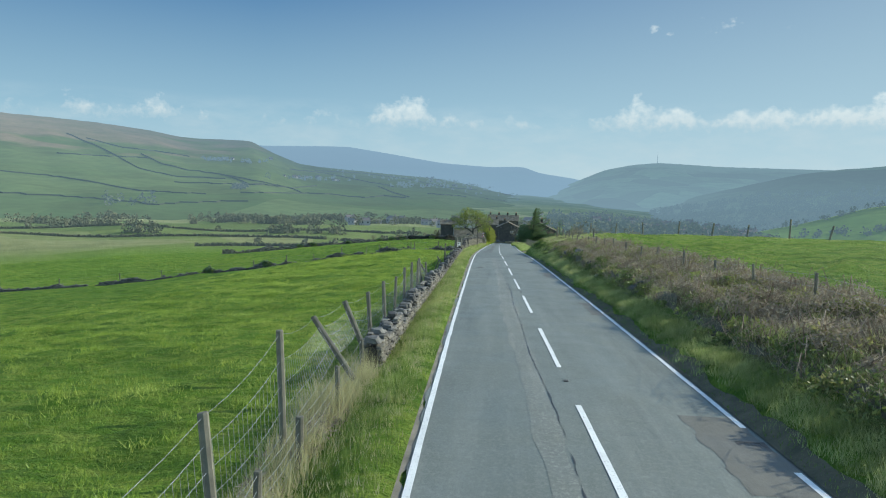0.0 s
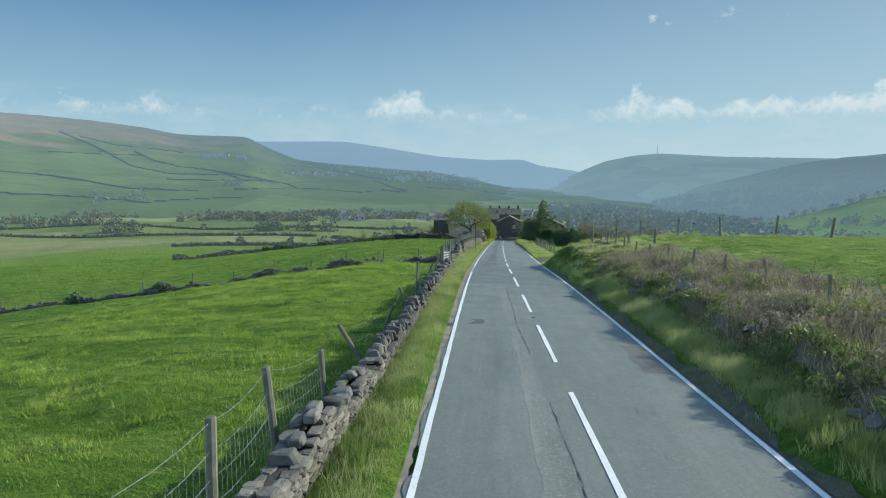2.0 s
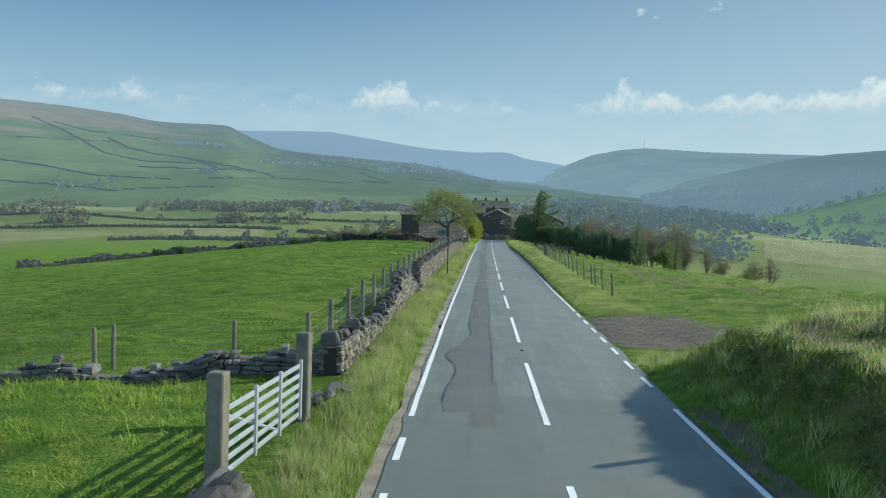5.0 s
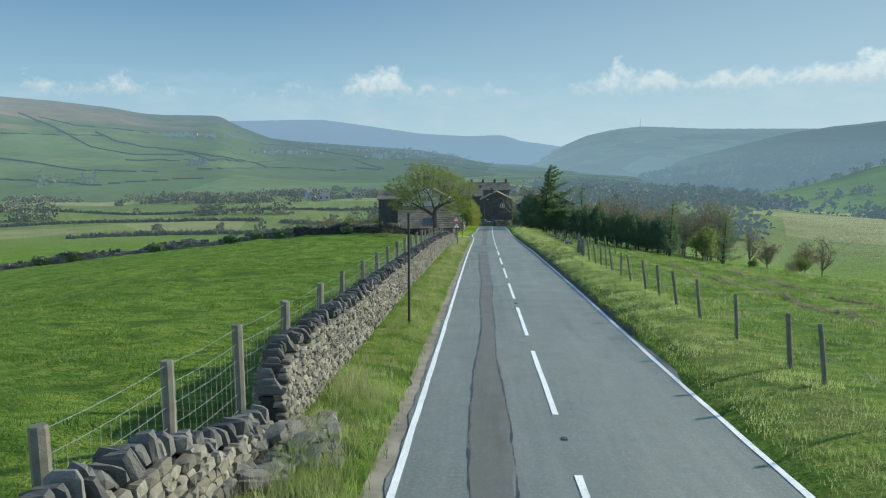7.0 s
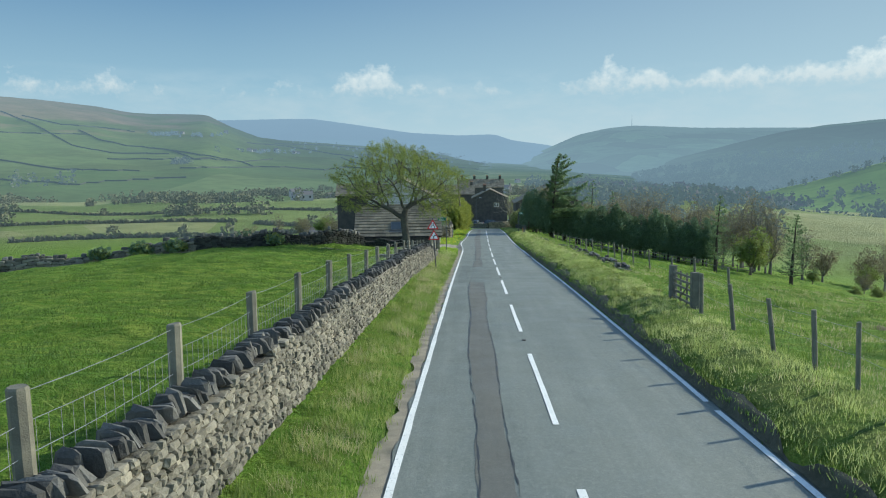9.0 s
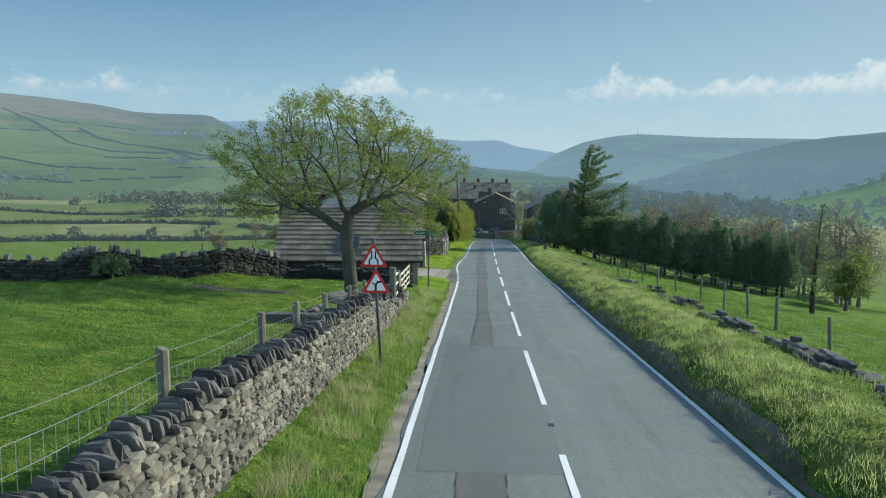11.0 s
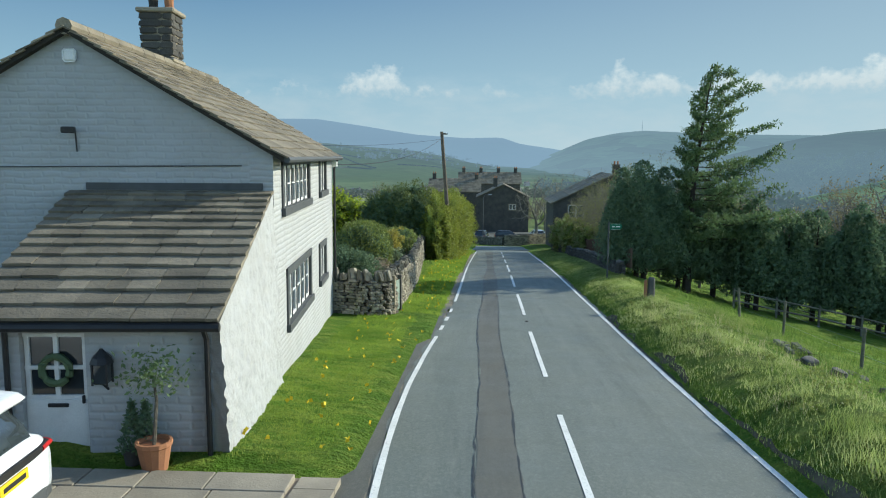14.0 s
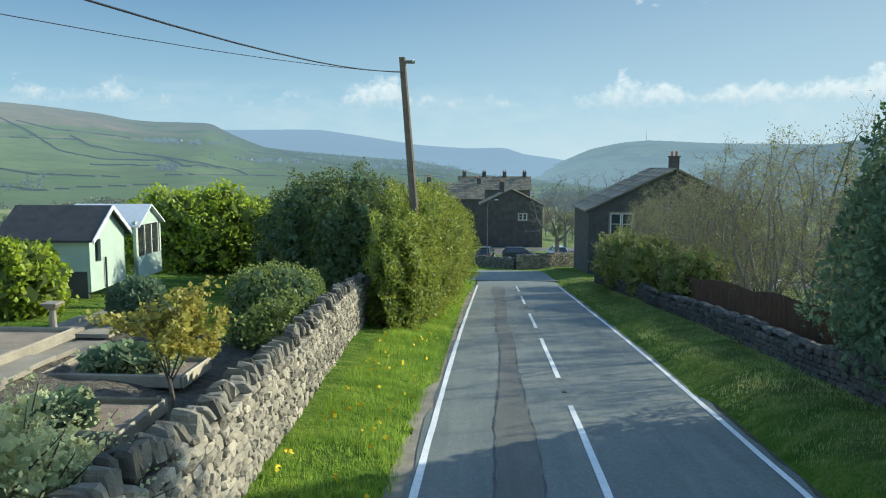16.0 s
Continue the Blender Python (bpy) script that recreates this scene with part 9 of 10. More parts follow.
def far_house(x, y, z, rz, s, k):
    h = thing("house", (x, y, z), rz, "small far-off stone house with grey roof", "house", "far houses")
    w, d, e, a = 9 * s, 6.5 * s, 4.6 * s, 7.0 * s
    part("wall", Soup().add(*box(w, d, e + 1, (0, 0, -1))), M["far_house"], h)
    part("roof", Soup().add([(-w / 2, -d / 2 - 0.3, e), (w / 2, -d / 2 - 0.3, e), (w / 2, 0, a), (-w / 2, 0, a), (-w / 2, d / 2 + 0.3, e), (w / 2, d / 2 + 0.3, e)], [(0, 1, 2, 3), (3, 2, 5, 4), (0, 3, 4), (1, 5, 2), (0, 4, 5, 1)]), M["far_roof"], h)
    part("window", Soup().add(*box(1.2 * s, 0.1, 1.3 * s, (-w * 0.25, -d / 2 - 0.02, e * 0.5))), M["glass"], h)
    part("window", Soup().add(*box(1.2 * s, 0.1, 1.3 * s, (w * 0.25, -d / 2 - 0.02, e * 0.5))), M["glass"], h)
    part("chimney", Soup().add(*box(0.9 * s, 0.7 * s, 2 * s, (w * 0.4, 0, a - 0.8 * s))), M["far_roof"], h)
    return h


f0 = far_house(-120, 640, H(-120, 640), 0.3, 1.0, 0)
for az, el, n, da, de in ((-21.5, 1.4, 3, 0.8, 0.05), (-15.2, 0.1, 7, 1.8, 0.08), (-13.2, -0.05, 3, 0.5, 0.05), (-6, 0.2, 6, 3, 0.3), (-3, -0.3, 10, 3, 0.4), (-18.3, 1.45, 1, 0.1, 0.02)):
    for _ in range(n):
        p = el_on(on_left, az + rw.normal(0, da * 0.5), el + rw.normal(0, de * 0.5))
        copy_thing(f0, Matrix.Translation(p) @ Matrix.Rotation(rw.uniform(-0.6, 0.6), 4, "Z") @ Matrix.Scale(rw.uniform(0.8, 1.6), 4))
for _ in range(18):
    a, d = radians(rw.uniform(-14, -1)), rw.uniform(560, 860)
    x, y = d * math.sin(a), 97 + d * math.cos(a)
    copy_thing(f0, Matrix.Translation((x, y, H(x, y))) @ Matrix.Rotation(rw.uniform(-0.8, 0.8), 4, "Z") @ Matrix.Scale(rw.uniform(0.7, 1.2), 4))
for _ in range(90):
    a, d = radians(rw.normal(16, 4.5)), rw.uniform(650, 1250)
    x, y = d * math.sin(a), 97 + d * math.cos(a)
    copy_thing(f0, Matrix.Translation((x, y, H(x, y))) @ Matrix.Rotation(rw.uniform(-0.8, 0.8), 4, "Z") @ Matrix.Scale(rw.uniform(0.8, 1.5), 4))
# mast on the far hill
mt = thing("radio_mast", tuple(on_mast(11.9, 1.0)), 0, "thin radio mast on the far hilltop", "mast")
part("tower", Soup().add(*tube([(0, 0, -5), (0, 0, 45)], [1.6, 0.5], 4)), M["far_tree2"], mt)
part("aerial", Soup().add(*tube([(0, 0, 45), (0, 0, 58)], [0.4, 0.2], 4)), M["far_tree2"], mt)

# ---- signs, poles, wires ----


def tri_plate(size, at, inner=1.0, thick=0.004, sides=3):
    """An upright triangle with clipped corners, facing -y, its base line at the given place."""
    h = size * 0.866
    pts = [(-size / 2, 0), (size / 2, 0), (0, h)]
    c = np.array((0, h / 3))
    pts = [c + (np.array(p) - c) * inner for p in pts]
    out = []
    for i in range(3):
        p, a, b = pts[i], pts[i - 1], pts[(i + 1) % 3]
        out += [p + (a - p) * 0.06, p + (b - p) * 0.06]
    v = [(x + at[0], at[1], z + at[2]) for x, z in out] + [(x + at[0], at[1] + thick, z + at[2]) for x, z in out]
    n = len(out)
    return v, [tuple(range(n)), tuple(range(2 * n - 1, n - 1, -1))] + [(i, (i + 1) % n, (i + 1) % n + n, i + n)[::-1] for i in range(n)]


def stroke(pts, w, y, thick=0.003):
    s = Soup()
    for (x0, z0), (x1, z1) in zip(pts[:-1], pts[1:]):
        d = np.array((x1 - x0, z1 - z0))
        d = d / np.linalg.norm(d) * w / 2
        nx, nz = -d[1], d[0]
        q = [(x0 - d[0] + nx, z0 - d[1] + nz), (x0 - d[0] - nx, z0 - d[1] - nz), (x1 + d[0] - nx, z1 + d[1] - nz), (x1 + d[0] + nx, z1 + d[1] + nz)]
        s.add([(a, y, b) for a, b in q] + [(a, y + thick, b) for a, b in q], [(0, 1, 2, 3), (7, 6, 5, 4), (0, 4, 5, 1), (1, 5, 6, 2), (2, 6, 7, 3), (3, 7, 4, 0)])
    return s


_y = 165.7
_x = XC(_y) - 3.80
_z = H(_x, _y)
ts = thing("road_sign", (_x, _y, _z), radians(2), "two red-bordered warning triangles on one grey post", "road sign")
part("post", Soup().add(*tube([(0.18, 0.05, -0.2), (-0.02, 0.05, 3.0)], [0.038, 0.038], 10)), M["grey_paint"], ts, "slim grey steel post")
TOP = RZ(_y) + 3.05 - _z
for k, base in enumerate((TOP - 0.58, TOP - 1.20)):
    off = 0.0 if k == 0 else 0.06
    pl = part("plate", Soup().add(*tri_plate(0.68, (off, 0, base))), M["sign_red"], ts, "red-bordered triangle")
    part("face", Soup().add(*tri_plate(0.68, (off, -0.004, base), 0.70)), M["sign_white"], pl)
    if k == 0:
        part("symbol", stroke([(off - 0.10, base + 0.07), (off - 0.10, base + 0.16), (off - 0.045, base + 0.22), (off - 0.045, base + 0.36)], 0.035, -0.008).add(np.concatenate(stroke([(off + 0.10, base + 0.07), (off + 0.10, base + 0.16), (off + 0.045, base + 0.22), (off + 0.045, base + 0.36)], 0.035, -0.008).v), [[i + 8 * n for i in f] for n in range(3) for f in [(0, 1, 2, 3), (7, 6, 5, 4), (0, 4, 5, 1), (1, 5, 6, 2), (2, 6, 7, 3), (3, 7, 4, 0)]]), M["black"], pl)
    else:
        part("symbol", stroke([(off - 0.01, base + 0.07), (off - 0.01, base + 0.20), (off + 0.04, base + 0.26), (off + 0.11, base + 0.27)], 0.05, -0.008), M["black"], pl)
        part("symbol", stroke([(off - 0.01, base + 0.19), (off - 0.08, base + 0.24)], 0.03, -0.008), M["black"], pl)


def lettering(text, size, at, parent, mat, name="lettering"):
    """Words cut as thin mesh letters, facing -y."""
    cu = bpy.data.curves.new(name, "FONT")
    cu.body, cu.size, cu.extrude, cu.align_x = text, size, 0.002, "CENTER"
    tmp = bpy.data.objects.new(name, cu)
    scene.collection.objects.link(tmp)
    me = bpy.data.meshes.new_from_object(tmp.evaluated_get(bpy.context.evaluated_depsgraph_get()))
    bpy.data.objects.remove(tmp)
    me.transform(Matrix.Translation(at) @ Matrix.Rotation(radians(90), 4, "X"))
    me.materials.clear()
    me.materials.append(M[mat])
    o = new(name, me)
    o.parent = parent
    return o


def finger_sign(x, y, zt, length, out, label, words, face=0.0):
    """A slim post with a green fingerboard near its top, pointing to local out (-1 or 1)."""
    zb = H(x, y)
    s = thing("footpath_sign", (x, y, zb), face, label, "sign")
    hh = zt - zb
    part("post", Soup().add(*tube([(0, 0, -0.2), (0, 0, hh)], [0.04, 0.04], 10)), M["grey_paint"], s, "slim dark post")
    L, a = length, out
    q = [(0.05 * a, -0.14), (a * (L - 0.10), -0.14), (a * L, 0), (a * (L - 0.10), 0.14), (0.05 * a, 0.14)]
    n = len(q)
    v = [(px, -0.05, hh - 0.22 + pz) for px, pz in q] + [(px, -0.035, hh - 0.22 + pz) for px, pz in q]
    f = [tuple(range(n)), tuple(range(2 * n - 1, n - 1, -1))] + [(i, (i + 1) % n, (i + 1) % n + n, i + n) for i in range(n)]
    b = part("fingerboard", Soup().add(v, f), M["sign_green"], s, "green fingerboard with white border")
    for zz in (-0.128, 0.118):
        part("border", Soup().add(*box(L - 0.16, 0.004, 0.010, (a * (L * 0.5 - 0.01), -0.053, hh - 0.22 + zz))), M["sign_white"], b)
    if words:
        lettering(words, 0.115, (a * L * 0.52, -0.053, hh - 0.26), b, "sign_white")
    else:
        for i, w in enumerate((0.12, 0.18)):
            part("bar", Soup().add(*box(w, 0.004, 0.05, (a * (0.20 + 0.21 * i), -0.053, hh - 0.245))), M["sign_white"], b)
    return s


finger_sign(XC(184) - 3.78, 184.0, RZ(184) + 3.15, 0.74, -1, "green footpath fingerpost beside a barn", "Footpath", radians(4))
finger_sign(XC(224) + 4.35, 224.0, RZ(224) + 3.15, 0.62, 1, "green fingerpost against dark evergreens", "", radians(-4))
pole = solo("sign_pole", Soup().add(*tube([(0, 0, -0.3), (0.02, 0, 1.8), (0.03, 0, 3.45)], [0.042, 0.04, 0.038], 8)), M["black"], "bare dark sign pole standing in the verge", "pole", at=(XC(119.0) - 3.58, 119.0, H(XC(119.0) - 3.58, 119.0)))
# telegraph pole with a bracket and wires to the cottage
tp = thing("telegraph_pole", (-4.55, 240.2, RZ(240.2)), 0, "leaning brown timber telegraph pole with wires", "pole")
part("shaft", Soup().add(*tube([(0.48, 0, -0.4), (0.14, 0, 4.5), (-0.22, 0, 9.05)], [0.16, 0.14, 0.11], 10)), M["pole"], tp)
part("bracket", Soup().add(*box(0.5, 0.08, 0.1, (-0.05, 0, 8.85), 0.01)), M["pole"], tp)
part("insulator", Soup().add(*box(0.09, 0.09, 0.12, (0.14, 0, 8.88), 0.02)), M["sign_white"], tp)
for k, (a, b, sag) in enumerate((((-0.2, 0, 8.6), (-2.45, -26.6, 7.1), 0.5), ((-0.2, 0, 8.55), (-12.0, -30.0, 8.6), 0.7))):
    a, b = np.array(a), np.array(b)
    pts = [a * (1 - u) + b * u - (0, 0, 4 * sag * u * (1 - u)) for u in np.linspace(0, 1, 15)]
    part("wire", Soup().add(*tube(pts, [0.014 - 0.006 * k] * 15, 4, False)), M["black"], tp)
t2 = thing("telegraph_pole", (-9.5, 285, RZ(285)), 0, "thin distant timber pole behind hedges", "pole")
part("shaft", Soup().add(*tube([(0, 0, -0.4), (0, 0, 8.2)], [0.14, 0.09], 8)), M["pole"], t2)
lamp = thing("street_lamp", (-1.5, 296, RZ(296)), 0, "grey street lamp at the junction", "lamp")
part("column", Soup().add(*tube([(0, 0, -0.3), (0, 0, 6.6), (0.2, 0, 7.0), (0.8, 0, 7.1)], [0.07, 0.05, 0.04, 0.04], 8)), M["grey_paint"], lamp)
part("head", Soup().add(*box(0.5, 0.18, 0.1, (0.95, 0, 7.05), 0.03)), M["metal"], lamp)
# marker, boundary stone
mk = thing("marker_post", (XC(257.6) - 3.35, 257.6, RZ(257.6)), 0, "short white verge marker with red reflector", "marker post")
part("post", Soup().add(*box(0.12, 0.08, 0.95, (0, 0, -0.05), 0.01)), M["sign_white"], mk)
part("reflector", Soup().add(*box(0.10, 0.02, 0.3, (0, -0.05, 0.55), 0.006)), M["sign_red"], mk)
v, f = box(0.34, 0.26, 1.0, (0, 0, -0.08), 0.08)
v = np.array(v)
v[:, :2] *= (1 - 0.15 * v[:, 2:3])
v = v * 0.8
bs = thing("boundary_stone", (XC(216.3) + 4.7, 216.3, H(XC(216.3) + 4.7, 216.3)), 0, "squat rounded stone marker on the grass verge", "stone")
part("block", Soup().add(v, f), M["stone_dark"], bs)
part("face", Soup().add(v * (0.45, 0.9, 0.86) + (-0.20, 0.02, 0), f), M["terracotta"], bs, "rust-brown broken side")
big = Soup()
for i, (dx, dy, dz, q) in enumerate(((0, 0, 0.28, 0.75), (0.35, 0.3, 0.1, 0.5), (0.1, -0.45, 0.08, 0.45), (-0.5, -0.2, 0.02, 0.5), (0.45, -0.2, 0.02, 0.4))):
    v, f = STONES[i]
    solo("boulder", Soup().add((v - (0, 0, 0.3)) * (q, q * 0.8, q * 0.75), f), M["stone_dark"], "large worn gritstone block at the wall end", "stone", "fallen wall stones", at=(XC(177.3) - 4.75 + dx, 177.4 + dy, H(XC(177.3) - 4.75, 177.4) + dz))
# pot plants by the porch
def pot(x, y, z, s):
    p = thing("plant_pot", (x, y, z), 0, "terracotta pot with a small clipped tree", "plant pot")
    v, f = lathe([(0.17 * s, 0), (0.23 * s, 0.34 * s), (0.25 * s, 0.36 * s), (0.25 * s, 0.42 * s), (0.21 * s, 0.42 * s), (0.20 * s, 0.36 * s)], 14)
    part("pot", Soup().add(v, f), M["terracotta"], p, smooth=False)
    part("stem", Soup().add(*tube([(0, 0, 0.36 * s), (0.06, 0, 1.0), (0.03, 0, 1.35)], [0.03, 0.022, 0.015], 6)), M["bark"], p)
    r = np.random.RandomState(8)
    part("leaves", Soup().add(*leaf_quads(r.normal(0, 0.17, (420, 3)) * (1.2, 1.2, 0.9) + (0.03, 0, 1.38), 0.085, r)), M["leaf_conifer"], p)


pot(-6.65, 198.95, RZ(198.9) + 0.07, 1.0)
for dx in (0.0, 0.33):
    r = np.random.RandomState(9)
    c = thing("plant_pot", (-7.05 + dx * 0.6, 199.15, RZ(199.1) + 0.07), 0, "small pot with a dark clipped cone shrub", "plant pot")
    v, f = lathe([(0.11, 0), (0.15, 0.24), (0.13, 0.24)], 10)
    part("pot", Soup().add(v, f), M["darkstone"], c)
    u = r.rand(700)
    a = r.uniform(0, 6.28, 700)
    part("leaves", Soup().add(*leaf_quads(np.stack([np.cos(a) * 0.18 * (1 - u), np.sin(a) * 0.18 * (1 - u), 0.22 + 0.7 * u], 1), 0.07, r)), M["leaf_dark"], c)
# garden: raised beds, path, paving
def bed(x0, x1, y0, y1, z, h=0.26):
    b = thing("raised_bed", ((x0 + x1) / 2, (y0 + y1) / 2, z), 0, "stone-edged raised bed filled with brown soil", "garden bed", "raised beds")
    w, d = x1 - x0, y1 - y0
    for sx in (-1, 1):
        part("board", Soup().add(*box(0.06, d, h, (sx * w / 2, 0, -0.05), 0.03)), M["stone_garden"], b)
        part("board", Soup().add(*box(w - 0.06, 0.06, h, (0, sx * d / 2 - sx * 0.03, -0.05), 0.03)), M["stone_garden"], b)
    part("soil", Soup().add(*box(w - 0.07, d - 0.12, h - 0.1, (0, 0, -0.05))), M["soil"], b)


for x0, x1, y0, y1 in ((-9.0, -6.3, 222.6, 224.3), (-9.2, -7.2, 225.4, 227.0), (-10.3, -7.6, 228.6, 230.0), (-14.2, -11.0, 227.0, 231.0)):
    bed(x0, x1, y0, y1, H((x0 + x1) / 2, (y0 + y1) / 2))
pv = thing("paving", label="weathered stone paving of a garden terrace", category="paving", kind="structure")
r = np.random.RandomState(5)
for i in range(7):
    for j in range(10):
        x, y = -9.4 - 0.92 * i, 216.4 + 1.0 * j
        part("flag", Soup().add(*box(0.9, 0.98, 0.08, (x + r.uniform(-0.02, 0.02), y, H(x, y) - 0.03 + r.uniform(0, 0.012)), 0.01)), M["flag"], pv)
for i in range(11):
    for j in range(2):
        x, y = -10.6 - 0.82 * j - 0.10 * i, 227.0 + 0.92 * i
        part("flag", Soup().add(*box(0.8, 0.9, 0.10, (x, y, H(x, y) - 0.02), 0.01)), M["flag"], pv)
gp = thing("garden_gate", (-5.0, 214.4, H(-5.0, 214.4)), radians(80), "narrow green-grey garden gate in the wall gap", "gate")
part("post", Soup().add(*box(0.10, 0.14, 1.55, (-0.35, 0, -0.2), 0.01)), M["stone_buff"], gp)
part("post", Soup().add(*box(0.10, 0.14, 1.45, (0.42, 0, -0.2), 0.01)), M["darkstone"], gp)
for i in range(5):
    part("slat", Soup().add(*box(0.10, 0.025, 1.05, (-0.22 + 0.135 * i, 0, 0.06), 0.006)), M["shed"], gp)
for x, y in ((-18.9, 234.4), (-17.8, 234.9)):
    bn = thing("storage_bin", (x, y, H(x, y)), radians(6), "dark grey lidded storage bin on a terrace", "bin", "garden bins")
    part("body", Soup().add(*box(0.85, 0.75, 1.05, (0, 0, 0), 0.04)), M["grey_paint"], bn)
    part("lid", Soup().add(*box(0.92, 0.82, 0.09, (0, 0, 1.05), 0.03)), M["black"], bn)
sp = thing("bird_table", (-12.2, 232.2, H(-12.2, 232.2)), 0, "small pale stone bird table", "bird table")
v, f = lathe([(0.16, 0), (0.09, 0.1), (0.07, 0.6), (0.16, 0.68), (0.19, 0.74)], 10)
part("pedestal", Soup().add(v, f), M["flag"], sp)
part("top", Soup().add(*box(0.4, 0.4, 0.05, (0, 0, 0.74), 0.01)), M["flag"], sp)

# ---- grass, bracken, flowers ----


def patch(n, s0, s1, y0, y1, seed, keep=None):
    r = np.random.RandomState(seed)
    y, s = r.uniform(y0, y1, n), r.uniform(s0, s1, n)
    x = xc_(y) + s
    p = np.stack([x, y, height(x, y)], 1)
    if keep is not None:
        m = keep(x, y, s, r)
        p = p[m]
    return p


def grass(name, pts, high, wide, mat, label, seed, per=7, lean=0.6, spread=0.06, lumps=0.45):
    r = np.random.RandomState(seed)
    hh = high * r.uniform(0.5, 1.3, len(pts)) * (1 + lumps * wave(pts[:, 0], pts[:, 1], 2.4, seed))
    return solo(name, Soup().add(*blade_tris(pts, np.maximum(hh, 0.03), wide, r, lean, per, spread)), M[mat], label, "grass", kind="stuff")


off_yard = lambda x, y, s, r: ~((y > 190.6) & (y < 199.2))
grass("verge_grass", patch(15000, -4.30, -2.75, 2, 184, 1, lambda x, y, s, r: off_yard(x, y, s, r) & (s < wl_(y) - 0.36)), 0.14, 0.014, "grass", "long rough verge grass below the wall", 1)
grass("verge_grass", patch(2600, -4.35, -3.15, 2, 112, 2), 0.24, 0.010, "grass_dry", "bleached dry grass stems in the verge", 2, 6, 0.9)
grass("verge_grass", patch(9000, -4.7, -2.95, 214.5, 262, 3), 0.14, 0.016, "grass_lush", "lush green verge below the garden wall", 3)
grass("lawn_grass", patch(5200, -5.6, -3.75, 199.4, 213.6, 4), 0.055, 0.012, "grass_lush", "mown grass strip in front of the cottage", 4, 6)
grass("verge_grass", patch(2000, -4.4, -3.1, 184, 190.8, 41), 0.10, 0.014, "grass_lush", "short verge grass beside the barn", 41)
grass("verge_grass", patch(24000, 3.06, 5.6, 99, 262, 5, lambda x, y, s, r: s > wr_(y) + 0.26 + 0.08 * smooth(132, 150, y) * (1 - smooth(196, 212, y))), 0.075, 0.014, "grass_bank2", "rough grass on the road verge", 5, 6, 1.0, 0.08, 0.8)
grass("verge_grass", patch(1000, 3.6, 6.2, 99, 215, 6), 0.22, 0.010, "grass_dry", "bleached dry grass on the road verge", 6, 6, 0.9)
off_scarp = lambda x, y, s, r: (np.abs(s - 4.5) > 0.30) | (r.rand(len(x)) < 0.25)
grass("bank_grass", patch(12000, 3.28, 5.6, 0, 88, 7, lambda x, y, s, r: off_scarp(x, y, s, r) & (y < 64)), 0.13, 0.013, "grass_bank", "long tussock grass on the roadside bank", 7, 7, 0.8)
grass("bank_grass", patch(1500, 3.2, 8.0, 0, 90, 8), 0.26, 0.010, "grass_dry", "dry bleached grass on the roadside bank", 8, 7, 1.0)
clumpy = lambda x, y, s, r: wave(x, y, 1.9, 6) + wave(x, y, 5.5, 7) * 0.6 + r.uniform(-0.5, 0.5, len(x)) > 0
grass("field_grass", patch(30000, -26, -5.0, 1, 85, 9, clumpy), 0.09, 0.024, "grass_meadow", "yellow-green tufted pasture grass", 9, 7, 1.4, 0.12, 0.8)
off_mud = lambda x, y, s, r: ((s + 10.4) / 2.3) ** 2 + ((y - 176.8) / 1.45) ** 2 > r.uniform(0.4, 1.1, len(x))
grass("field_grass", patch(27000, -26, -5.0, 86, 182, 19, lambda x, y, s, r: clumpy(x, y, s, r) & off_mud(x, y, s, r)), 0.09, 0.024, "grass_field", "deep green tufted pasture grass", 19, 7, 1.4, 0.12, 0.8)
grass("field_grass", patch(30000, 5.4, 24, 97, 224, 10, clumpy), 0.13, 0.022, "grass_field", "tufted pasture grass", 10, 6, 0.9, 0.11, 0.8)
grass("field_grass", patch(14000, 7.8, 30, 6, 84, 11), 0.07, 0.020, "grass", "sunlit pasture grass", 11, 6, 0.7, 0.09)
brk = lambda x, y, s, r: (wave(x, y, 5.0, 3) + r.uniform(-0.6, 0.6, len(x)) > -0.25)
grass("bracken", patch(4600, 4.3, 8.6, 2, 66, 12, brk), 0.34, 0.016, "bracken", "tangled brown dead bracken and brambles", 12, 9, 1.5, 0.16)
r = np.random.RandomState(3)
tw = Soup()
for x, y, z in patch(900, 4.4, 8.6, 0, 68, 13, brk):
    a, ln = r.uniform(0, 6.28), r.uniform(0.5, 1.2)
    tw.add(*tube([(x, y, z), (x + 0.3 * ln * math.cos(a), y + 0.3 * ln * math.sin(a), z + 0.65 * ln), (x + ln * math.cos(a), y + ln * math.sin(a), z + 0.25 * ln)], [0.012, 0.009, 0.005], 4, False))
solo("bramble", tw, M["bramble"], "arching pale bramble stems", "brambles", kind="stuff")
grass("tussock", patch(520, -4.1, -3.05, 14, 112, 81), 0.26, 0.011, "grass_bank2", "pale arching tussocks in the verge below the wall", 81, 40, 1.1, 0.11)
grass("tussock", patch(260, -4.1, -3.05, 112, 184, 82, off_yard), 0.22, 0.011, "grass_bank2", "pale arching tussocks in the verge below the wall", 82, 36, 1.1, 0.11)
pts = np.concatenate([patch(150, -4.6, -3.1, 214, 262, 21), patch(45, -5.2, -3.2, 199.6, 213, 22)]) + (0, 0, 0.13)
solo("dandelions", Soup().add(*leaf_quads(np.repeat(pts, 3, 0), 0.075, np.random.RandomState(4), 0, 1.0)), M["flower"], "scattered yellow dandelion heads", "flowers", kind="stuff")
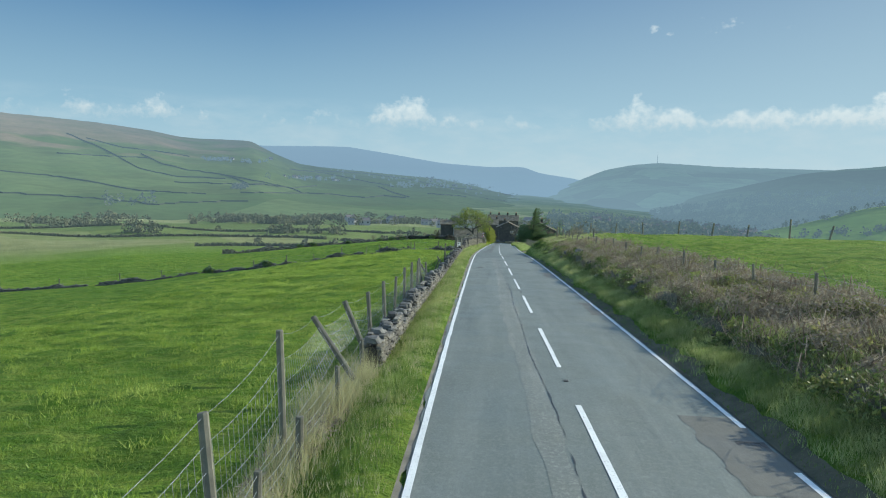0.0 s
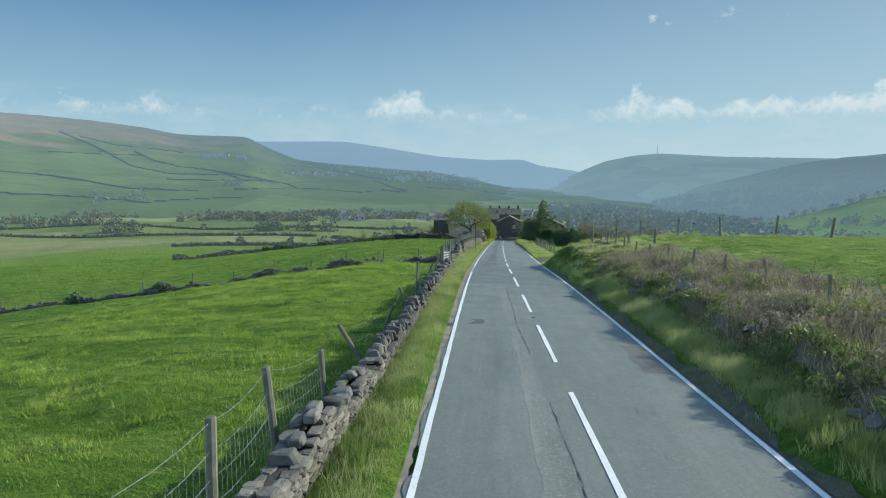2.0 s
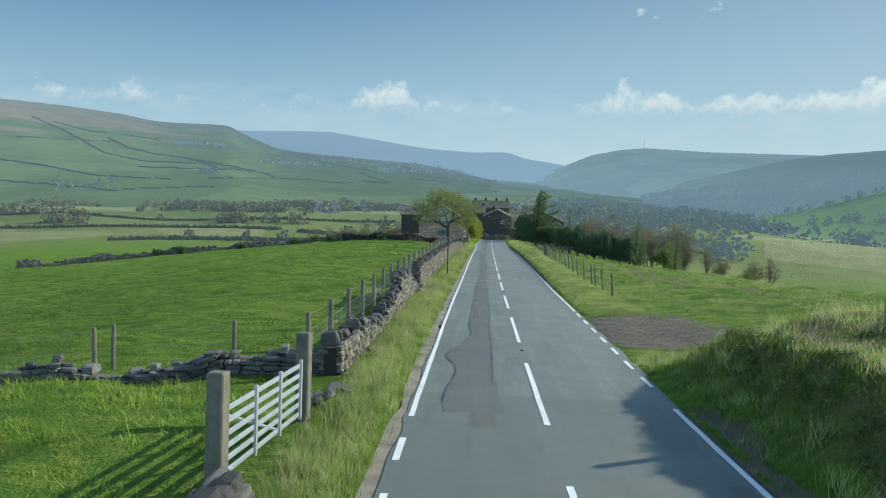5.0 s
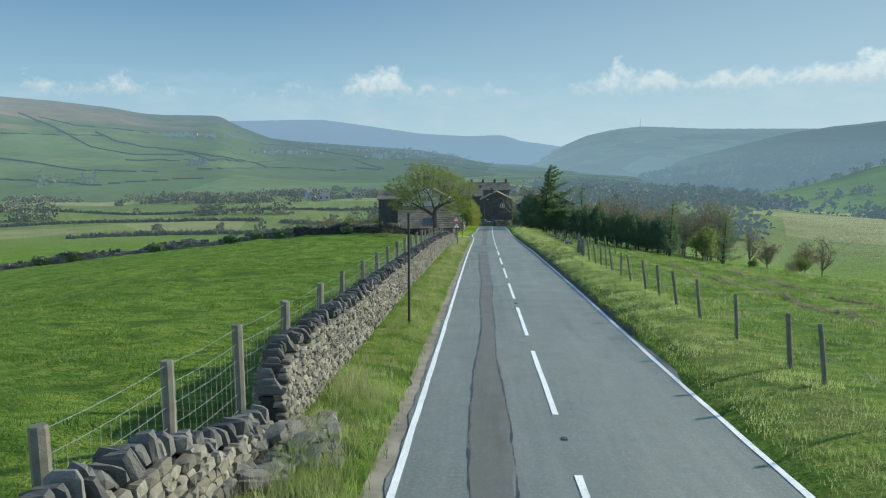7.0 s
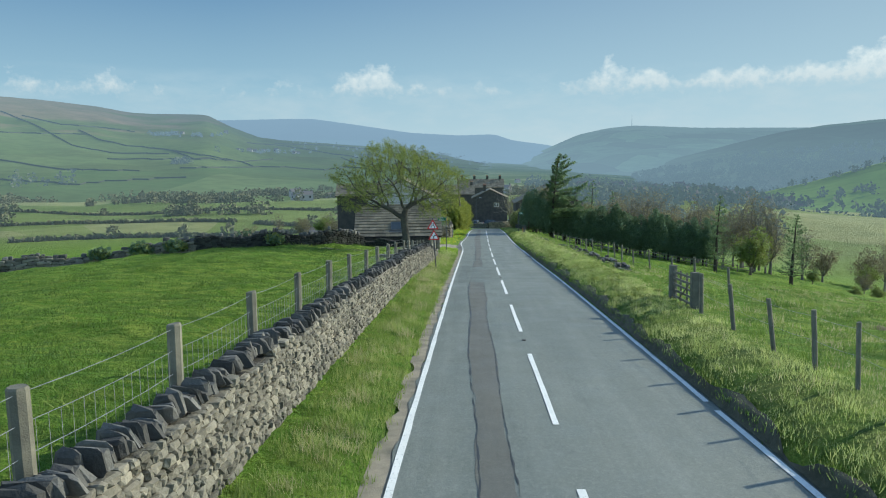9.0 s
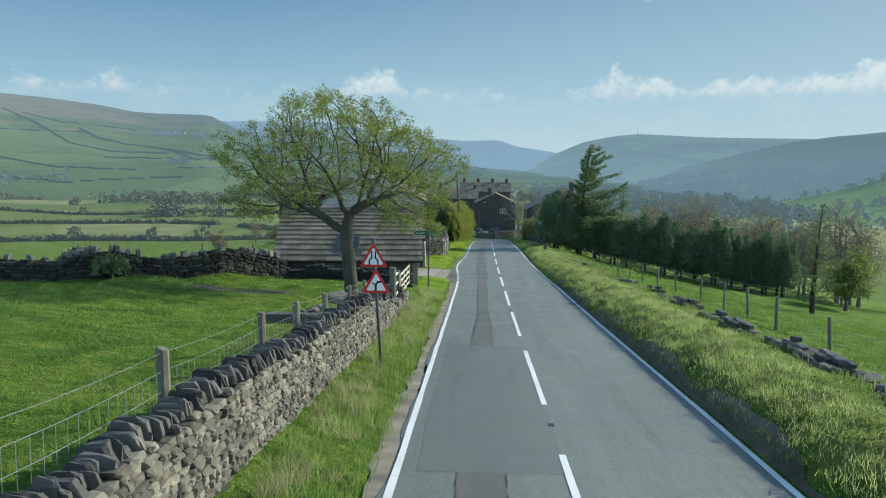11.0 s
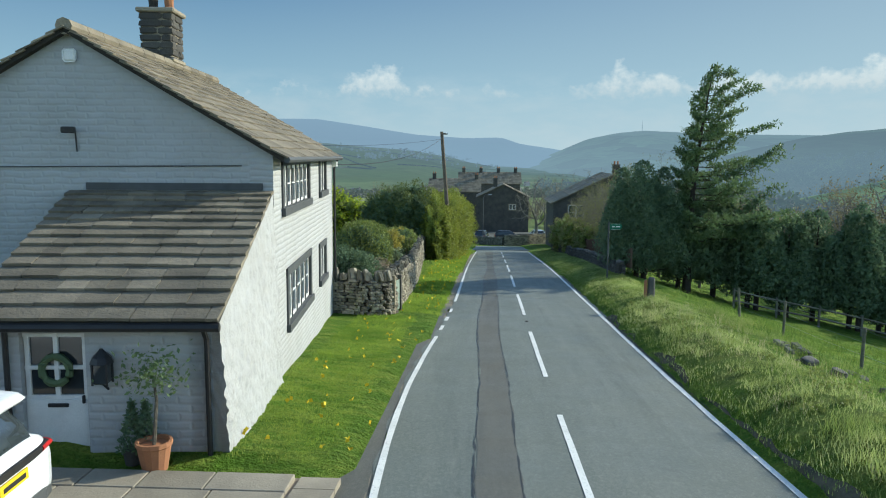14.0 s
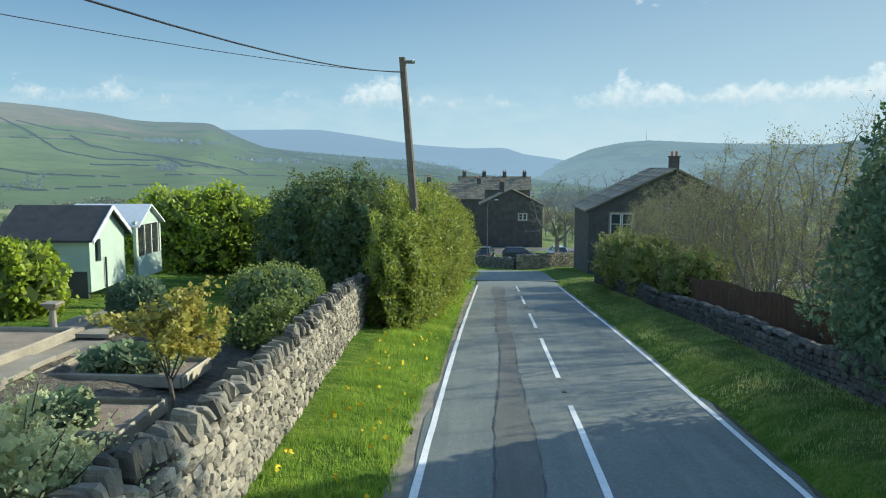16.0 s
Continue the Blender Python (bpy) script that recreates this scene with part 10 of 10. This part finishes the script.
# bushes growing through the far field wall
for i, (x, y, s) in enumerate(((-24.5, 176.6, 0.55), (-27, 176.2, 0.6), (-30, 176, 0.5), (-37, 173, 0.5), (-45, 170.6, 0.6), (-48, 169.8, 0.5), (-17.6, 178.4, 0.5), (-33, 78.6, 0.35), (-27, 80.2, 0.3), (-21, 182.5, 0.7))):
    bush("bush", x, y, H(x, y) + 0.3, (s * 1.5, s, s * 0.8), "leaf_bush" if i != 9 else "bracken", 700, 0.12, "low scrubby bush growing along a field wall", 500 + i, 2.2, 0.2, "wall scrub", lo=-0.8, lift=0.6)


def mounds(name, pts, mat, label, seed, size=0.6, per=150, leaf=0.12, flat=0.6):
    """Heaped clumps of stems and leaves, too tangled to count."""
    r = np.random.RandomState(seed)
    out = []
    for p in pts:
        q = size * r.uniform(0.5, 1.3)
        d = r.normal(size=(per, 3))
        d /= np.linalg.norm(d, axis=1)[:, None]
        d[:, 2] = np.abs(d[:, 2]) * flat
        out.append(p + d * q * r.uniform(0.55, 1.0, (per, 1)))
    return solo(name, Soup().add(*leaf_quads(np.concatenate(out), leaf, r, -0.1, 0.35)), M[mat], label, "scrub", kind="stuff")


mounds("bracken", patch(430, 5.0, 8.8, 0, 70, 31), "bracken", "heaped brown dead bracken on the bank", 31, 0.52, 190, 0.11, 0.75)
# dark leaves paint the shade in the hollows of the scarp
mounds("scrub", patch(170, 4.15, 5.2, 2, 64, 34), "leaf_shade", "bramble clumps coloured dark for shaded hollows in the bank", 34, 0.36, 110, 0.12)
mounds("scrub", patch(150, 4.0, 8.0, 2, 72, 32), "leaf_bush", "dark green tussocks and bramble leaves on the bank", 32, 0.42, 130, 0.13)
mounds("scrub", patch(110, 4.2, 8.5, 2, 70, 33), "leaf_olive", "olive bramble clumps on the bank", 33, 0.5, 150, 0.12)
for i, (a, b, y0, y1, n) in enumerate(((-4.0, -3.1, 8, 110, 190), (-4.1, -3.2, 110, 184, 120), (3.15, 3.9, 0, 90, 230), (3.5, 4.7, 100, 215, 260), (6.0, 16, 100, 160, 150))):
    grass("tussock", patch(n, a, b, y0, y1, 50 + i), (0.34, 0.30, 0.22, 0.20, 0.2)[i], 0.011, ("grass", "grass_dry", "grass_bank2", "grass_bank2", "grass")[i], "long pale tussocks of uncut grass", 50 + i, 46, 0.9, 0.11)

# ruts across the paddock, rubble heaps beside the roadside wall
rut = np.array([(9.9 + 0.25 * math.sin(y * 0.4) + r.normal(0, 0.12), y) for y in np.arange(112, 146, 0.35)])
mounds("scrub", np.stack([rut[:, 0], rut[:, 1], height(rut[:, 0], rut[:, 1])], 1), "bracken", "dark rutted line of dead growth across the paddock", 35, 0.17, 70, 0.09)
rut2 = rut + (2.6, -4)
mounds("scrub", np.stack([rut2[:, 0], rut2[:, 1], height(rut2[:, 0], rut2[:, 1])], 1), "bracken", "dark rutted line of dead growth across the paddock", 36, 0.13, 60, 0.09)
for x, y, ln, a in ((-7.9, 169.9, 1.35, 0.03), (-6.65, 169.7, 1.15, -0.10)):
    v, f = dressed_block(int(ln * 100), 0.09, 0.03)
    solo("stone_slab", Soup().add(turned(v * (ln, 0.34, 0.36), a), f), M["stone_wet"], "long weathered stone slab lying in grass", "stone", "fallen wall stones", at=(x, y, H(x, y) - 0.05))
heap("fallen_stone", -7.5, 171.9, 8, 0.45, 0.8, "loose gritstone block heaped inside a paddock", "fallen wall stones", "stone", 71)
heap("fallen_stone", -6.95, 174.5, 3, 0.95, 0.3, "large pale gritstone block inside a paddock", "fallen wall stones", "stone", 72)
# pale blades paint the backlit sheen of the paddock grass
grass("field_grass", patch(14000, 6.0, 24, 99, 170, 61, clumpy), 0.13, 0.014, "grass_dry", "pale tufts among the pasture, coloured for its silvery sheen", 61, 7, 1.1, 0.12, 0.7)
grass("bank_grass", patch(1100, 5.2, 8.4, 24, 66, 62), 0.30, 0.010, "grass_dry", "pale dead grass along the top of the bank", 62, 8, 1.0, 0.12, 0.8)
grass("field_grass", patch(2600, -22, -5.2, 1, 85, 63), 0.14, 0.022, "grass_meadow", "coarse tussocks standing in the pasture", 63, 40, 1.5, 0.22, 0.6)
grass("field_grass", patch(1500, -22, -5.2, 100, 182, 64, off_mud), 0.13, 0.022, "grass_field", "coarse tussocks standing in the pasture", 64, 34, 1.5, 0.24, 0.6)
grass("field_grass", patch(1300, 5.6, 20, 99, 222, 65), 0.22, 0.018, "grass_field", "coarse tussocks standing in the pasture", 65, 30, 0.8, 0.20, 0.6)
grass("tussock", patch(1500, 3.36, 4.25, 0, 64, 66), 0.25, 0.011, "grass_bank", "pale arching tussocks at the foot of the bank", 66, 40, 1.1, 0.10)
# three layers of darker green blades stand in for shaded grass
grass("bank_grass", patch(4200, 3.25, 4.75, 63, 88, 94), 0.11, 0.014, "grass_field", "short grass on the steep bank face, coloured dark for shade", 94, 7, 0.9, 0.09, 0.8)
grass("bank_grass", patch(5200, 2.98, 3.42, 0, 85, 95), 0.055, 0.014, "grass_field", "short grass along the road edge, coloured dark for shade", 95, 6, 0.9, 0.08)
grass("verge_grass", patch(4200, 3.0, 3.45, 112, 225, 96, lambda x, y, s, r: s > wr_(y) + 0.2), 0.06, 0.014, "grass_field", "grass hanging over the road edge, coloured dark for shade", 96, 6, 0.9, 0.08)
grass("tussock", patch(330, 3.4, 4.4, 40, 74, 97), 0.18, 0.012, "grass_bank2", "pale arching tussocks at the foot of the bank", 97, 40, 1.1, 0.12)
# dark leaves paint shade below the lip of the bank
mounds("scrub", patch(190, 3.75, 4.7, 62, 88, 91), "leaf_shade", "overhanging growth on the steep bank end, leaves darkened for shade", 91, 0.24, 120, 0.08)
grass("tussock", patch(420, 4.5, 10.5, 60, 88, 92), 0.15, 0.013, "grass_bank2", "lumpy green tussocks over the end of the bank", 92, 44, 1.2, 0.16)
grass("bank_grass", patch(7500, 4.5, 12.0, 58, 88, 93), 0.06, 0.016, "grass_bank", "short green grass over the end of the bank", 93, 7, 1.0, 0.10, 0.7)
grass("tussock", patch(260, 4.6, 9.5, 60, 88, 67), 0.20, 0.012, "grass_dry", "pale grass tussocks along the top of the bank", 67, 40, 1.0, 0.14)
mounds("scrub", patch(90, 3.7, 5.6, 148, 226, 68), "leaf_bush", "low dark weeds in the roadside verge", 68, 0.26, 90, 0.09)
grass("tussock", patch(260, -5.3, -4.3, 2, 17, 71), 0.55, 0.012, "grass_dry", "tangle of tall dead stalks round old fence posts", 71, 30, 0.7, 0.14)
mounds("scrub", patch(40, -5.2, -4.5, 3, 17, 72), "bracken", "heap of dead stalks round old fence posts", 72, 0.34, 120, 0.09, 0.9)
grass("tussock", patch(320, 5.8, 7.4, 158, 215, 73), 0.24, 0.012, "grass", "rank grass growing over ruined stones", 73, 36, 0.9, 0.13)
